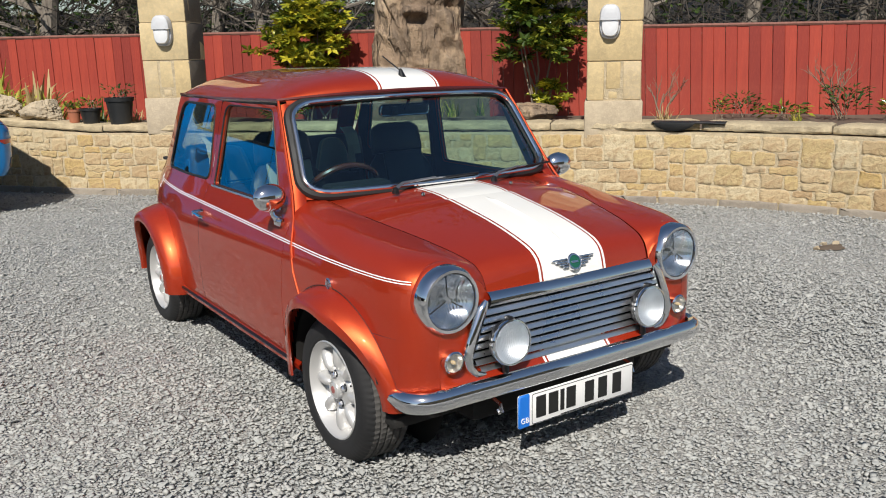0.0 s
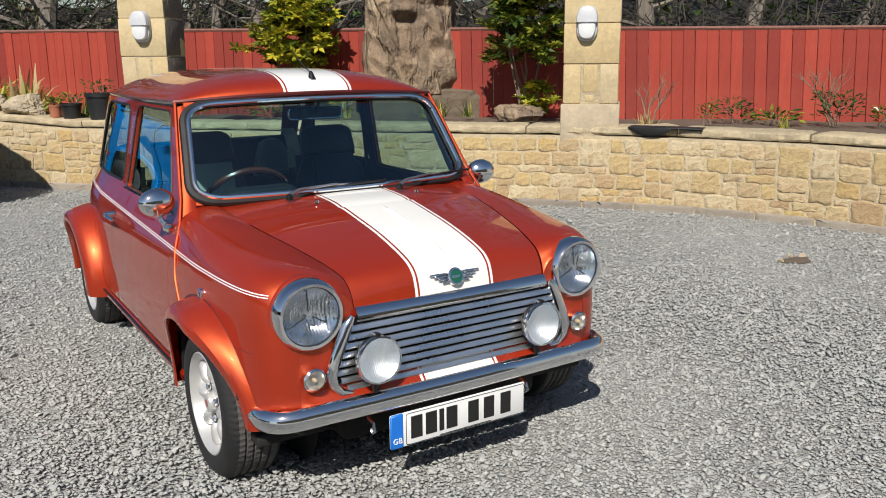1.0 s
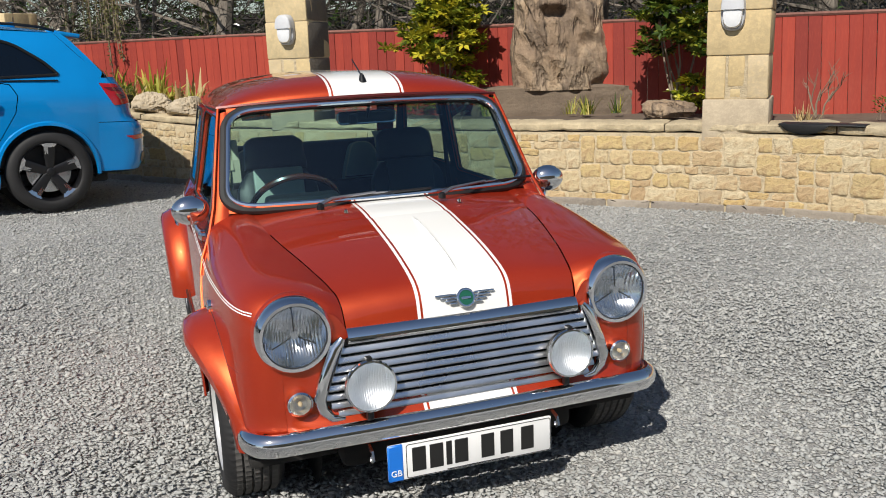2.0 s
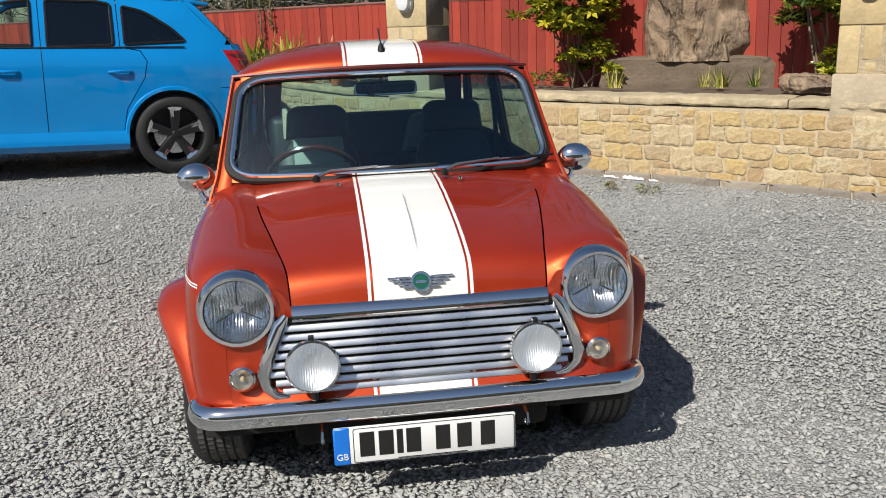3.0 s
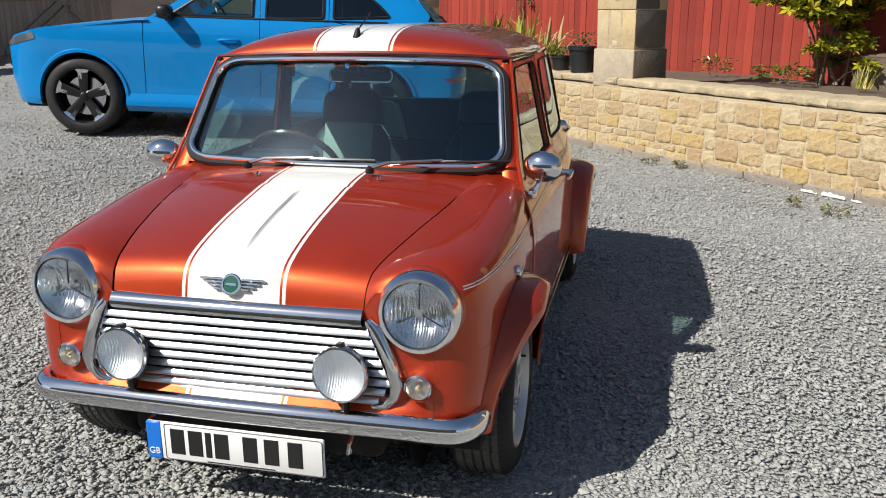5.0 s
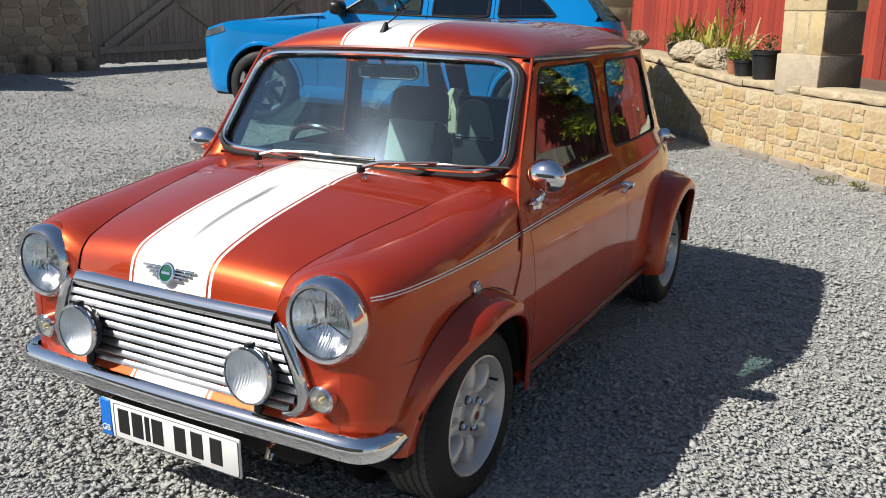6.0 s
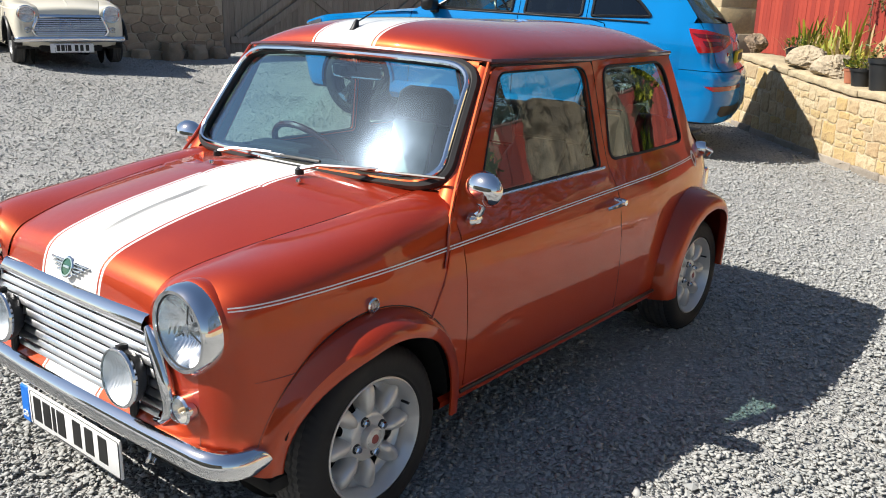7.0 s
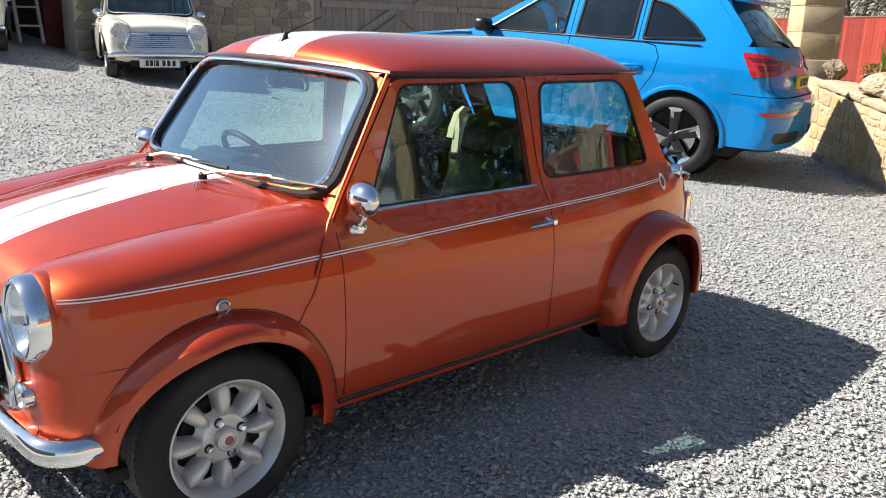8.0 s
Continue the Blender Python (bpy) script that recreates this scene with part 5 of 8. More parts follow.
    part("disc", moved(lathe([(0.029, 0.006), (0.029, -0.006), (0.026, -0.009), (0.022, -0.009)], 28, "y", close=False), m), CHROME, bad)
    part("enamel", moved(lathe([(0.024, 0.004), (0.024, -0.007), (0.002, -0.008)], 28, "y"), m), GREEN_ENAMEL, bad, "green enamel centre")
    part("plain_bar", moved(block(-0.015, 0.015, -0.010, -0.006, -0.004, 0.004, 0.001, 1), m), CHROME, bad)
    for sg in (1, -1):
        for k in range(4):
            e = 0.092 - 0.014 * k
            part("feather", moved(block(*sorted((sg * 0.027, sg * e)), -0.006 + 0.012 * 0, 0.004, 0.010 - k * 0.0085, 0.0165 - k * 0.0085, 0.002, 1), m), CHROME_DULL, bad)
    # filler cap and stickers at the back
    fc = part("fuel_filler", moved(lathe([(0.030, -0.02), (0.034, 0.012), (0.030, 0.026), (0.012, 0.030), (0.002, 0.030)], 24, "x"), Matrix.Translation((side_x(2.25, 0.742), 2.25, 0.742)) @ Matrix.Rotation(radians(25), 4, "Z")), CHROME, car, "chrome fuel filler cap")
    part("filler_lever", tube([(side_x(2.25, 0.742) + 0.028, 2.25, 0.748), (side_x(2.25, 0.742) + 0.045, 2.29, 0.730), (side_x(2.25, 0.742) + 0.020, 2.31, 0.705)], 0.008, 8), CHROME, fc)
    for sg in (1, -1):
        s = sheet([(2.085 + 0.026 * math.cos(a), 0.723 + 0.034 * math.sin(a)) for a in np.linspace(0, 2 * math.pi, 20, endpoint=False)], [], 0.02, lambda y, z: (side_x(y, z) + 0.002, y, z))
        part("round_sticker", s if sg > 0 else flipped(s), WHITE, car, "small white oval sticker")
        s = sheet([(2.085 + 0.016 * math.cos(a), 0.723 + 0.020 * math.sin(a)) for a in np.linspace(0, 2 * math.pi, 16, endpoint=False)], [], 0.02, lambda y, z: (side_x(y, z) + 0.003, y, z))
        part("sticker_mark", s if sg > 0 else flipped(s), RED_LENS, car)


fit_out(red_car)

# ---- cream small cars at the far side ----
cream_car = tagged(small_car(CREAM, CREAM, sport=False), "cream-white small car parked with its nose to the yard", "car", "cream cars")
cream_car.matrix_basis = Matrix.Translation((-9.05, 4.36, float(lift(-9.2, 4.1)) + 0.01)) @ Matrix.Rotation(radians(72), 4, "Z")
copy_thing(cream_car, Matrix.Translation((-10.56, 2.20, float(lift(-10.5, 2.3)) + 0.01)) @ Matrix.Rotation(radians(72), 4, "Z"))

# ---- the blue car ----
b_side = curve([0.22, 0.32, 0.45, 0.62, 0.80, 0.96, 1.03, 1.09, 1.15, 1.35, 1.58, 1.66],
               [0.86, 0.915, 0.922, 0.930, 0.942, 0.946, 0.942, 0.925, 0.900, 0.825, 0.725, 0.68])
b_taper = curve([-0.90, -0.86, -0.78, -0.60, -0.30, 0.2, 2.75, 3.10, 3.36, 3.53, 3.63, 3.68],
                [0.42, 0.30, 0.17, 0.07, 0.015, 0.0, 0.0, 0.020, 0.060, 0.12, 0.22, 0.32])


def bx(y, z):
    return float(b_side(z) - b_taper(y)) + 0.010 * math.exp(-((z - 0.40) / 0.03) ** 2) * (1 if 0.4 < y < 2.4 else 0)


def on_blue(y, z):
    return bx(y, z), y, z


def arc(cy, r, a0, a1, n=20, cz=0.37):
    return [(cy - r * math.cos(radians(a0 + (a1 - a0) * i / n)), cz + r * math.sin(radians(a0 + (a1 - a0) * i / n))) for i in range(n + 1)]


LENS_SMOKE = plain("smoky_head_lamp_glass", (0.22, 0.24, 0.27), 0.08, 0.6, wear=0.2, coat=1.0)
LENS_DEEP = plain("deep_red_lens", (0.10, 0.006, 0.008), 0.1, coat=1.0)


def estate_wheel(parent, x, y, sign):
    hub = new("wheel")
    hub.parent = parent
    hub.location = (x, y, 0.37)
    hub.rotation_euler = (0, 0, 0 if sign > 0 else math.pi)
    R = 0.37
    prof = [(0.262, -0.23), (0.30, -0.245), (R - 0.02, -0.24), (R, -0.215), (R, -0.035), (R - 0.02, -0.010), (R - 0.045, 0.002), (0.292, 0.006), (0.270, 0.0), (0.260, -0.010)]
    part("tyre", lathe(prof, 72, "x", close=False), TYRE, hub, "black tyre")
    part("rim", lathe([(0.26, -0.22), (0.25, -0.15), (0.248, -0.05), (0.254, -0.02), (0.262, -0.004), (0.266, -0.006), (0.264, -0.016)], 56, "x", close=False), BLACK, hub, "gloss black alloy rim")
    part("brake", lathe([(0.05, -0.12), (0.19, -0.12), (0.19, -0.10), (0.05, -0.10)], 40, "x"), CHROME_DULL, hub)
    for k in range(5):
        a = 2 * math.pi * k / 5 + 0.3
        rows = []
        for i in range(8):
            t = i / 7
            r = 0.03 + t * 0.225
            w = 0.034 + 0.020 * t
            rows.append([(-0.035 + 0.012 * t + d, r, u * w) for d, u in ((-0.03, -0.8), (0.0, -1), (0.008, -0.6), (0.004, 0), (0.008, 0.6), (0.0, 1), (-0.03, 0.8))])
        v, f = grid(rows, False, True)
        part("spoke", moved((v, f + [tuple(range(7)), tuple(range(49, 56))]), Matrix.Rotation(a, 4, "X")), BLACK, hub)
        edge = [[(-0.0215 + 0.008 * t, 0.16 + t * 0.092, u * (0.036 + 0.02 * t) + 0.016) for u in (-0.15, 0.15, 0.55)] for t in np.linspace(0, 1, 5)]
        part("polished_facet", moved(grid(edge), Matrix.Rotation(a, 4, "X")), CHROME_DULL, hub)
        edge = [[(-0.0185 + 0.010 * t, 0.222 + t * 0.036, u * (0.040 + 0.034 * t)) for u in (-1.0, -0.3, 0.3, 1.0)] for t in np.linspace(0, 1, 5)]
        part("polished_facet", moved(grid(edge), Matrix.Rotation(a, 4, "X")), CHROME_DULL, hub)
    part("centre_cap", lathe([(0.036, -0.05), (0.034, -0.018), (0.024, -0.012), (0.002, -0.011)], 24, "x"), BLACK, hub)


def blue_estate():
    car = new("car")
    fender = [(0.605, 0.30), (0.605, 1.115), (0.25, 1.085), (-0.35, 1.010), (-0.70, 0.920), (-0.87, 0.76), (-0.88, 0.45), (-0.80, 0.27), (-0.42, 0.27)] + arc(0, 0.425, 0, 180, 24)
    fdoor = rounded([(0.612, 0.30), (0.612, 1.115), (1.40, 1.600), (1.715, 1.635), (1.715, 0.30)], [0.02, 0.02, 0.04, 0.01, 0.02])
    rdoor = [(1.722, 0.30), (1.722, 1.635), (2.25, 1.635), (2.372, 1.61), (2.375, 1.175), (2.55, 1.14), (2.60, 1.05), (2.57, 0.90), (2.40, 0.62), (2.36, 0.42), (2.34, 0.30)]
    quarter = [(2.380, 1.61), (2.80, 1.615), (3.04, 1.600), (3.10, 1.555), (3.24, 1.40), (3.36, 1.255), (3.34, 1.206), (3.272, 1.200), (3.272, 0.345)] + list(reversed(arc(2.82, 0.425, -8, 188, 26))) + [(2.368, 0.42), (2.408, 0.62), (2.578, 0.90), (2.608, 1.05), (2.555, 1.148), (2.382, 1.182)]
    w1 = rounded([(0.86, 1.170), (1.43, 1.552), (1.655, 1.580), (1.645, 1.175)], [0.02, 0.06, 0.03, 0.03])
    w2 = rounded([(1.775, 1.175), (1.785, 1.583), (2.20, 1.585), (2.325, 1.560), (2.325, 1.195)], [0.03, 0.03, 0.05, 0.03, 0.03])
    w3 = rounded([(2.425, 1.200), (2.425, 1.545), (2.62, 1.500), (2.85, 1.350), (2.97, 1.232)], [0.02, 0.03, 0.08, 0.05, 0.03])
    for sg in (1, -1):
        def put(s):
            return s if sg > 0 else flipped(s)
        part("front_wing", put(sheet(fender, [], 0.06, on_blue)), BLUE, car)
        for nm, line, win, dark in (("front_door", fdoor, w1, GLASS), ("rear_door", rdoor, w2, GLASS_DARK), ("rear_quarter", quarter, w3, GLASS_DARK)):
            d = part(nm, put(sheet(line, [win], 0.06, on_blue, 0.03 if nm != "rear_quarter" else 0)), BLUE, car)
            part("window_pane", put(sheet(win, [], 0.08, lambda y, z: (bx(y, z) - 0.006, y, z))), dark, d, "dark tinted pane" if dark is GLASS_DARK else "")
            part("window_frame", put(tube([(bx(y, z) + 0.001, y, z) for y, z in dense(win, 0.06)], 0.014, 6, True)), BLACK, d)
        part("waist_strip", put(tube([(bx(y, 1.16) + 0.003, y, 1.156 + 0.012 * (y - 0.7)) for y in np.linspace(0.72, 2.95, 16)], 0.007, 6)), BLACK, car)
        for y in (1.42, 2.36):
            h = part("door_handle", put(tube([(bx(y, 0.96) + 0.004, y - 0.10, 0.955), (bx(y, 0.96) + 0.030, y - 0.06, 0.96), (bx(y, 0.96) + 0.032, y + 0.04, 0.963), (bx(y, 0.96) + 0.006, y + 0.10, 0.963)], [0.010, 0.014, 0.014, 0.010], 8)), BLUE, car)
        m = part("wing_mirror", put(moved(block(0.0, 0.20, -0.06, 0.07, -0.055, 0.075, 0.045, 3), Matrix.Translation((0.915, 0.84, 1.19)))), BLACK, car, "gloss black mirror housing")
        part("mirror_foot", put(block(0.86, 0.95, 0.82, 0.90, 1.115, 1.165, 0.012)), BLACK, m)
        # lower cladding, arches
        part("side_skirt", put(grid([[(0.925, y, 0.42), (0.955, y, 0.35), (0.955, y, 0.30), (0.90, y, 0.24)] for y in np.linspace(0.42, 2.40, 12)])), BLUE, car)
        for a in (0.0, 2.82):
            rows = [[(bx(min(max(a - r * math.cos(b), -0.85), 3.74), min(max(0.37 + r * math.sin(b), 0.3), 0.95)) + o, a - r * math.cos(b), 0.37 + r * math.sin(b)) for r, o in ((0.455, 0.001), (0.445, 0.016), (0.418, 0.018), (0.412, -0.01), (0.412, -0.35))] for b in np.linspace(-0.1, math.pi + 0.1, 30)]
            part("arch_edge", put(grid(rows)), BLUE, car)
            part("arch_liner", put(grid([[(x, a - 0.41 * math.cos(b), 0.37 + 0.41 * math.sin(b)) for x in (0.88, 0.55)] for b in np.linspace(-0.2, math.pi + 0.2, 20)])), DARK, car)
            part("arch_inner", put(([(0.56, a - 0.41 * math.cos(b), 0.37 + 0.41 * math.sin(b)) for b in np.linspace(0, 2 * math.pi, 24, endpoint=False)], [tuple(range(24))])), DARK, car)
            estate_wheel(car, sg * 0.935, a, sg)
        # lamps
        hl = sheet(rounded([(-0.86, 0.80), (-0.42, 0.90), (-0.44, 0.965), (-0.72, 0.895)], 0.02), [], 0.05, lambda y, z: (bx(y, z) + 0.006, y, z))
        part("head_lamp", put(hl), LENS_SMOKE, car, "clear head lamp")
        # rear corner, bumper and tail lamp on one rounded surface
        def back(u, z, out=0.0):
            yr = float(curve([0.28, 0.42, 0.52, 0.74, 0.80, 0.85, 1.00, 1.21], [3.69, 3.77, 3.785, 3.775, 3.735, 3.685, 3.655, 3.56])(z)) + out
            xs = bx(3.272, z) + out
            ye = max(3.28, yr - 0.20)
            b, c, d = Vector((xs - 0.020, ye)), Vector((xs - 0.07, yr - 0.075)), Vector((xs - 0.30, yr - 0.030))
            if u < 0.2:
                p = Vector((xs, 3.272)).lerp(b, u / 0.2)
            elif u < 0.6:
                q = (u - 0.2) / 0.4
                p = b * (1 - q) ** 2 + c * 2 * q * (1 - q) + d * q * q
            else:
                q = (u - 0.6) / 0.4
                p = d.lerp(Vector((0, yr)), q) + Vector((0, 0.012 * math.sin(math.pi * q)))
            return p.x, p.y, z
        us = list(np.linspace(0, 0.2, 4)) + list(np.linspace(0.2, 0.6, 12))[1:] + list(np.linspace(0.6, 1, 9))[1:]
        part("rear_bumper", put(grid([[back(u, z) for u in us] for z in np.linspace(0.345, 0.797, 14)])), BLUE, car)
        part("rear_corner", put(grid([[back(u * (0.26 + 0.16 * (1.21 - z) / 0.41), z) for u in np.linspace(0, 0.985, 10)] for z in np.linspace(0.803, 1.205, 10)])), BLUE, car)
        part("tailgate", put(grid([[back(e + (1 - e) * u, z) for u in np.linspace(0.006, 1, 18)] for z in np.linspace(0.806, 1.21, 10) for e in (0.26 + 0.16 * (1.21 - z) / 0.41,)])), BLUE, car)
        outline = rounded([(0.06, 1.158), (0.30, 1.152), (0.76, 1.102), (0.765, 1.045), (0.42, 0.970), (0.15, 0.955)], 0.012, 3)
        lamp = part("tail_lamp", put(sheet(outline, [], 0.03, lambda u, z: back(max(0, u), z, 0.007))), RED_LENS, car, "long red wrap-round tail lamp")
        for lo, hi in ((1.085, 1.120), (1.020, 1.060)):
            line = [(0.10, hi), (0.40, hi - 0.004), (0.66, hi - 0.028), (0.66, lo), (0.40, lo), (0.17, lo)] if lo > 1.05 else [(0.20, hi), (0.52, hi - 0.004), (0.50, lo + 0.006), (0.24, lo - 0.012)]
            part("lamp_insert", put(sheet(line, [], 0.04, lambda u, z: back(u, z, 0.0095))), LENS_DEEP, lamp, "dark red insert")
        part("rear_reflector", put(sheet(rounded([(0.15, 0.668), (0.74, 0.692), (0.76, 0.657), (0.21, 0.628)], 0.008, 3), [], 0.03, lambda u, z: back(u, z, 0.006))), RED_LENS, car, "red bumper reflector")
        part("exhaust_slot", put(sheet(rounded([(0.36, 0.500), (0.80, 0.505), (0.84, 0.425), (0.42, 0.400), (0.34, 0.43)], 0.02, 3), [], 0.03, lambda u, z: back(u, z, 0.004))), BLACK, car, "dark slot in the bumper")
        part("bumper_base", put(grid([[back(u, 0.345), (back(u, 0.345)[0] * 0.97, back(u, 0.345)[1] - 0.03, 0.325), (back(u, 0.345)[0] * 0.85, back(u, 0.345)[1] - 0.10, 0.32)] for u in us])), BLACK, car)
    # bonnet, screen, roof, tailgate
    hood = curve([-0.90, -0.86, -0.78, -0.55, -0.1, 0.35, 0.66], [0.76, 0.85, 0.915, 0.985, 1.060, 1.115, 1.150])
    rows = []
    for y in np.linspace(0, 1, 18) ** 1.5 * 1.54 - 0.88:
        e = bx(y, min(1.02, float(hood(y)) - 0.06)) - 0.03
        zs = 1.110 if y > 0.55 else 0.92 + (y + 0.70) / 1.30 * 0.195 if y > -0.70 else 0.76 + (y + 0.88) / 0.18 * 0.16
        rows.append([(u * (e + 0.03 * abs(u)), y, zs + 0.004 + (float(hood(y)) - zs) * (1 - abs(u) ** 3.0) + 0.012 * math.exp(-((abs(u) - 0.72) / 0.05) ** 2)) for u in np.linspace(-1, 1, 25)])
    part("bonnet", grid(rows), BLUE, car)
    rows = [[(u * (0.46 + 0.0 * z), -0.905 + 0.06 * u * u, z) for u in np.linspace(-1.1, 1.1, 13)] for z in (0.26, 0.45, 0.60, 0.78)]
    part("nose", grid(rows), BLUE, car)
    part("radiator_grille", sheet(rounded([(-0.55, 0.40), (0.55, 0.40), (0.60, 0.60), (0.45, 0.72), (-0.45, 0.72), (-0.60, 0.60)], 0.05), [], 0.1, lambda x, z: (x, -0.925 + 0.05 * (x / 0.5) ** 2, z)), BLACK, car)
    def scr(u, w):
        return u * (0.84 - 0.20 * w), 0.62 + 0.06 * u * u + (0.74 - 0.03 * u * u) * w, 1.130 - 0.02 * u * u + (0.480 - 0.03 * u * u) * w
    part("windscreen", grid([[scr(u, w) for u in np.linspace(-1, 1, 13)] for w in np.linspace(0, 1, 7)]), GLASS, car)
    rows = []
    for v_ in np.linspace(0, 1, 22):
        y = 1.36 + (3.06 - 1.36) * v_
        zc = float(curve([1.36, 1.9, 2.6, 3.06], [1.610, 1.680, 1.675, 1.635])(y))
        e = bx(y, 1.60)
        ze = float(curve([1.36, 1.9, 2.6, 3.0, 3.06], [1.600, 1.638, 1.622, 1.602, 1.595])(y))
        rows.append([(u * e, y, ze + (zc - ze) * (1 - abs(u) ** 2.6)) for u in np.linspace(-1, 1, 17)])
    part("roof", grid(rows), BLUE, car)
    for sg in (1, -1):
        part("roof_rail", tube([(sg * (bx(y, 1.62) - 0.03), y, float(curve([1.36, 1.9, 2.6, 3.06], [1.60, 1.665, 1.655, 1.62])(y)) + (0.018 if 1.6 < y < 2.9 else 0.0)) for y in np.linspace(1.45, 3.0, 14)], 0.014, 6), BLACK, car)
    part("spoiler", moved(block(-0.60, 0.60, -0.10, 0.18, -0.02, 0.022, 0.014, 2), Matrix.Translation((0, 3.06, 1.605)) @ Matrix.Rotation(radians(-7), 4, "X")), BLUE, car)
    part("shark_fin", moved(block(-0.02, 0.02, -0.07, 0.07, 0, 0.05, 0.015, 2), Matrix.Translation((0, 2.72, 1.67))), BLUE, car)
    def gate(u, z):
        w = max(0.3, bx(3.60, z) - 0.02)
        y = float(curve([0.28, 0.50, 0.78, 0.84, 1.00, 1.20, 1.40, 1.60], [3.60, 3.68, 3.68, 3.635, 3.60, 3.50, 3.31, 3.12])(z))
        wide = float(curve([0.28, 0.6, 0.95, 1.20, 1.40, 1.60], [0.74, 0.74, 0.74, 0.80, 0.775, 0.70])(z))
        return u * wide, y + 0.02 - 0.13 * abs(u) ** 3, z
    part("tailgate_upper", sheet([(-1, 1.20), (1, 1.20), (1, 1.60), (-1, 1.60)], [rounded([(-0.90, 1.24), (0.90, 1.24), (0.86, 1.56), (-0.86, 1.56)], 0.05)], 0.1, gate), BLACK, car)
    part("rear_screen", sheet(rounded([(-0.97, 1.21), (0.97, 1.21), (0.95, 1.59), (-0.95, 1.59)], 0.05), [], 0.1, lambda u, z: (gate(u, z)[0], gate(u, z)[1] + 0.008, z)), GLASS_DARK, car)
    for sg in (1, -1):
        s = grid([[(gate(1, z)[0] - 0.02, gate(1, z)[1] - 0.03, z), (gate(1, z)[0] + 0.008, gate(1, z)[1] - 0.03, z), (max(gate(1, z)[0], bx(gate(1, z)[1], z) - 0.012), gate(1, z)[1] - 0.035, z)] for z in np.linspace(1.12, 1.60, 8)])
        part("rear_pillar", s if sg > 0 else flipped(s), BLACK, car, "gloss black rear pillar trim")
    part("rear_wiper", tube([(0.0, 3.54, 1.20), (0.20, 3.50, 1.25), (0.42, 3.46, 1.26)], 0.010, 6), BLACK, car)
    pl = part("number_plate", block(-0.26, 0.26, 3.675, 3.705, 0.86, 0.97, 0.005), PLATE_YELLOW, car, "yellow plate")
    for k in range(7):
        part("character_bar", block(-0.20 + k * 0.06, -0.165 + k * 0.06, 3.695, 3.708, 0.88, 0.95, 0.001, 1), INK, pl)
    part("rear_badge", moved(tube([(0.05 * math.cos(a), 0, 0.03 * math.sin(a)) for a in np.linspace(0, 2 * math.pi, 20, endpoint=False)], 0.007, 6, True), Matrix.Translation((0, 3.65, 1.08))), CHROME, car)
    for dx in (0.0, 0.05):
        part("model_bar", block(0.50 + dx, 0.53 + dx, 3.60, 3.655, 0.93, 0.965, 0.003, 1), CHROME, car)
    # underside, cabin
    part("floor_pan", block(-0.80, 0.80, -0.70, 3.35, 0.24, 0.36, 0.03), DARK, car)
    part("cabin_floor", block(-0.85, 0.85, 0.5, 3.5, 0.40, 0.95, 0.05), TRIM, car)
    for x in (-0.4, 0.4):
        for y in (1.65, 2.55):
            st = part("seat", block(x - 0.24, x + 0.24, y, y + 0.16, 0.80, 1.22, 0.06, 2), TRIM, car)
            part("head_rest", block(x - 0.13, x + 0.13, y + 0.06, y + 0.16, 1.20, 1.40, 0.04, 2), TRIM, st)
    part("steering_wheel", moved(tube([(0.18 * math.cos(a), 0, 0.18 * math.sin(a)) for a in np.linspace(0, 2 * math.pi, 24, endpoint=False)], 0.014, 6, True), Matrix.Translation((-0.4, 1.10, 1.14)) @ Matrix.Rotation(radians(25), 4, "X")), BLACK, car)
    part("dashboard", block(-0.80, 0.80, 0.68, 1.05, 0.85, 1.05, 0.05), TRIM, car)
    # shorten the nose and tuck its foot under
    seen = set()
    for ob in car.children_recursive:
        if ob.type == "MESH" and ob.parent.name.split(".")[0] != "wheel" and ob.data.name not in seen:
            seen.add(ob.data.name)
            for p in ob.data.vertices:
                if p.co.y < -0.45:
                    p.co.y = -0.45 + (p.co.y + 0.45) * 0.82 + 0.22 * max(0.0, 0.55 - p.co.z) * min(1, (-0.45 - p.co.y) / 0.3)
    return tagged(car, "bright blue large estate with black wheels, parked by the wall", "car")


blue_car = blue_estate()
BLUE_AT = (-4.543, 5.803)
blue_car.matrix_basis = Matrix.Translation((*BLUE_AT, 0.194)) @ Matrix.Rotation(radians(-74.3), 4, "Z") @ Matrix.Rotation(radians(-2.7), 4, "X") @ Matrix.Scale(0.986, 4)


# ---- bed behind the wall, fence, pillars ----
FENCE = [(-9.0, 19.7), (-5.5, 16.3), (-2.4, 13.3), (0.73, 10.2), (4.0, 6.92), (7.3, 3.6), (8.9, 1.7), (10.4, -0.8), (11.2, -3.5)]
rail = Line(FENCE)


def garden_bed():
    rows = []
    n = 70
    for i in range(n):
        t = i / (n - 1)
        a, _ = way.at(t * way.length, -0.26)
        b, _ = rail.at(t * rail.length, -0.4)
        row = []
        for k in np.linspace(0, 1, 22):
            p = a.lerp(b, k)
            z = (cap_top(t * way.length) - 0.09) * (1 - k) + 0.53 * k + 0.035 * noise.noise((p.x * 1.6, p.y * 1.6, 0)) + 0.02 * noise.noise((p.x * 6, p.y * 6, 4))
            row.append((p.x, p.y, z - (0.03 if k == 0 else 0)))
        rows.append(row)
    return whole("garden_bed", grid(rows), SOIL, "raised bed of dark bare soil behind the wall", "bed", kind="structure")


garden_bed()


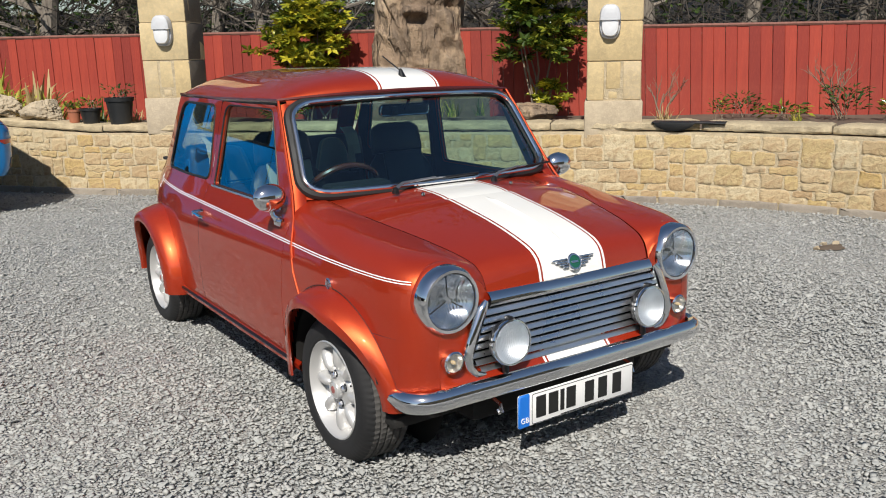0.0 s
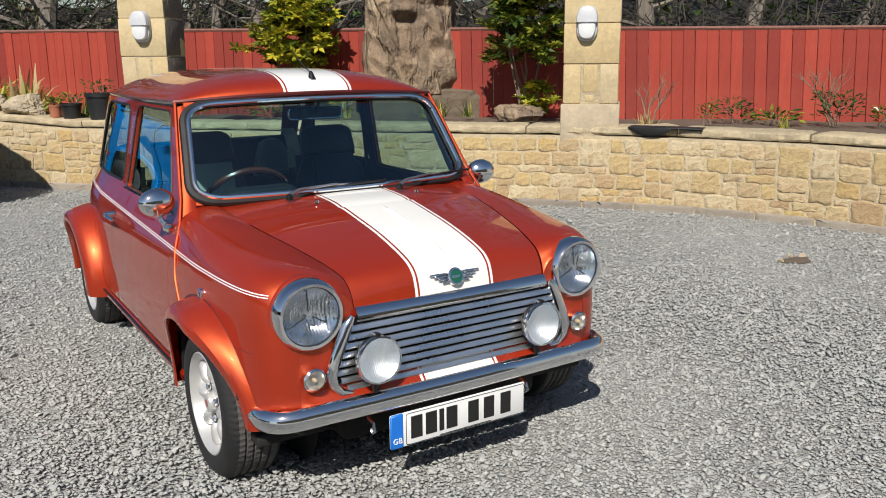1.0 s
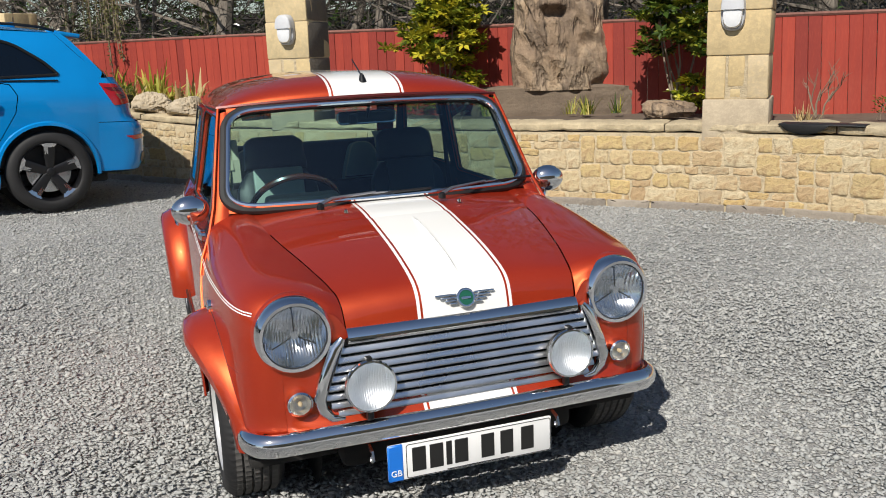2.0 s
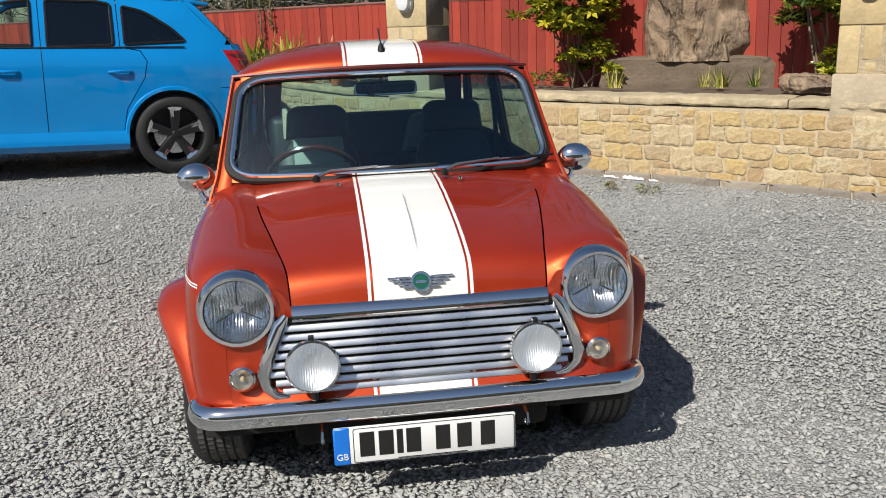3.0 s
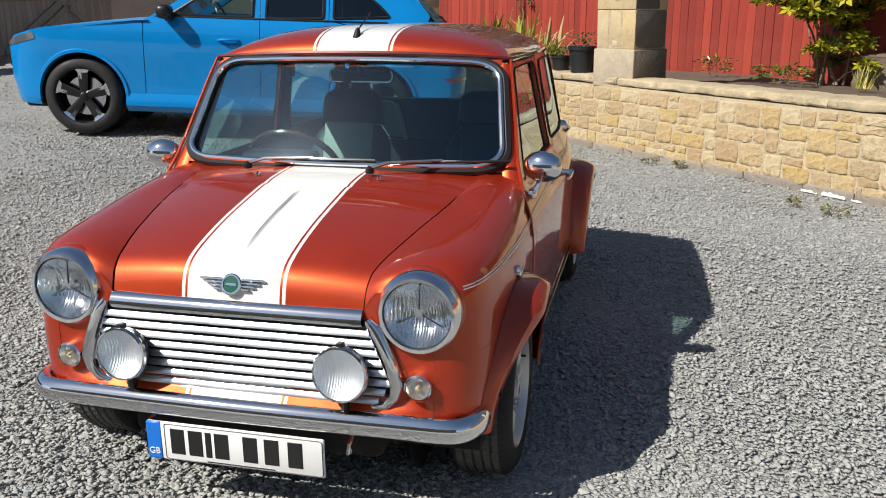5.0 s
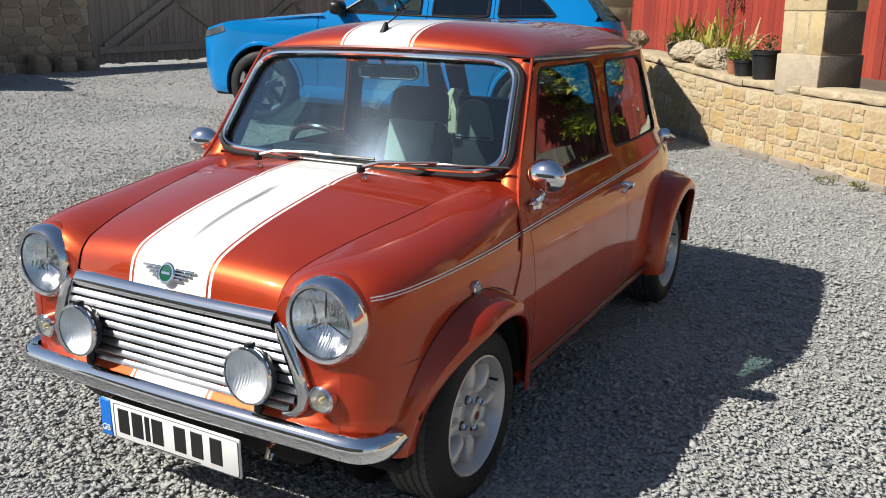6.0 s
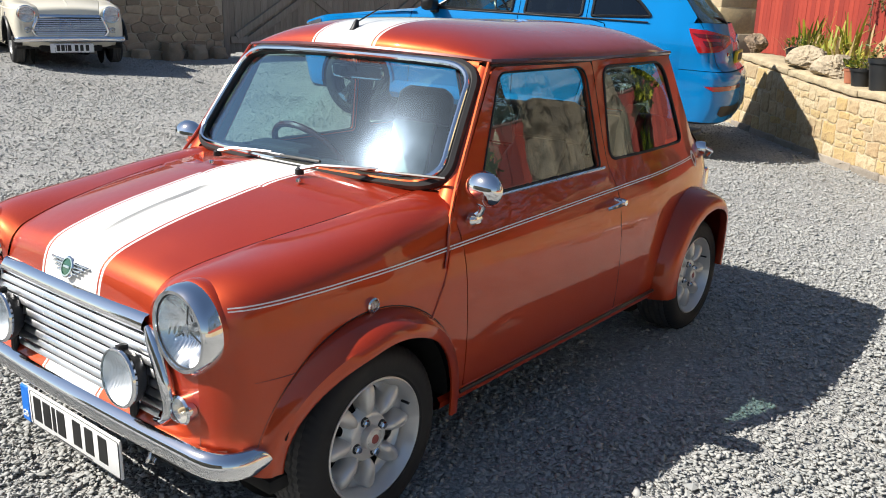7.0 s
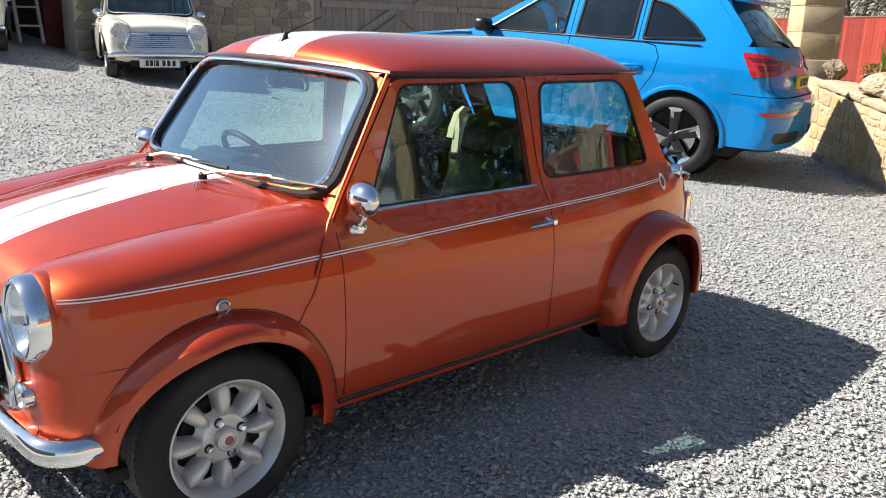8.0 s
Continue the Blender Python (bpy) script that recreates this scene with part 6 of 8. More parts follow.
def red_wood():
    m = Mat("red_stained_boards")
    rnd = m.node("ObjectInfo").outputs["Random"]
    at = m.coords((14.0, 14.0, 1.1))
    g = m.noise(3.0, 6, 0.65, at)
    fine = m.noise(14.0, 4, 0.6, at)
    fade = m.noise(1.3, 4, 0.6)
    col = m.ramp(rnd, (0.0, (0.20, 0.020, 0.012)), (0.5, (0.29, 0.031, 0.016)), (1.0, (0.37, 0.046, 0.023)))
    col = m.mix(m.ramp(g, (0.35, (0, 0, 0)), (0.75, (0.5,) * 3)), col, (0.17, 0.018, 0.014, 1))
    col = m.mix(m.ramp(fine, (0.5, (0, 0, 0)), (0.8, (0.35,) * 3)), col, (0.48, 0.10, 0.055, 1))
    col = m.mix(m.ramp(fade, (0.5, (0, 0, 0)), (0.8, (0.22,) * 3)), col, (0.40, 0.12, 0.075, 1))
    m.colour(col).put(Roughness=0.75)
    m.bump(g, 0.35, 0.004)
    return m.m


def grey_wood(name, a, b):
    m = Mat(name)
    at = m.coords((9.0, 9.0, 0.9))
    rnd = m.node("ObjectInfo").outputs["Random"]
    g = m.noise(3.0, 6, 0.65, at)
    col = m.mix(m.ramp(g, (0.3, (0, 0, 0)), (0.75, (1, 1, 1))), a, b)
    col = m.mix(m.math("MULTIPLY", rnd, 0.4), col, tuple(c * 0.5 for c in a[:3]) + (1,))
    m.colour(col).put(Roughness=0.85)
    m.bump(g, 0.5, 0.005)
    return m.m


REDWOOD = red_wood()
GREYWOOD = grey_wood("weathered_grey_boards", (0.27, 0.235, 0.19, 1), (0.42, 0.375, 0.31, 1))
CAPWOOD = grey_wood("weathered_red_capping", (0.15, 0.062, 0.048, 1), (0.25, 0.115, 0.085, 1))
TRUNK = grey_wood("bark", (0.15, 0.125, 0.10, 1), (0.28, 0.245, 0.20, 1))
fence = thing("fence", "red-stained close-boarded garden fence with a capping rail", "fence", kind="structure")


def fence_top(s):
    x = float(rail.x(s))
    return 1.665 - 0.013 * max(0, x - 0.5)


def lay_fence():
    rnd = random.Random(7)
    shapes = []
    for k in range(5):
        b = block(-0.0645, 0.0645, -0.010, 0.010, -0.62, 0.62, 0.004, 1)
        shapes.append(make("board", ([(x + 0.002 * math.sin(z * 3 + k), y, z) for x, y, z in b[0]], b[1]), REDWOOD, 30))
    s = 0.1
    while s < rail.length - 0.1:
        p, a = rail.at(s, rnd.uniform(-0.004, 0.004))
        lean = -0.042 * min(1.0, max(0.0, (p.x - 3.5) / 3.0))
        ob = new("board", shapes[rnd.randrange(5)])
        ob.parent = fence
        ob.matrix_basis = Matrix.Translation((p.x, p.y, fence_top(s) - 0.63 + rnd.uniform(-0.004, 0.004))) @ Matrix.Rotation(a, 4, "Z") @ Matrix.Rotation(lean + rnd.uniform(-0.004, 0.004), 4, "Y")
        s += 0.1325
    for lo, w in ((0.0, 0.03), (-0.25, 0.03), (-0.95, 0.03)):
        for a in np.arange(0.0, rail.length - 0.5, 1.8):
            pts = [rail.at(min(a + q, rail.length), 0.0 if lo == 0 else -0.05)[0] + Vector((0, 0, fence_top(a + q) + lo + (0.004 if lo == 0 else 0))) for q in (0, 0.9, 1.8)]
            part("capping_rail" if lo == 0 else "rail", tube(pts, 0.024 if lo == 0 else 0.04, 6, flat=1.0), CAPWOOD if lo == 0 else REDWOOD, fence)


def stone_pillar(x, y, turn, z0, z1, rnd, tall, dark_side=False):
    """A square gate pier of dressed sandstone blocks."""
    p = thing("pillar", "square pillar of dressed yellow sandstone blocks with a wall lamp", "pillar", "stone pillars", "structure")
    p.matrix_basis = Matrix.Translation((x, y, 0)) @ Matrix.Rotation(turn, 4, "Z")
    part("core", block(-0.229, 0.229, -0.229, 0.229, z0 + 0.01, z1, 0.01), MORTAR, p)
    z = z0
    k = 0
    while z < z1 - 0.05:
        h = tall
        d = 0.238 + (0.014 if k == 0 else 0) + rnd.uniform(-0.003, 0.003)
        cuts = [(-d, -0.085, 0, z, z + h), (0.075, d, 0, z, z + h), (-0.070, 0.060, -0.003, z + 0.095, z + h - 0.006), (-0.045, 0.035, -0.003, z + 0.012, z + 0.080)] if k == 1 else [(-d, d, 0, z, z + h)]
        stone = PIER_BASE if k == 0 else SAND_PIER
        for sy in (-1, 1):
            for a, b, o, lo, hi in cuts:
                ys = sorted((sy * 0.10, sy * (d + o)))
                bl = block(a + 0.003, b - 0.003, ys[0], ys[1], lo + 0.003, hi - 0.003, 0.009, 2)
                part("block", rough(bl, 0.007, 9, rnd), stone, p)
        for sx in (-1, 1):
            xs = sorted((sx * 0.10, sx * (d - 0.001)))
            bl = block(xs[0], xs[1], -d + 0.006, d - 0.006, z + 0.004, z + h - 0.004, 0.012, 2)
            # blocks on the local +x side can take a darker stone
            part("block", rough(bl, 0.008, 9, rnd), PIER_DARK if dark_side and sx > 0 else stone, p)
        z += h
        k += 1
    return p


def rough(shape, amount, scale, rnd):
    o = rnd.uniform(0, 50)
    return [(x + amount * noise.noise((x * scale + o, y * scale, z * scale)), y + amount * noise.noise((x * scale, y * scale + o, z * scale)), z) for x, y, z in shape[0]], shape[1]


SAND_PIER = stone_mat("pillar_sandstone", (0.52, 0.39, 0.20), (0.54, 0.43, 0.25), (0.51, 0.41, 0.27), scale=5, bump=0.45)
PIER_BASE = stone_mat("pillar_base_sandstone", (0.44, 0.36, 0.25), (0.46, 0.38, 0.27), (0.42, 0.35, 0.26), scale=5, bump=0.5)
# darker stone for the +x side of the first pillar
PIER_DARK = stone_mat("darker_sandstone", (0.17, 0.145, 0.115), (0.24, 0.205, 0.16), (0.12, 0.105, 0.09), scale=8, bump=1.6)
pr = random.Random(3)
PIER_A = (0.655 + 0.16, 6.19 + 0.17)
PIER_B = (3.655 + 0.17, 3.06 + 0.165)
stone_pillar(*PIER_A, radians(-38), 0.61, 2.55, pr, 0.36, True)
stone_pillar(*PIER_B, radians(-44), 0.56, 2.55, pr, 0.34)
stone_pillar(-2.21, 9.56, radians(-44), 0.75, 1.98, pr, 0.31)


def bulkhead_lamp(x, y, z, turn):
    l = thing("wall_lamp", "oval white bulkhead lamp with a grey half hood", "lamp", "pillar lamps")
    l.matrix_basis = Matrix.Translation((x, y, z)) @ Matrix.Rotation(turn, 4, "Z")
    def oval(w, h, d0, d1, n=40, round_=0.7):
        rows = []
        for k, (q, d) in enumerate(((1.0, d0), (1.0, d1 * 0.55 + d0 * 0.45), (0.93, d1 * 0.85 + d0 * 0.15), (0.75, d1 * 0.97), (0.4, d1), (0.02, d1))):
            rows.append([(w * q * math.copysign(abs(math.cos(a)) ** round_, math.cos(a)), -d, h * q * math.copysign(abs(math.sin(a)) ** round_, math.sin(a))) for a in np.linspace(0, 2 * math.pi, n, endpoint=False)])
        return grid(rows, False, True)
    part("base_rim", oval(0.092, 0.148, 0.0, 0.045), plain("pale_grey_casting", (0.42, 0.43, 0.45), 0.5), l, "grey rim")
    part("diffuser", oval(0.074, 0.128, 0.03, 0.085), plain("white_diffuser", (0.66, 0.67, 0.68), 0.4, coat=0.4), l, "white diffuser")
    v, f = oval(0.090, 0.146, 0.02, 0.098)
    v = [(x, y, max(z, 0.012)) for x, y, z in v]
    part("hood", (v, f), plain("grey_hood", (0.50, 0.51, 0.53), 0.45), l, "grey hood over the upper half")


bulkhead_lamp(PIER_A[0] - 0.145, PIER_A[1] - 0.198, 1.612, radians(-38))
bulkhead_lamp(PIER_B[0] - 0.195, PIER_B[1] - 0.14, 1.575, radians(-44))

# ---- carved boulder on its plinth ----
def rock_mat():
    """Weathered brown rock with tan broken faces and dark streaks."""
    m = Mat("brown_grey_rock")
    at = m.coords()
    slant = m.coords((2.6, 2.6, 0.9))
    big, mid, fine, streak = m.noise(1.3, 5, 0.6, at), m.noise(5.0, 8, 0.66, at), m.noise(30.0, 6, 0.7, at), m.noise(2.2, 6, 0.62, slant)
    col = m.ramp(big, (0.34, (0.20, 0.14, 0.095)), (0.47, (0.33, 0.235, 0.15)), (0.58, (0.40, 0.30, 0.20)), (0.75, (0.21, 0.165, 0.125)))
    col = m.mix(m.ramp(streak, (0.44, (0, 0, 0)), (0.62, (0.85,) * 3)), col, (0.16, 0.115, 0.08, 1))
    col = m.mix(m.ramp(mid, (0.50, (0, 0, 0)), (0.75, (0.5,) * 3)), col, (0.12, 0.095, 0.075, 1))
    col = m.mix(m.ramp(fine, (0.55, (0, 0, 0)), (0.75, (0.4,) * 3)), col, (0.48, 0.38, 0.27, 1))
    ridge = m.math("ABSOLUTE", m.math("SUBTRACT", m.noise(1.1, 4, 0.55, slant), 0.5))
    col = m.mix(m.ramp(ridge, (0.0, (0.6,) * 3), (0.03, (0, 0, 0))), col, (0.09, 0.065, 0.045, 1))
    m.colour(col).put(Roughness=0.92)
    m.bump(m.math("ADD", m.math("ADD", mid, m.ramp(ridge, (0.0, (0, 0, 0)), (0.06, (0.6,) * 3))), m.math("ADD", m.math("MULTIPLY", fine, 0.35), streak)), 1.0, 0.05)
    return m.m


ROCK = rock_mat()
ROCK_DARK = stone_mat("dark_weathered_stone", (0.15, 0.11, 0.075), (0.16, 0.12, 0.085), (0.10, 0.08, 0.06), scale=5, bump=1.3)
ROCK_PALE = stone_mat("pale_boulder", (0.42, 0.34, 0.23), (0.46, 0.38, 0.27), (0.38, 0.30, 0.20), scale=7, bump=1.6)


def lump(w, d, h, seed, amount=0.18, n=40, m=22, square=0.6, facet=1.4, taper=0.16, top=0.86):
    """An uneven standing stone; its foot at z = 0."""
    rows = []
    for i in range(m + 1):
        t = i / m
        row = []
        for j in range(n):
            a = 2 * math.pi * j / n
            c, s = math.copysign(abs(math.cos(a)) ** square, math.cos(a)), math.copysign(abs(math.sin(a)) ** square, math.sin(a))
            q = (1 - taper * t - 0.75 * max(0, t - top) / (1 - top)) if t < 1 else 0.02
            p = Vector((c * w / 2 * q, s * d / 2 * q, h * min(1, t / (top + 0.04))))
            o = Vector((seed * 3.1, seed * 1.7, seed))
            k = noise.noise(p * facet + o) * 0.9 + 0.5 * noise.noise(p * facet * 2.7 + o) + 0.3 * abs(noise.noise(p * facet * 6 + o))
            p += Vector((c, s, 0.25)) * amount * k * (0.4 if t < 0.04 else 1)
            row.append(p)
        rows.append(row)
    v, f = grid(rows, False, True)
    return v, f + [tuple(range(n - 1, -1, -1)), tuple(range(m * n, (m + 1) * n))]


plinth_turn = math.atan2(-0.82, 1.74)
PL = Matrix.Translation((3.97, 6.87, 0.46)) @ Matrix.Rotation(plinth_turn, 4, "Z")
plinth = whole("stone_plinth", lump(1.94, 0.58, 0.44, 7.7, 0.028, 150, 30, 0.10, 4.5, 0.02, 0.88), ROCK_DARK, "long dark weathered stone plinth under the boulder", "plinth", smooth=40)
plinth.matrix_basis = PL


def boulder_shape():
    """A tall slab of rock with slanting folds, a tan shoulder and a hollow near its foot."""
    rows, n, m = [], 170, 120
    for i in range(m + 1):
        t = i / m
        row = []
        for j in range(n):
            a = 2 * math.pi * j / n
            c, s = math.copysign(abs(math.cos(a)) ** 0.6, math.cos(a)), math.copysign(abs(math.sin(a)) ** 0.6, math.sin(a))
            q = (1 - 0.10 * t - 0.8 * max(0, t - 0.9) / 0.1) if t < 1 else 0.02
            p = Vector((c * 0.545 * q, s * 0.30 * q, 1.5 * min(1, t * 1.02)))
            w = Vector((p.x + 0.35 * p.z, p.y, p.z * 0.55))
            k = 0.55 * noise.noise(w * 1.5 + Vector((3, 1, 7))) + 0.50 * (1 - 2 * abs(noise.noise(w * 2.1 + Vector((1, 8, 2))))) + 0.24 * (1 - 2 * abs(noise.noise(w * 5))) + 0.10 * noise.noise(w * 14) + 0.06 * noise.noise(w * 27)
            for cx, cz, deep, rx, rz in ((0.43, 0.06, 0.9, 0.07, 0.07), (0.28, 0.55, 0.5, 0.10, 0.08), (0.30, 1.05, 0.5, 0.16, 0.06)):
                if s < 0:
                    k -= deep * math.exp(-((p.x - cx) / rx) ** 2 - ((p.z - cz) / rz) ** 2)
            if s < 0:
                k += 0.9 * math.exp(-((p.x + 0.10) / 0.13) ** 4 - ((p.z - 0.99) / 0.05) ** 4) - 0.6 * math.exp(-((p.x + 0.08) / 0.12) ** 2 - ((p.z - 0.87) / 0.05) ** 2)
                k -= 0.5 * math.exp(-((p.x + 0.30 - (0.75 - p.z) * 0.42) / 0.025) ** 2)
            row.append(p + Vector((c * 0.75, s, 0.1)) * 0.14 * k)
        rows.append(row)
    v, f = grid(rows, False, True)
    return v, f + [tuple(range(n - 1, -1, -1)), tuple(range(m * n, (m + 1) * n))]


boulder = whole("standing_boulder", boulder_shape(), ROCK, "tall brown-grey standing boulder on a stone plinth", "boulder", smooth=60)
boulder.matrix_basis = PL @ Matrix.Translation((0.12, 0.02, 0.385))


# ---- planting ----
def rock(w, d, h, seed):
    """An angular broken rock lying down; its foot at z = 0."""
    rows = []
    for i in range(31):
        b = math.pi * i / 30
        row = []
        for j in range(60):
            a = 2 * math.pi * j / 60
            u = Vector((math.sin(b) * math.cos(a), math.sin(b) * math.sin(a), math.cos(b)))
            # cut by a few tilted planes for broken faces
            r = 1.0
            for k in range(11):
                nrm = Vector((math.sin(k * 2.4 + seed), math.cos(k * 2.4 + seed * 1.7), math.sin(k * 1.3 + seed * 2.1) * 0.9)).normalized()
                c = u.dot(nrm)
                if c > 0.2:
                    r = min(r, (0.66 + 0.16 * math.sin(k * 5.1 + seed * 3)) / c)
            p = u * r + u * (0.08 * noise.noise(u * 3 + Vector((seed, 0, 0))) - 0.16 * max(0.0, 0.10 - abs(noise.noise(u * 2.6 + Vector((seed, 9, 0))))) / 0.10 * 0.5 + 0.07 * noise.noise(u * 9 + Vector((seed, 4, 0))))
            row.append((p.x * w * 0.66, p.y * d * 0.66, h * 0.42 + p.z * h * 0.72))
        rows.append(row)
    v, f = grid(rows, False, True)
    return [(x, y, max(0.0, z)) for x, y, z in v], f


def leaf_mat(name, a, b, c, gloss=0.27):
    m = Mat(name)
    rnd = m.node("NewGeometry").outputs["Random Per Island"]
    col = m.ramp(rnd, (0.0, a), (0.5, b), (1.0, c))
    n = m.noise(30.0, 3)
    col = m.mix(m.math("MULTIPLY", n, 0.35), col, tuple(x * 0.6 for x in a[:3]) + (1,))
    m.colour(col).put(Roughness=gloss)
    m.put(Transmission_Weight=0.0, Subsurface_Weight=0.0)
    out = m.t.nodes["Material Output"]
    tr = m.node("BsdfTranslucent")
    mx = m.node("MixShader")
    mx.inputs[0].default_value = 0.25
    m.link(col, tr.inputs[0])
    m.link(m.b.outputs[0], mx.inputs[1])
    m.link(tr.outputs[0], mx.inputs[2])
    m.link(mx.outputs[0], out.inputs[0])
    return m.m


LEAF_GOLD = leaf_mat("yellow_green_leaves", (0.05, 0.085, 0.010), (0.27, 0.29, 0.022), (0.72, 0.60, 0.045))
LEAF_GREEN = leaf_mat("green_leaves", (0.030, 0.062, 0.012), (0.11, 0.16, 0.022), (0.40, 0.38, 0.040))
LEAF_DARK = leaf_mat("dark_green_leaves", (0.025, 0.06, 0.015), (0.05, 0.09, 0.02), (0.09, 0.13, 0.03))
BLADE = leaf_mat("strap_leaves", (0.17, 0.24, 0.03), (0.46, 0.44, 0.06), (0.60, 0.46, 0.10), 0.5)
STRAW = leaf_mat("dry_straw_leaves", (0.35, 0.25, 0.10), (0.42, 0.31, 0.14), (0.50, 0.38, 0.18), 0.7)
TWIG = plain("bare_twigs", (0.22, 0.17, 0.12), 0.85, wear=0.3)
# twigs behind the fence: the wood's shade is put into their dark colour
TWIG_SHADE = plain("shade_dark_twigs", (0.055, 0.045, 0.035), 0.9, wear=0.35)
TERRACOTTA = plain("terracotta", (0.36, 0.13, 0.07), 0.8, wear=0.2)
POT_BLACK = plain("black_plastic_pot", (0.016, 0.017, 0.018), 0.5, wear=0.2)


def palm_leaf(size, rnd, lobes=5):
    """A hand-shaped leaf of pointed lobes, in its own plane with its stalk at the origin."""
    v, f = [(0, 0, 0)], []
    for k in range(lobes):
        a = math.pi * (k - (lobes - 1) / 2) / (lobes - 1) * 1.45
        L = size * (1 - 0.28 * abs(k - (lobes - 1) / 2) / ((lobes - 1) / 2))
        d = Vector((math.sin(a), math.cos(a), 0))
        s = Vector((d.y, -d.x, 0))
        n = len(v)
        dr = -0.10 * L
        v += [tuple(d * L * 0.5 + s * L * 0.24 + Vector((0, 0, 0.02 * L))), tuple(d * L + Vector((0, 0, dr))), tuple(d * L * 0.5 - s * L * 0.24 + Vector((0, 0, 0.02 * L)))]
        f += [(0, n, n + 1), (0, n + 1, n + 2)]
    return v, f


def simple_leaf(size, rnd):
    return [(0, 0, 0), (size * 0.22, size * 0.45, 0.03 * size), (0, size, -0.1 * size), (-size * 0.22, size * 0.45, 0.03 * size)], [(0, 1, 2), (0, 2, 3)]


def scatter(leaf, places, rnd):
    """Many leaves in one mesh: (point, outward direction, size)."""
    V, F = [], []
    for p, d, s in places:
        v, f = leaf(s, rnd)
        up = Vector((rnd.uniform(-1, 1), rnd.uniform(-1, 1), 1.2)).normalized()
        y = (d + Vector((rnd.uniform(-0.5, 0.5), rnd.uniform(-0.5, 0.5), rnd.uniform(-0.5, 0.3)))).normalized()
        x = y.cross(up).normalized()
        z = x.cross(y)
        k = len(V)
        V += [tuple(p + x * a + y * b + z * c) for a, b, c in v]
        F += [tuple(i + k for i in q) for q in f]
    return V, F


def stems(base, tips, rnd, r=0.012):
    out = []
    for t in tips:
        b = Vector(base) + Vector((rnd.uniform(-0.08, 0.08), rnd.uniform(-0.08, 0.08), 0))
        m1 = b.lerp(t, 0.4) + Vector((rnd.uniform(-0.06, 0.06), rnd.uniform(-0.06, 0.06), 0.05))
        out.append(tube([b, m1, t], [r, r * 0.75, r * 0.4], 6))
    return joined(*out)


def fatsia(x, y, z0, z1, rad, low, seed, mat, label, count=60):
    """A shrub with rosettes of large hand-shaped leaves."""
    rnd = random.Random(seed)
    sh = thing("shrub", label, "shrub", "bed shrubs")
    sh.location = (x, y, z0)
    tips, places = [], []
    for k in range(count):
        a = rnd.uniform(0, 2 * math.pi)
        h = rnd.uniform(low, 1) ** 0.85
        r = rad * math.sqrt(rnd.random()) * (0.55 + 0.65 * math.sin(math.pi * min(1, 0.15 + 0.8 * h))) * rnd.uniform(0.8, 1.1)
        t = Vector((r * math.cos(a), r * math.sin(a), (z1 - z0) * h))
        tips.append(t)
        for q in range(rnd.randint(10, 15)):
            b = rnd.uniform(0, 2 * math.pi)
            d = Vector((math.cos(b), math.sin(b), rnd.uniform(-0.15, 0.7))).normalized()
            places.append((t + d * rnd.uniform(0.02, 0.10), d, rnd.uniform(0.06, 0.135)))
    for t in tips[: 6 if count > 30 else 3]:
        part("stem", stems((0, 0, 0), [t], rnd, 0.014), TWIG, sh, "bare pale stem")
    part("foliage", scatter(palm_leaf, places, rnd), mat, sh, smooth=0)
    return sh


fatsia(2.76, 7.32, 0.56, 1.98, 0.52, 0.42, 11, LEAF_GOLD, "large shrub of yellow-green hand-shaped leaves", 100)
fatsia(2.85, 7.15, 0.58, 1.25, 0.28, 0.2, 15, LEAF_GOLD, "low yellow-green shrub at the plinth's end", 18)
fatsia(4.70, 5.32, 0.56, 2.15, 0.46, 0.36, 12, LEAF_GREEN, "tall green shrub with bare pale stems", 95)
fatsia(4.78, 5.18, 0.58, 0.95, 0.17, 0.2, 16, LEAF_GOLD, "small yellow-green shoot under the tall shrub", 9)


def clump(x, y, z, seed, n, length, mat, label, name="plant", spread=0.12, category="plant", droop=0.5, group="", wide=0.035):
    """A tuft of arching strap leaves."""
    rnd = random.Random(seed)
    V, F = [], []
    for k in range(n):
        a = rnd.uniform(0, 2 * math.pi)
        L = length * rnd.uniform(0.5, 1.1)
        o = Vector((rnd.uniform(-1, 1) * spread * 0.5, rnd.uniform(-1, 1) * spread * 0.5, 0))
        d = Vector((math.cos(a), math.sin(a), 0))
        s = Vector((-d.y, d.x, 0)) * L * wide
        lean = rnd.uniform(0.15, 0.9)
        row = []
        for t in (0, 0.35, 0.7, 1.0):
            p = o + d * L * lean * t + Vector((0, 0, L * (t - droop * lean * t * t)))
            row.append([tuple(p - s * (1 - t * 0.9)), tuple(p + s * (1 - t * 0.9))])
        v, f = grid(row)
        k0 = len(V)
        V += v
        F += [tuple(i + k0 for i in q) for q in f]
    ob = whole(name, (V, F), mat, label, category, group, smooth=0)
    ob.location = (x, y, z)
    return ob


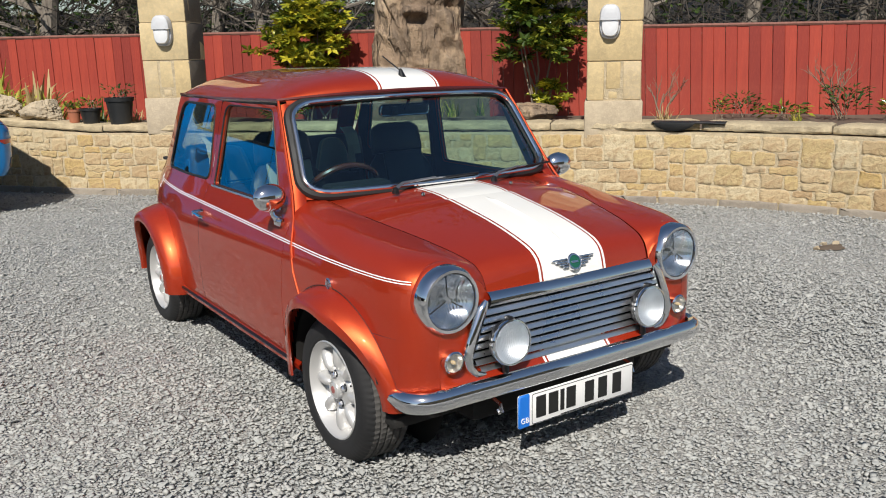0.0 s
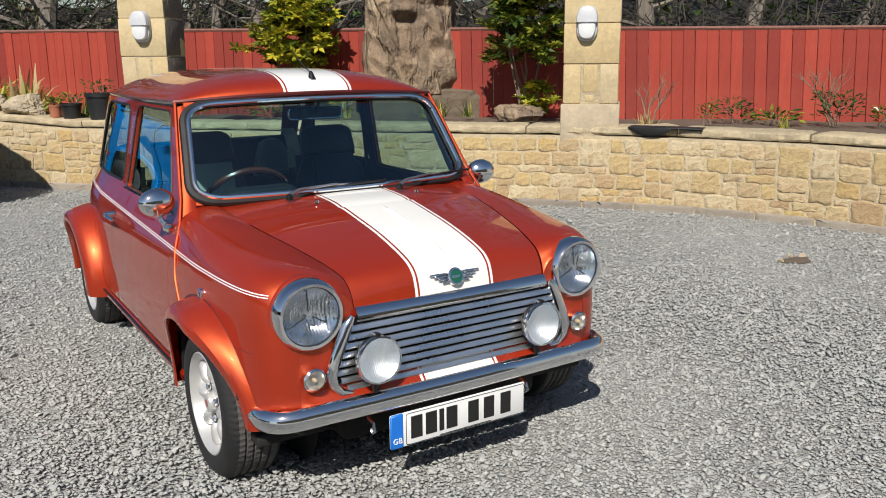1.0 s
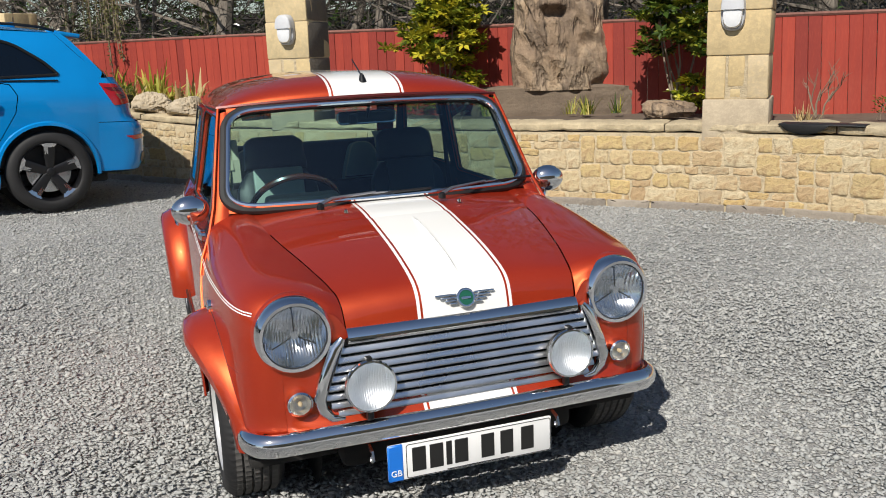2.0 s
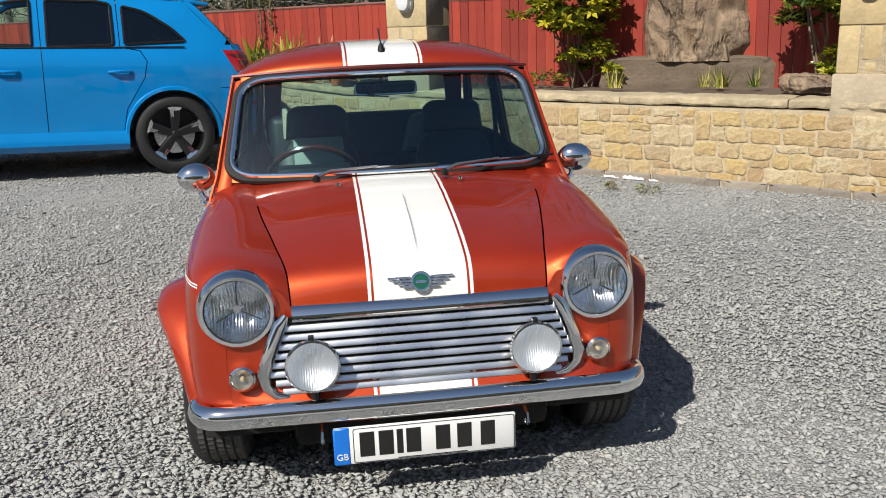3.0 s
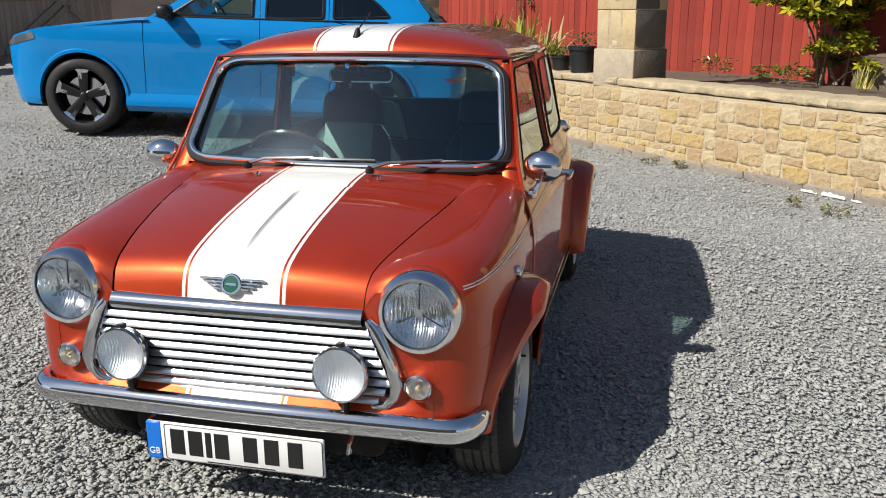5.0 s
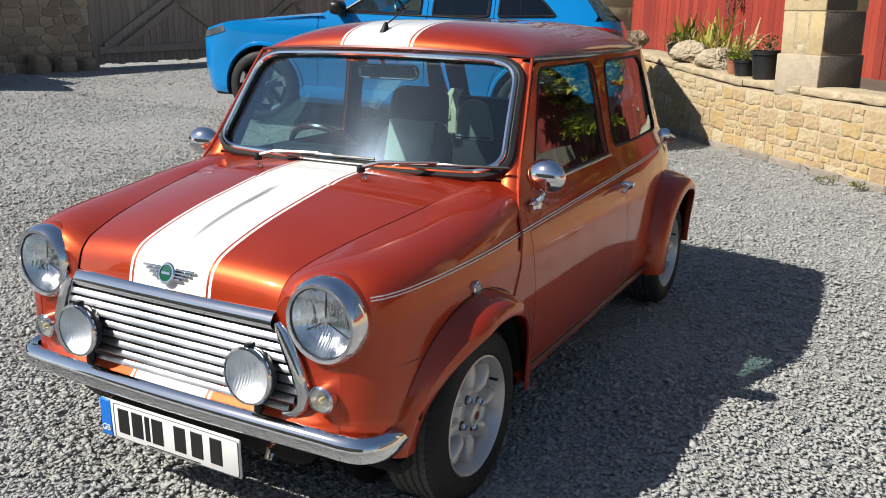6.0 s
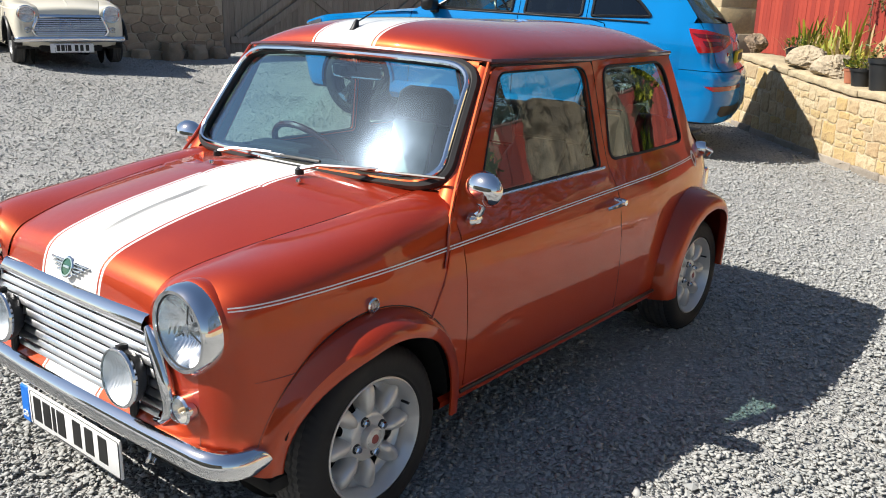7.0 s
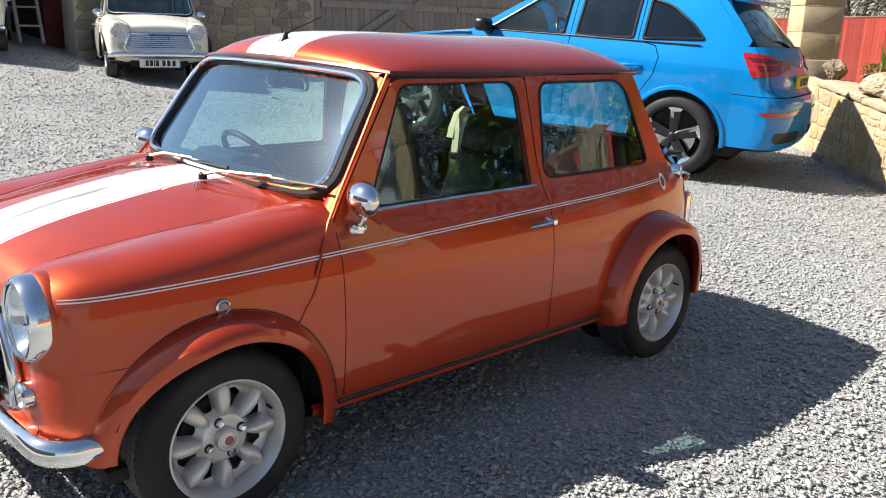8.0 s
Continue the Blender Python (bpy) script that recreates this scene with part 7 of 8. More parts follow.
def bushlet(x, y, z, seed, r, h, n, mat, label, size=0.05, name="plant", group="bed plants"):
    rnd = random.Random(seed)
    pl = thing(name, label, "plant", group)
    pl.location = (x, y, z)
    tips, places = [], []
    for k in range(n):
        a, q = rnd.uniform(0, 6.283), rnd.random()
        t = Vector((r * math.sqrt(q) * math.cos(a), r * math.sqrt(q) * math.sin(a), h * rnd.uniform(0.25, 1)))
        if k % 6 == 0:
            tips.append(t)
        d = Vector((t.x, t.y, 0.25 * h)).normalized()
        places.append((t, d, size * rnd.uniform(0.6, 1.3)))
    for t in tips[:5]:
        part("stem", stems((0, 0, 0), [t], rnd, 0.004), TWIG, pl)
    part("foliage", scatter(simple_leaf, places, rnd), mat, pl, smooth=0)
    return pl


def bare_bush(x, y, z, seed, h, n, label, mat=TWIG, r0=0.010):
    rnd = random.Random(seed)
    out = []
    def grow(p, d, L, r, depth):
        q = p + d * L
        mid = p.lerp(q, 0.5) + Vector((rnd.uniform(-1, 1), rnd.uniform(-1, 1), rnd.uniform(-1, 1))) * L * 0.08
        out.append(tube([p, mid, q], [r, r * 0.85, r * 0.65], 5))
        if depth:
            for _ in range(rnd.randint(2, 3)):
                dd = (d + Vector((rnd.uniform(-0.8, 0.8), rnd.uniform(-0.8, 0.8), rnd.uniform(-0.1, 0.6)))).normalized()
                grow(p.lerp(q, rnd.uniform(0.5, 1)), dd, L * rnd.uniform(0.5, 0.8), r * 0.6, depth - 1)
    for k in range(n):
        grow(Vector((rnd.uniform(-0.05, 0.05), rnd.uniform(-0.05, 0.05), 0)), Vector((rnd.uniform(-0.4, 0.4), rnd.uniform(-0.4, 0.4), 1)).normalized(), h * 0.4, r0, 3)
    ob = whole("bare_bush", joined(*out), mat, label, "bush", "bare bushes")
    ob.location = (x, y, z)
    return ob


bare_bush(5.50, 4.10, 0.55, 21, 0.75, 3, "small leafless bush with pale twigs in the bed")
bare_bush(6.9, 2.9, 0.55, 22, 0.85, 3, "small leafless bush with pale twigs in the bed")
bushlet(6.30, 3.70, 0.57, 31, 0.22, 0.26, 150, LEAF_DARK, "low dark green plant in the bed", 0.06)
bushlet(6.42, 3.25, 0.57, 32, 0.26, 0.14, 160, LEAF_GREEN, "low spreading green plant in the bed", 0.08)
bushlet(6.78, 2.75, 0.57, 33, 0.24, 0.34, 200, LEAF_DARK, "dark green plant with upright shoots in the bed", 0.06)
bushlet(6.95, 2.3, 0.57, 34, 0.16, 0.2, 110, LEAF_GREEN, "low green plant in the bed", 0.06)
bushlet(5.75, 3.55, 0.58, 35, 0.10, 0.22, 80, LEAF_GREEN, "low green plant in the bed", 0.05)
clump(4.45, 3.15, 0.62, 41, 40, 0.22, STRAW, "tuft of dry straw-coloured grass by the pillar", "grass_tuft", group="grass tufts")
clump(5.85, 2.7, 0.6, 42, 30, 0.16, BLADE, "tuft of green grass in the bed", "grass_tuft", group="grass tufts")
for k, (x, y) in enumerate([(3.92, 6.27), (4.10, 6.15), (4.02, 6.08), (4.38, 6.00), (3.1, 6.7)]):
    clump(x - 0.12, y - 0.15, 0.60, 50 + k, 26, 0.24, LEAF_GREEN if k % 2 else BLADE, "tuft of green spring bulbs before the plinth", "bulb_tuft", group="bulb tufts", droop=0.3)
bushlet(1.75, 8.35, 0.58, 36, 0.22, 0.2, 120, LEAF_GREEN, "low green plant at the fence's foot", 0.06)
bushlet(2.35, 7.25, 0.60, 37, 0.30, 0.16, 200, LEAF_GREEN, "low green plant beside the shrub", 0.07)
st = whole("garden_stone", rock(0.42, 0.28, 0.20, 2.2), ROCK, "low rounded brown stone in the bed", "stone", "garden stones")
st.matrix_basis = Matrix.Translation((4.35, 4.98, 0.60)) @ Matrix.Rotation(-0.7, 4, "Z")

# rocks and pots along the wall's top
def on_wall(x, back):
    """A place on the coping at about x, that far back from its face."""
    ss = np.linspace(0, way.length, 1500)
    s = float(ss[np.argmin(np.abs(way.x(ss) - x))])
    p, a = way.at(s, -back)
    return p.x, p.y, cap_top(s) + 0.004, a


for k, (x, w, d, h, sd) in enumerate([(-0.42, 0.37, 0.30, 0.20, 1.3), (-0.80, 0.34, 0.30, 0.21, 2.9), (-1.66, 0.25, 0.22, 0.20, 4.1)]):
    px, py, pz, a = on_wall(x, 0.20)
    r = whole("wall_rock", rock(w * 1.1, d, h, sd), ROCK_PALE if k < 2 else ROCK, "pale rough sandstone rock lying on the wall" if k < 2 else "brown rough rock lying on the wall", "rock", "rocks on the wall", smooth=14)
    r.matrix_basis = Matrix.Translation((px, py, pz - 0.012)) @ Matrix.Rotation(a, 4, "Z")


def pot(x, back, r, h, mat, label, seed, kind="leafy"):
    px, py, pz, a = on_wall(x, back)
    p = thing("plant_pot", label, "pot", "pots on the wall")
    p.location = (px, py, pz)
    part("pot", lathe([(r * 0.76, 0), (r * 0.97, h * 0.86), (r * 1.06, h * 0.86), (r * 1.07, h), (r * 0.98, h), (r * 0.95, h * 0.9), (r * 0.70, 0.02)], 28, "z"), mat, p)
    part("soil", lathe([(r * 0.94, h * 0.88), (r * 0.5, h * 0.92), (0.004, h * 0.93)], 20, "z", close=False), SOIL, p)
    rnd = random.Random(seed)
    tips, places = [], []
    for k in range(70):
        aa = rnd.uniform(0, 6.283)
        q = math.sqrt(rnd.random())
        t = Vector((r * 1.1 * q * math.cos(aa), r * 1.1 * q * math.sin(aa), h * 0.95 + r * rnd.uniform(0.1, 1.0)))
        if k % 5 == 0:
            tips.append(t)
        places.append((t, Vector((t.x, t.y, 0.08)).normalized(), 0.045 * rnd.uniform(0.6, 1.4)))
    for t in tips[:6]:
        part("stem", stems((0, 0, h * 0.9), [t], rnd, 0.003), TWIG, p)
    part("foliage", scatter(simple_leaf, places, rnd), LEAF_GREEN if seed % 2 else LEAF_DARK, p, smooth=0)


pot(-0.165, 0.16, 0.066, 0.13, TERRACOTTA, "small terracotta pot with a green seedling", 61)
pot(-0.025, 0.15, 0.105, 0.16, POT_BLACK, "low black plastic pot with a green plant", 63)
pot(0.15, 0.33, 0.09, 0.15, POT_BLACK, "low black plastic pot with a green plant", 65)
pot(0.215, 0.14, 0.135, 0.27, POT_BLACK, "large black plastic pot with a dark plant", 66)
pot(-1.15, 0.30, 0.09, 0.15, POT_BLACK, "low black plastic pot with a green plant", 67)
for k, (x, b, L, m) in enumerate([(-0.9, 0.55, 0.55, BLADE), (-1.1, 0.75, 0.6, BLADE), (-0.75, 0.75, 0.65, STRAW), (-1.4, 0.6, 0.5, LEAF_GREEN), (-0.55, 0.6, 0.45, BLADE), (-1.7, 0.9, 0.6, LEAF_GREEN), (0.15, 0.45, 0.35, STRAW), (-1.3, 1.0, 0.7, BLADE), (-0.2, 0.6, 0.35, LEAF_GREEN), (-0.62, 0.42, 0.5, STRAW), (-1.0, 0.45, 0.6, BLADE), (-1.25, 0.5, 0.55, STRAW), (-1.5, 0.75, 0.6, BLADE), (-0.1, 0.42, 0.3, LEAF_GREEN)]):
    px, py, pz, a = on_wall(x, b)
    clump(px, py, pz - 0.06, 70 + k, 34, L, m, "clump of arching yellow-green strap leaves" if m is BLADE else "clump of dry straw-coloured leaves" if m is STRAW else "clump of green leaves", "strap_plant", group="strap-leaved plants", spread=0.25, droop=0.85, wide=0.055)
# black plastic tray slipping over the coping
px, py, pz, a = on_wall(4.05, 0.06)
tray = whole("black_tray", grid([[(x, -0.088, -0.070 * max(0.0, 1 - ((x + 0.15) / 0.17) ** 2) ** 0.6 - 0.004), (x, -0.084, 0.001 + 0.003 * math.sin(x * 14)), (x, -0.05, 0.006), (x, 0.02, 0.006), (x, 0.10 - 0.1 * max(0, x), 0.004)] for x in np.linspace(-0.34, 0.28, 40)]), POT_BLACK, "black plastic sheet hanging over the coping", "sheet")
tray.matrix_basis = Matrix.Translation((px, py, pz + 0.004)) @ Matrix.Rotation(a, 4, "Z")
sm = tray.modifiers.new("thickness", "SOLIDIFY")
sm.thickness = 0.006


# plain house front that closes the yard on the side never seen
house = whole("wall_house", block(-16, 9, -12.6, -12.0, -0.2, 4.6, 0.02), CAP, "plain sandstone house wall closing the yard", "wall", kind="structure")

# ---- wood behind the fence ----
IVY = [(11.23, 0.10, 0.75, 4.2, 0.15, 301), (10.6, -0.5, 1.3, 4.4, 0.28, 302), (10.1, -0.7, 1.4, 4.4, 0.3, 303), (12.0, -1.2, 1.5, 4.0, 0.2, 304), (9.4, -0.9, 1.4, 4.4, 0.35, 305)]
def bare_tree(x, y, seed, h, r, label="tall bare woodland tree", fence_way=None, room=9.0):
    rnd = random.Random(seed)
    limbs, twigs = [], []
    def grow(p, d, L, rr, depth):
        n = 4
        pts, rs = [p], [rr]
        for i in range(1, n):
            d = (d + Vector((rnd.uniform(-1, 1), rnd.uniform(-1, 1), rnd.uniform(-0.6, 0.8))) * 0.16).normalized()
            if fence_way and (pts[-1] + d * L / (n - 1)).dot(fence_way) > room - 0.12 and pts[-1].z < 3:
                d = (d - 2 * max(0.0, d.dot(fence_way)) * fence_way).normalized()
            pts.append(pts[-1] + d * L / (n - 1))
            rs.append(rr * (1 - 0.5 * i / (n - 1)))
        (limbs if depth > 1 else twigs).append(tube(pts, rs, 8 if depth > 3 else 5 if depth > 1 else 3))
        if depth:
            for _ in range(3 if depth > 1 else 4):
                q = rnd.uniform(0.35, 1)
                i = min(n - 2, int(q * (n - 1)))
                st = pts[i].lerp(pts[i + 1], q * (n - 1) - i) if q < 1 else pts[-1]
                dd = (d * 0.6 + Vector((rnd.uniform(-1, 1), rnd.uniform(-1, 1), rnd.uniform(-0.45, 0.7)))).normalized()
                grow(st, dd, L * rnd.uniform(0.45, 0.75), rs[-1] * rnd.uniform(0.5, 0.8), depth - 1)
    t = thing("tree", label, "tree", "bare trees behind the fence")
    t.location = (x, y, 0.2)
    grow(Vector((0, 0, 0)), Vector((rnd.uniform(-0.12, 0.12), rnd.uniform(-0.12, 0.12), 1)).normalized(), h * 0.5, r, 4)
    # low side branches
    for _ in range(7):
        z = rnd.uniform(0.9, 2.6)
        a = rnd.uniform(0, 6.283)
        grow(Vector((0, 0, z)), Vector((math.cos(a), math.sin(a), rnd.uniform(-0.2, 0.5))).normalized(), rnd.uniform(0.8, 1.6), r * 0.22, 2)
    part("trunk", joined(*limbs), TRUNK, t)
    part("crown", joined(*twigs), TWIG_SHADE, t, smooth=0)
    return t


tr = random.Random(90)
spots = 0
for s in np.arange(0.5, rail.length + 2, 1.15):
    d = tr.uniform(0.9, 3.2)
    p, a = rail.at(min(s, rail.length), -d)
    bare_tree(p.x + (s - min(s, rail.length)) * 0.5, p.y, 100 + spots, tr.uniform(5, 8), tr.uniform(0.05, 0.17), fence_way=Vector((math.sin(a), -math.cos(a), 0)), room=d)
    spots += 1
for k in range(12):
    s = tr.uniform(0, rail.length)
    p, a = rail.at(s, -tr.uniform(4, 9))
    bare_tree(p.x, p.y, 200 + k, tr.uniform(7, 10), tr.uniform(0.10, 0.25))


def thicket():
    """Tangled dead stems and ivy behind the fence."""
    rnd = random.Random(95)
    V, F = [], []
    for k in range(7000):
        s = rnd.uniform(0, rail.length)
        p, a = rail.at(s, -rnd.uniform(0.25, 6.5))
        p = Vector((p.x, p.y, rnd.uniform(0.4, 1.2) + 2.6 * rnd.random() ** 1.3))
        d = Vector((rnd.uniform(-1, 1), rnd.uniform(-1, 1), rnd.uniform(-0.4, 1.4))).normalized()
        L = rnd.uniform(0.4, 1.8)
        n = Vector((math.sin(a), -math.cos(a), 0))
        if d.dot(n) > 0:
            d = d - 2 * d.dot(n) * n
        w = Vector((d.y, -d.x, 0.1)).normalized() * rnd.uniform(0.003, 0.012)
        m = p + d * L * 0.5 + Vector((rnd.uniform(-1, 1), rnd.uniform(-1, 1), rnd.uniform(-1, 1))) * 0.1
        q = p + d * L
        w2 = d.cross(w)
        k0 = len(V)
        for c, e in ((p, 1.0), (m, 0.8), (q, 0.3)):
            V += [tuple(c + w * e), tuple(c - w * e * 0.5 + w2 * e * 0.9), tuple(c - w * e * 0.5 - w2 * e * 0.9)]
        for i in (0, 3):
            for j in range(3):
                F.append((k0 + i + j, k0 + i + (j + 1) % 3, k0 + i + 3 + (j + 1) % 3, k0 + i + 3 + j))
    whole("undergrowth", (V, F), TWIG_SHADE, "tangle of dead brown stems behind the fence", "undergrowth", kind="stuff", smooth=0)
    places = []
    for k in range(9500):
        s = rnd.uniform(0, rail.length)
        p, a = rail.at(s, -rnd.uniform(0.2, 3.0))
        if noise.noise((s * 0.7, 0, 3)) < -0.05:
            continue
        places.append((Vector((p.x, p.y, rnd.uniform(0.5, 3.4))), Vector((rnd.uniform(-1, 1), rnd.uniform(-1, 1), rnd.uniform(-0.3, 0.6))).normalized(), rnd.uniform(0.04, 0.10)))
    for k in range(30000):
        s = rnd.uniform(0, rail.length)
        p, a = rail.at(s, -rnd.uniform(2.2, 7.5))
        z = rnd.uniform(1.8, 9.0)
        if noise.noise((s * 0.45, z * 0.3, 8)) < -0.35:
            continue
        places.append((Vector((p.x, p.y, z)), Vector((rnd.uniform(-1, 1), rnd.uniform(-1, 1), rnd.uniform(-0.3, 0.6))).normalized(), rnd.uniform(0.12, 0.26)))
    whole("ivy", scatter(simple_leaf, places, rnd), LEAF_DARK, "dark ivy leaves over the undergrowth", "ivy", kind="stuff", smooth=0)


thicket()


def hanging_ivy(s, out, z0, z1, wide, seed, label):
    """Ivy trailing from the trees: thin stems thick with small leaves."""
    rnd = random.Random(seed)
    p, a = rail.at(s, out)
    t = thing("ivy_trail", label, "ivy", "ivy trails")
    t.location = (p.x, p.y, 0)
    dx, dy = math.cos(a), math.sin(a)
    places = []
    for k in range(9):
        q = rnd.uniform(-1, 1) * wide
        lo = z0 + rnd.random() ** 2 * (z1 - z0) * 0.6
        pts = [Vector((dx * (q + rnd.uniform(-0.04, 0.04)), dy * (q + rnd.uniform(-0.04, 0.04)), z)) for z in np.linspace(lo, z1, 7)]
        part("stem", tube(pts, 0.007, 5), TWIG, t)
        for _ in range(int(75 * (z1 - lo))):
            i = rnd.randrange(6)
            places.append((pts[i].lerp(pts[i + 1], rnd.random()), Vector((rnd.uniform(-1, 1), rnd.uniform(-1, 1), rnd.uniform(-0.7, 0.3))).normalized(), rnd.uniform(0.03, 0.07)))
    part("foliage", scatter(simple_leaf, places, rnd), LEAF_OLIVE, t, smooth=0)


LEAF_OLIVE = leaf_mat("olive_ivy_leaves", (0.06, 0.07, 0.018), (0.12, 0.13, 0.03), (0.22, 0.19, 0.06), 0.5)
# litter colour darkened to stand for the shadow of the dense trees
LITTER_SHADE = plain("shade_dark_leaf_litter", (0.036, 0.028, 0.019), 0.95, wear=0.5, scale=6, bump=0.8)
for s, out, z0, z1, wide, sd in IVY:
    hanging_ivy(s, out, z0, z1, wide, sd, "ivy trailing from the trees over the red fence")
bank = whole("woodland_bank", grid([[(*(rail.at(s, -d)[0].xy), 0.35 + 0.26 * max(0, d - 2) * min(1, 12 / (d + 2)) + 0.25 * noise.noise((s * 0.5, d * 0.5, 0))) for d in (0.1, 1, 2, 4, 7, 11, 16, 24)] for s in np.linspace(0, rail.length, 40)]), LITTER_SHADE, "brown leaf-littered bank behind the fence", "ground", kind="structure")

# ---- far side of the yard ----
STONE_FAR = stone_mat("brown_rubble", (0.33, 0.25, 0.17), (0.50, 0.40, 0.28), (0.25, 0.20, 0.155), scale=6)
MORTAR_FAR = plain("old_mortar", (0.50, 0.43, 0.33), 0.95, wear=0.3, scale=20, bump=0.8)
FX = -11.15
far_wall = whole("wall_barn", block(FX - 0.5, FX, 4.05, 8.45, 0.0, 2.25, 0.02), MORTAR_FAR, "barn wall of brown sandstone rubble", "wall", kind="structure")


def lay_barn():
    rnd = random.Random(8)
    for poly in cells(4.4, 1.95, 0.155, 0.14, 0.44, rnd, 0.24, 2.0):
        made = rubble_stone(poly, 0.008, 0.020, rnd)
        if made:
            ob = new("stone", make("stone", made[0], STONE_FAR, 60))
            ob.parent = far_wall
            ob.matrix_basis = Matrix.Translation((FX, 4.05 + made[1][0], 0.28 + made[1][1])) @ Matrix.Rotation(radians(90), 4, "Z")
    for k, y in enumerate((7.2, 7.7, 8.15, 6.6)):
        r = whole("loose_stone", lump(0.34, 0.26, 0.30 - 0.05 * k, 3.3 + k, 0.05, 20, 8, 0.6, 4), STONE_FAR, "loose building stone lying against the barn wall", "stone", "loose stones", smooth=25)
        r.location = (FX + 0.20, y, float(lift(FX, y)))


def wooden_gate():
    g = thing("yard_gate", "tall closed gate of weathered grey boards with diagonal braces", "gate")
    g.matrix_basis = Matrix.Translation((-11.25, 8.62, float(lift(-11.2, 9)) + 0.06)) @ Matrix.Rotation(radians(88), 4, "Z")
    rnd = random.Random(9)
    x = 0.0
    me = [make("board", block(-0.072, 0.072, -0.012, 0.012, 0, 1.95, 0.004, 1), GREYWOOD, 30)]
    while x < 6.9:
        ob = new("board", me[0])
        ob.parent = g
        ob.matrix_basis = Matrix.Translation((x + 0.075, rnd.uniform(-0.004, 0.004), rnd.uniform(-0.02, 0.02)))
        x += 0.15
    for k in range(2):
        o = 3.45 * k
        for z in (0.18, 1.20, 1.75):
            part("ledge", block(o + 0.02, o + 3.42, -0.06, -0.014, z, z + 0.13, 0.006, 1), GREYWOOD, g)
        for a, b in (((o + 0.15, 0.30), (o + 1.75, 1.20)), ((o + 3.3, 0.30), (o + 1.75, 1.20)), ((o + 0.4, 0.22), (o + 3.2, 1.8))):
            d = Vector((b[0] - a[0], b[1] - a[1]))
            part("brace", moved(block(0, d.length, -0.062, -0.016, -0.065, 0.065, 0.006, 1), Matrix.Translation((a[0], -0.004 if a[0] < o + 0.3 else -0.002, a[1])) @ Matrix.Rotation(-math.atan2(d.y, d.x), 4, "Y")), GREYWOOD, g)
    post = part("post", block(-0.16, -0.03, -0.10, 0.08, -0.1, 2.1, 0.01), GREYWOOD, g)


lay_barn()
wooden_gate()
whole("wall_far", block(-12.2, -11.6, 15.6, 24, 0, 2.6, 0.03), MORTAR_FAR, "distant stone wall beyond the gate", "wall", kind="structure")
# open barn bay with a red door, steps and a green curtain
# the bay's gloom is put into this near-black wall colour
bay = whole("wall_bay", joined(block(-15.2, FX - 0.2, -4, 4.05, 2.2, 2.3, 0.02), block(-15.2, -15.0, -4, 4.34, 0.2, 2.2, 0.02), block(-15.2, FX - 0.55, 4.34, 4.50, 0.2, 2.2, 0.02)), plain("bay_wall_shade_tone", (0.08, 0.07, 0.06), 0.95, wear=0.3, scale=8), "shaded back wall of an open bay", "wall", kind="structure")
rd = whole("barn_door", block(-12.27, -12.20, 3.96, 4.33, 0.45, 2.15, 0.01), plain("dull_red_boards", (0.16, 0.03, 0.025), 0.8, wear=0.25), "dull red wooden door in the barn bay", "door")
steps = thing("step_ladder", "wooden steps leaning in the barn bay", "steps")
steps.location = (-11.95, 3.42, float(lift(-11.95, 3.5)))
PALEWOOD = grey_wood("pale_bare_wood", (0.42, 0.37, 0.30, 1), (0.58, 0.53, 0.45, 1))
for y in (0.0, 0.34):
    part("stile", tube([(0.25, y, 0), (-0.25, y, 1.7)], 0.03, 6), PALEWOOD, steps)
for k in range(5):
    part("tread", block(0.10 - 0.09 * k, 0.24 - 0.09 * k, 0.0, 0.34, 0.25 + 0.28 * k, 0.28 + 0.28 * k, 0.004, 1), PALEWOOD, steps)
curtain = whole("curtain", grid([[(-12.25 + 0.02 * math.sin(y * 60), y, z) for y in np.linspace(3.14, 3.40, 22)] for z in (0.95, 1.4, 1.8, 2.19)]), plain("green_canvas", (0.02, 0.10, 0.06), 0.85, wear=0.2), "dark green canvas curtain hanging in the barn bay", "curtain")
sc = curtain.modifiers.new("thickness", "SOLIDIFY")
sc.thickness = 0.004


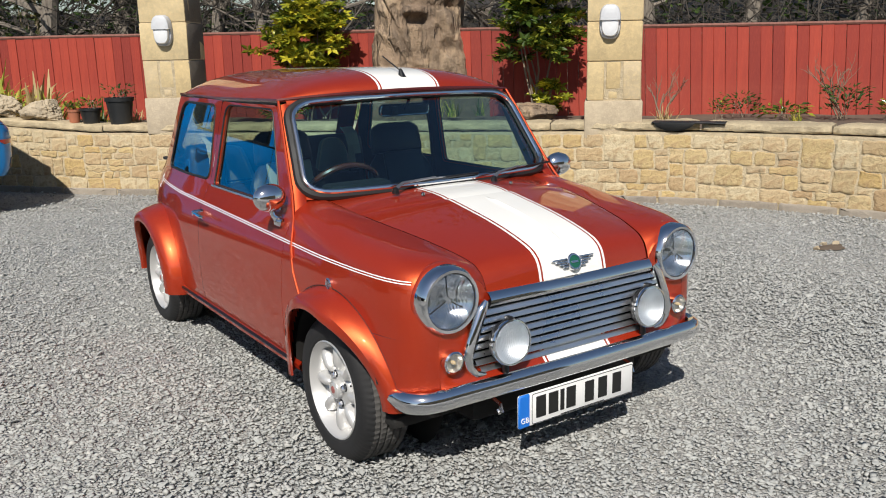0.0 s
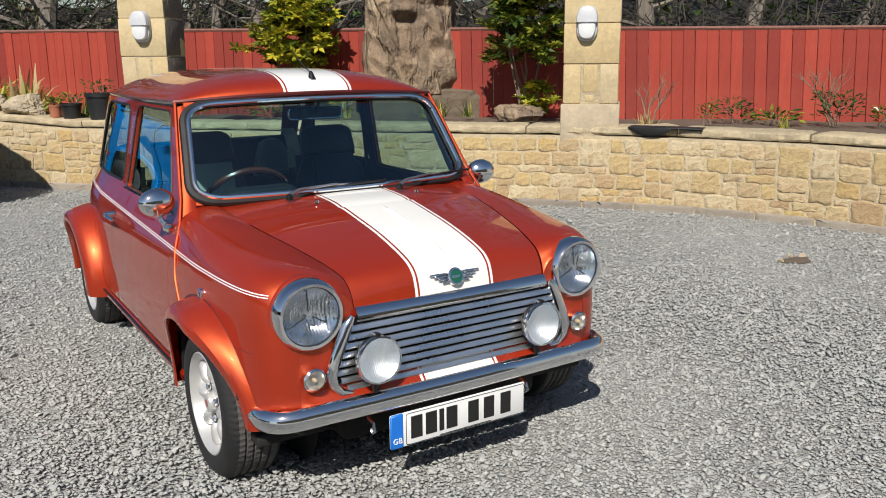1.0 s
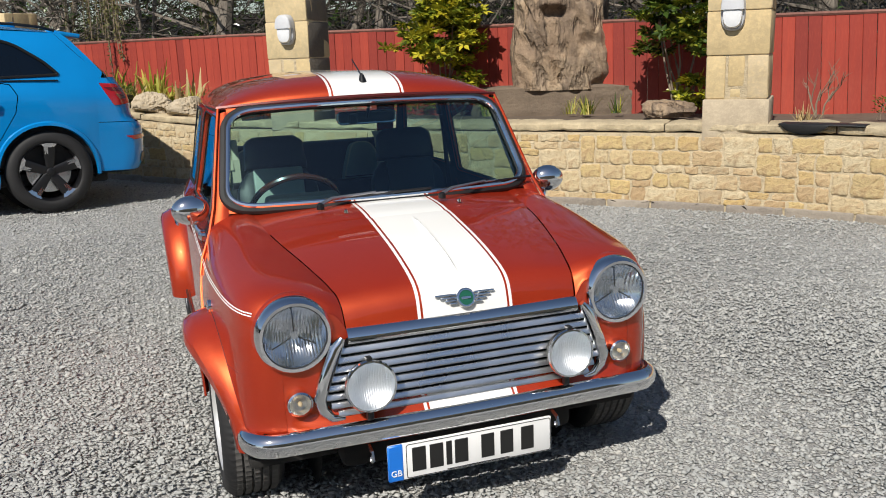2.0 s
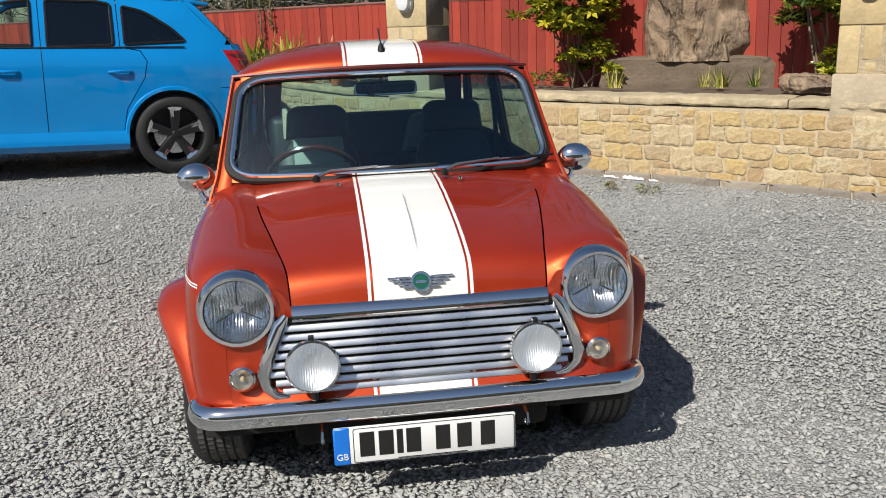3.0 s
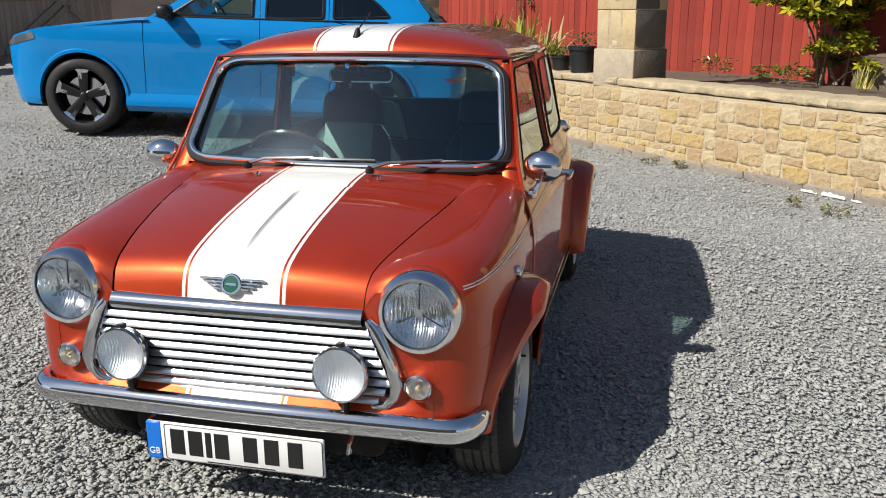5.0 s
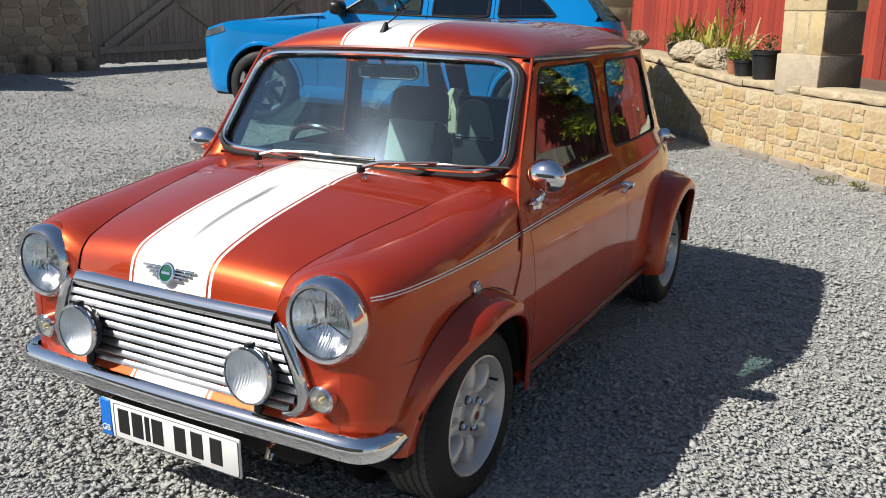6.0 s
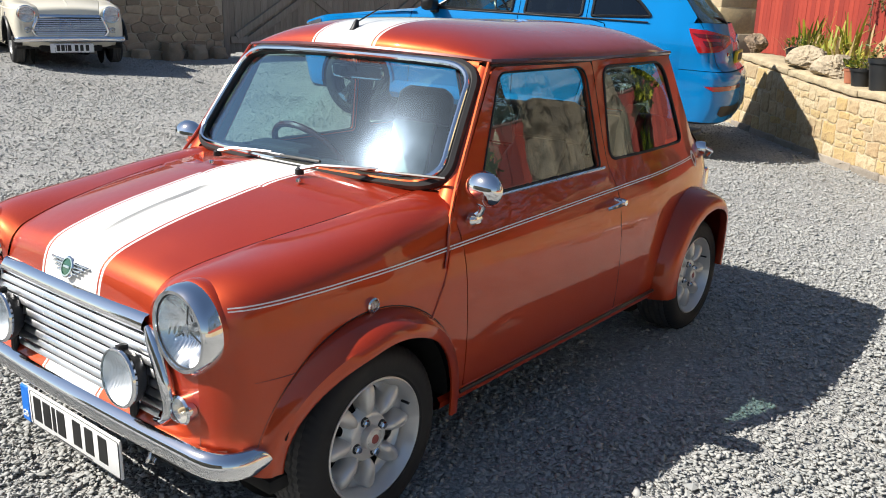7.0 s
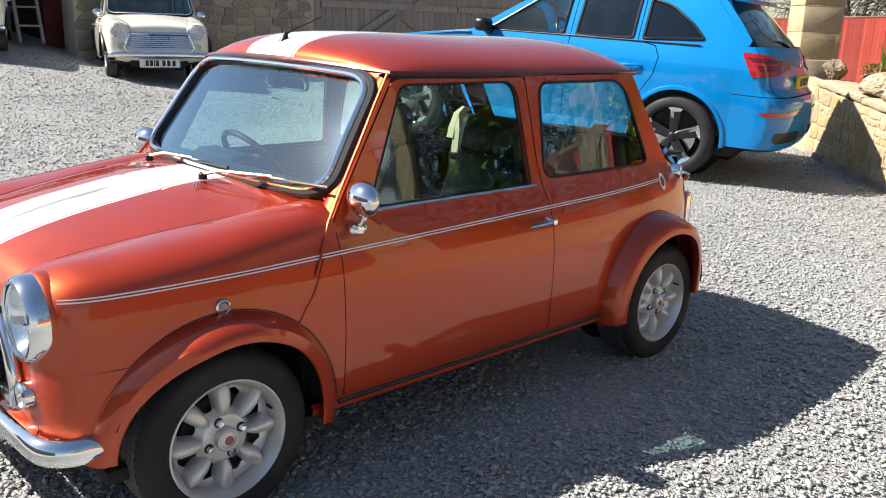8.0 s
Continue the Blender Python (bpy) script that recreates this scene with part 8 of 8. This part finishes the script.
# ---- loose gravel ----
def loose_gravel():
    m = Mat("slate_chips")
    rnd_ = m.node("NewGeometry").outputs["Random Per Island"]
    col = m.ramp(rnd_, (0.0, (0.305, 0.315, 0.306)), (0.35, (0.378, 0.387, 0.372)), (0.7, (0.416, 0.421, 0.402)), (0.95, (0.445, 0.445, 0.420)), (1.0, (0.50, 0.485, 0.452)))
    n = m.noise(60.0, 4)
    m.colour(m.mix(m.math("MULTIPLY", n, 0.5), col, (0.28, 0.275, 0.27, 1))).put(Roughness=0.95, Specular_IOR_Level=0.15)
    rg = np.random.default_rng(5)
    # density falls with distance from where the camera passes
    zones = [(-3.4, 2.8, -1.9, 1.2, 4600, 0.0100), (-3.6, 4.6, 1.2, 4.2, 2200, 0.0106), (-2.5, 3.4, 4.2, 6.6, 1000, 0.0115), (2.8, 4.7, -1.5, 1.2, 2300, 0.0106), (-8.0, -3.4, -0.5, 5.5, 650, 0.012), (-11.0, -8.0, 1.5, 10.5, 220, 0.015), (-8.0, -4.6, 5.5, 10.5, 220, 0.014), (-4.6, -2.5, 4.2, 9.5, 420, 0.012), (-2.5, 1.2, 6.6, 9.5, 420, 0.012)]
    P, S = [], []
    for x0, x1, y0, y1, dens, size in zones:
        n_ = int((x1 - x0) * (y1 - y0) * dens)
        P.append(np.stack([rg.uniform(x0, x1, n_), rg.uniform(y0, y1, n_)], 1))
        S.append(np.full(n_, size) * rg.lognormal(0, 0.27, n_))
    P, S = np.concatenate(P), np.concatenate(S)
    n_ = len(P)
    base = np.array([(1, 0, 0), (0.2, 0.95, 0), (-0.9, 0.25, 0.1), (-0.3, -0.9, 0), (0.15, 0.1, 0.62), (0, 0, -0.7), (0.6, -0.5, 0.30)])
    tri = np.array([(0, 1, 4), (1, 2, 4), (2, 3, 4), (3, 6, 4), (6, 0, 4), (1, 0, 5), (2, 1, 5), (3, 2, 5), (6, 3, 5), (0, 6, 5)])
    V = base[None] * rg.uniform(0.6, 1.25, (n_, 7, 1)) * np.stack([rg.uniform(0.85, 1.25, n_), rg.uniform(0.65, 1.0, n_), rg.uniform(0.45, 0.75, n_)], 1)[:, None]
    a = rg.uniform(0, 2 * np.pi, n_)
    b = rg.normal(0, 0.28, n_)
    c = rg.normal(0, 0.28, n_)
    def rot(V, i, j, ang):
        ca, sa = np.cos(ang)[:, None], np.sin(ang)[:, None]
        x, y = V[:, :, i].copy(), V[:, :, j].copy()
        V[:, :, i], V[:, :, j] = x * ca - y * sa, x * sa + y * ca
    rot(V, 1, 2, b)
    rot(V, 0, 2, c)
    rot(V, 0, 1, a)
    V *= S[:, None, None]
    z = lift(P[:, 0], P[:, 1])
    V[:, :, 0] += P[:, 0:1]
    V[:, :, 1] += P[:, 1:2]
    V[:, :, 2] += (z + S * rg.uniform(-0.18, 0.42, n_))[:, None]
    me = bpy.data.meshes.new("gravel")
    F = (tri[None] + (np.arange(n_) * 7)[:, None, None]).reshape(-1, 3)
    me.vertices.add(n_ * 7)
    me.vertices.foreach_set("co", V.reshape(-1))
    me.loops.add(len(F) * 3)
    me.loops.foreach_set("vertex_index", F.reshape(-1))
    me.polygons.add(len(F))
    me.polygons.foreach_set("loop_start", np.arange(len(F)) * 3)
    me.polygons.foreach_set("use_smooth", np.repeat(rg.random(n_) < 0.7, len(tri)))
    me.update(calc_edges=True)
    me.validate()
    me.materials.append(m.m)
    tagged(new("gravel", me), "loose angular grey slate chips over the yard", "gravel", kind="stuff")


loose_gravel()
WEED = [(2.27, 3.70, 0.08), (2.05, 3.95, 0.03), (1.05, 5.45, 0.06), (1.30, 5.30, 0.04)]
for k, (x, y, r) in enumerate(WEED):
    bushlet(x, y, 0.0, 300 + k, r, 0.05, 60, LEAF_GREEN, "small green weed growing in the gravel", 0.03, "weed", "weeds")

for a, b, top in ((2.20, 2.30, 0.022), (2.33, 2.47, 0.034), (2.50, 2.56, 0.016)):
    ss = np.linspace(way.near(a, 4.52 - (a - 2.2)), way.near(b, 4.52 - (b - 2.2)), 14)
    rows = [[(*(way.at(s, 0.041)[0].xy), float(lift(*way.at(s, 0.04)[0].xy)) + 0.006 + z * (0.7 + 0.9 * noise.noise((s * 23, 0, 1)))) for z in (0.0, top * 0.5, top)] for s in ss]
    whole("paint_splash", grid(rows), WHITE, "splash of white paint on the wall's footing", "paint", "paint splashes")
# small bare hollow in the gravel, with a few stones
whole("bare_hollow", grid([[(3.45 + 0.12 * r * math.cos(a) * (1 + 0.3 * math.sin(3 * a)), 0.76 + 0.075 * r * math.sin(a), float(lift(3.45, 0.76)) + 0.0165 - 0.010 * r) for r in (0.02, 0.5, 0.85, 1.0)] for a in np.linspace(0, 2 * math.pi, 24, endpoint=False)], True), SOIL, "patch of bare dark soil in the gravel", "soil", kind="structure")
for k, (dx, dy) in enumerate(((-0.13, 0.03), (0.03, 0.08), (0.11, 0.04))):
    r = whole("pebble", rock(0.034 + 0.008 * (k % 3), 0.03, 0.024, 5.5 + k), ROCK_PALE, "pale stone beside the bare patch of soil", "stone", "pebbles", smooth=20)
    r.location = (3.45 + dx, 0.76 + dy, float(lift(3.45 + dx, 0.76 + dy)) + 0.004)


# ---- garden stones ----
def cut_slab(w):
    """A coping slab with enough edges to be uneven."""
    n = max(6, int(w / 0.035))
    rows = []
    for i in range(n + 1):
        x = -w / 2 + 0.004 + (w - 0.008) * i / n
        e = 0.008 if i in (0, n) else 0.0
        rows.append([(x, -0.195 + e, -0.026), (x, -0.205 + e, -0.010), (x, -0.200 + e, 0.026), (x, -0.180, 0.040 - e), (x, -0.06, 0.042 - e), (x, 0.08, 0.042 - e), (x, 0.18, 0.038 - e), (x, 0.19, -0.034)])
    v, f = grid(rows, False, True)
    return v, f + [tuple(range(8)), tuple(range(n * 8, n * 8 + 8))]


def lay_wall():
    rnd = random.Random(4)
    s0, s1 = way.near(-1.62, 8.5), way.near(4.86, -0.2)

    # irregular rubble from the footing to the coping
    for poly in squared(s1 - s0, 0.565, 0.0628, rnd):
        made = rubble_stone(poly, rnd.uniform(0.0060, 0.0095), rnd.uniform(0.0065, 0.0105), rnd)
        if not made:
            continue
        shape, (a, z) = made
        p, turn = way.at(s0 + a, 0.0)
        k = (cap_top(s0 + a) - 0.085) / 0.615
        ob = new("stone", make("stone", ([(x, y, q * k) for x, y, q in shape[0]], shape[1]), SAND, 60))
        ob.parent = garden_wall
        ob.matrix_basis = Matrix.Translation((p.x, p.y, (0.045 + z) * k + float(lift(p.x, p.y)) * 0.5)) @ Matrix.Rotation(turn, 4, "Z")
    # grey footing
    s = s0
    while s < s1:
        w = rnd.uniform(0.35, 0.62)
        p, a = way.at(s + w / 2, 0.012)
        ob = new("footing_stone", make("footing_stone", chunk(w - 0.016, 0.13, 0.012, rnd, 0.012), SAND_GREY, 50))
        ob.parent = garden_wall
        ob.matrix_basis = Matrix.Translation((p.x, p.y, float(lift(p.x, p.y)) - 0.002)) @ Matrix.Rotation(a, 4, "Z")
        s += w
    # coping slabs
    s = s0
    while s < s1:
        w = rnd.uniform(0.8, 1.5)
        p, a = way.at(s + w / 2, -0.201)
        d = rnd.uniform(-0.003, 0.003)
        fall = math.atan2(cap_top(s) - cap_top(s + w), w)
        bm_ = cut_slab(w)
        vs = [(x, y + 0.020 * noise.noise((x * 7 + s, y * 6, z)) + 0.010 * noise.noise((x * 26 + s, 2, z * 30)), z + 0.012 * noise.noise((x * 5 + s, y * 5, 3)) + 0.006 * noise.noise((x * 24 + s, y * 20, 7))) for x, y, z in bm_[0]]
        ob = new("coping_stone", make("coping_stone", (vs, bm_[1]), CAP, 40))
        ob.parent = garden_wall
        ob.matrix_basis = Matrix.Translation((p.x, p.y, cap_top(s + w / 2) - 0.036 + d)) @ Matrix.Rotation(a, 4, "Z") @ Matrix.Rotation(fall + rnd.uniform(-0.004, 0.004), 4, "Y")
        s += w


lay_wall()
lay_fence()
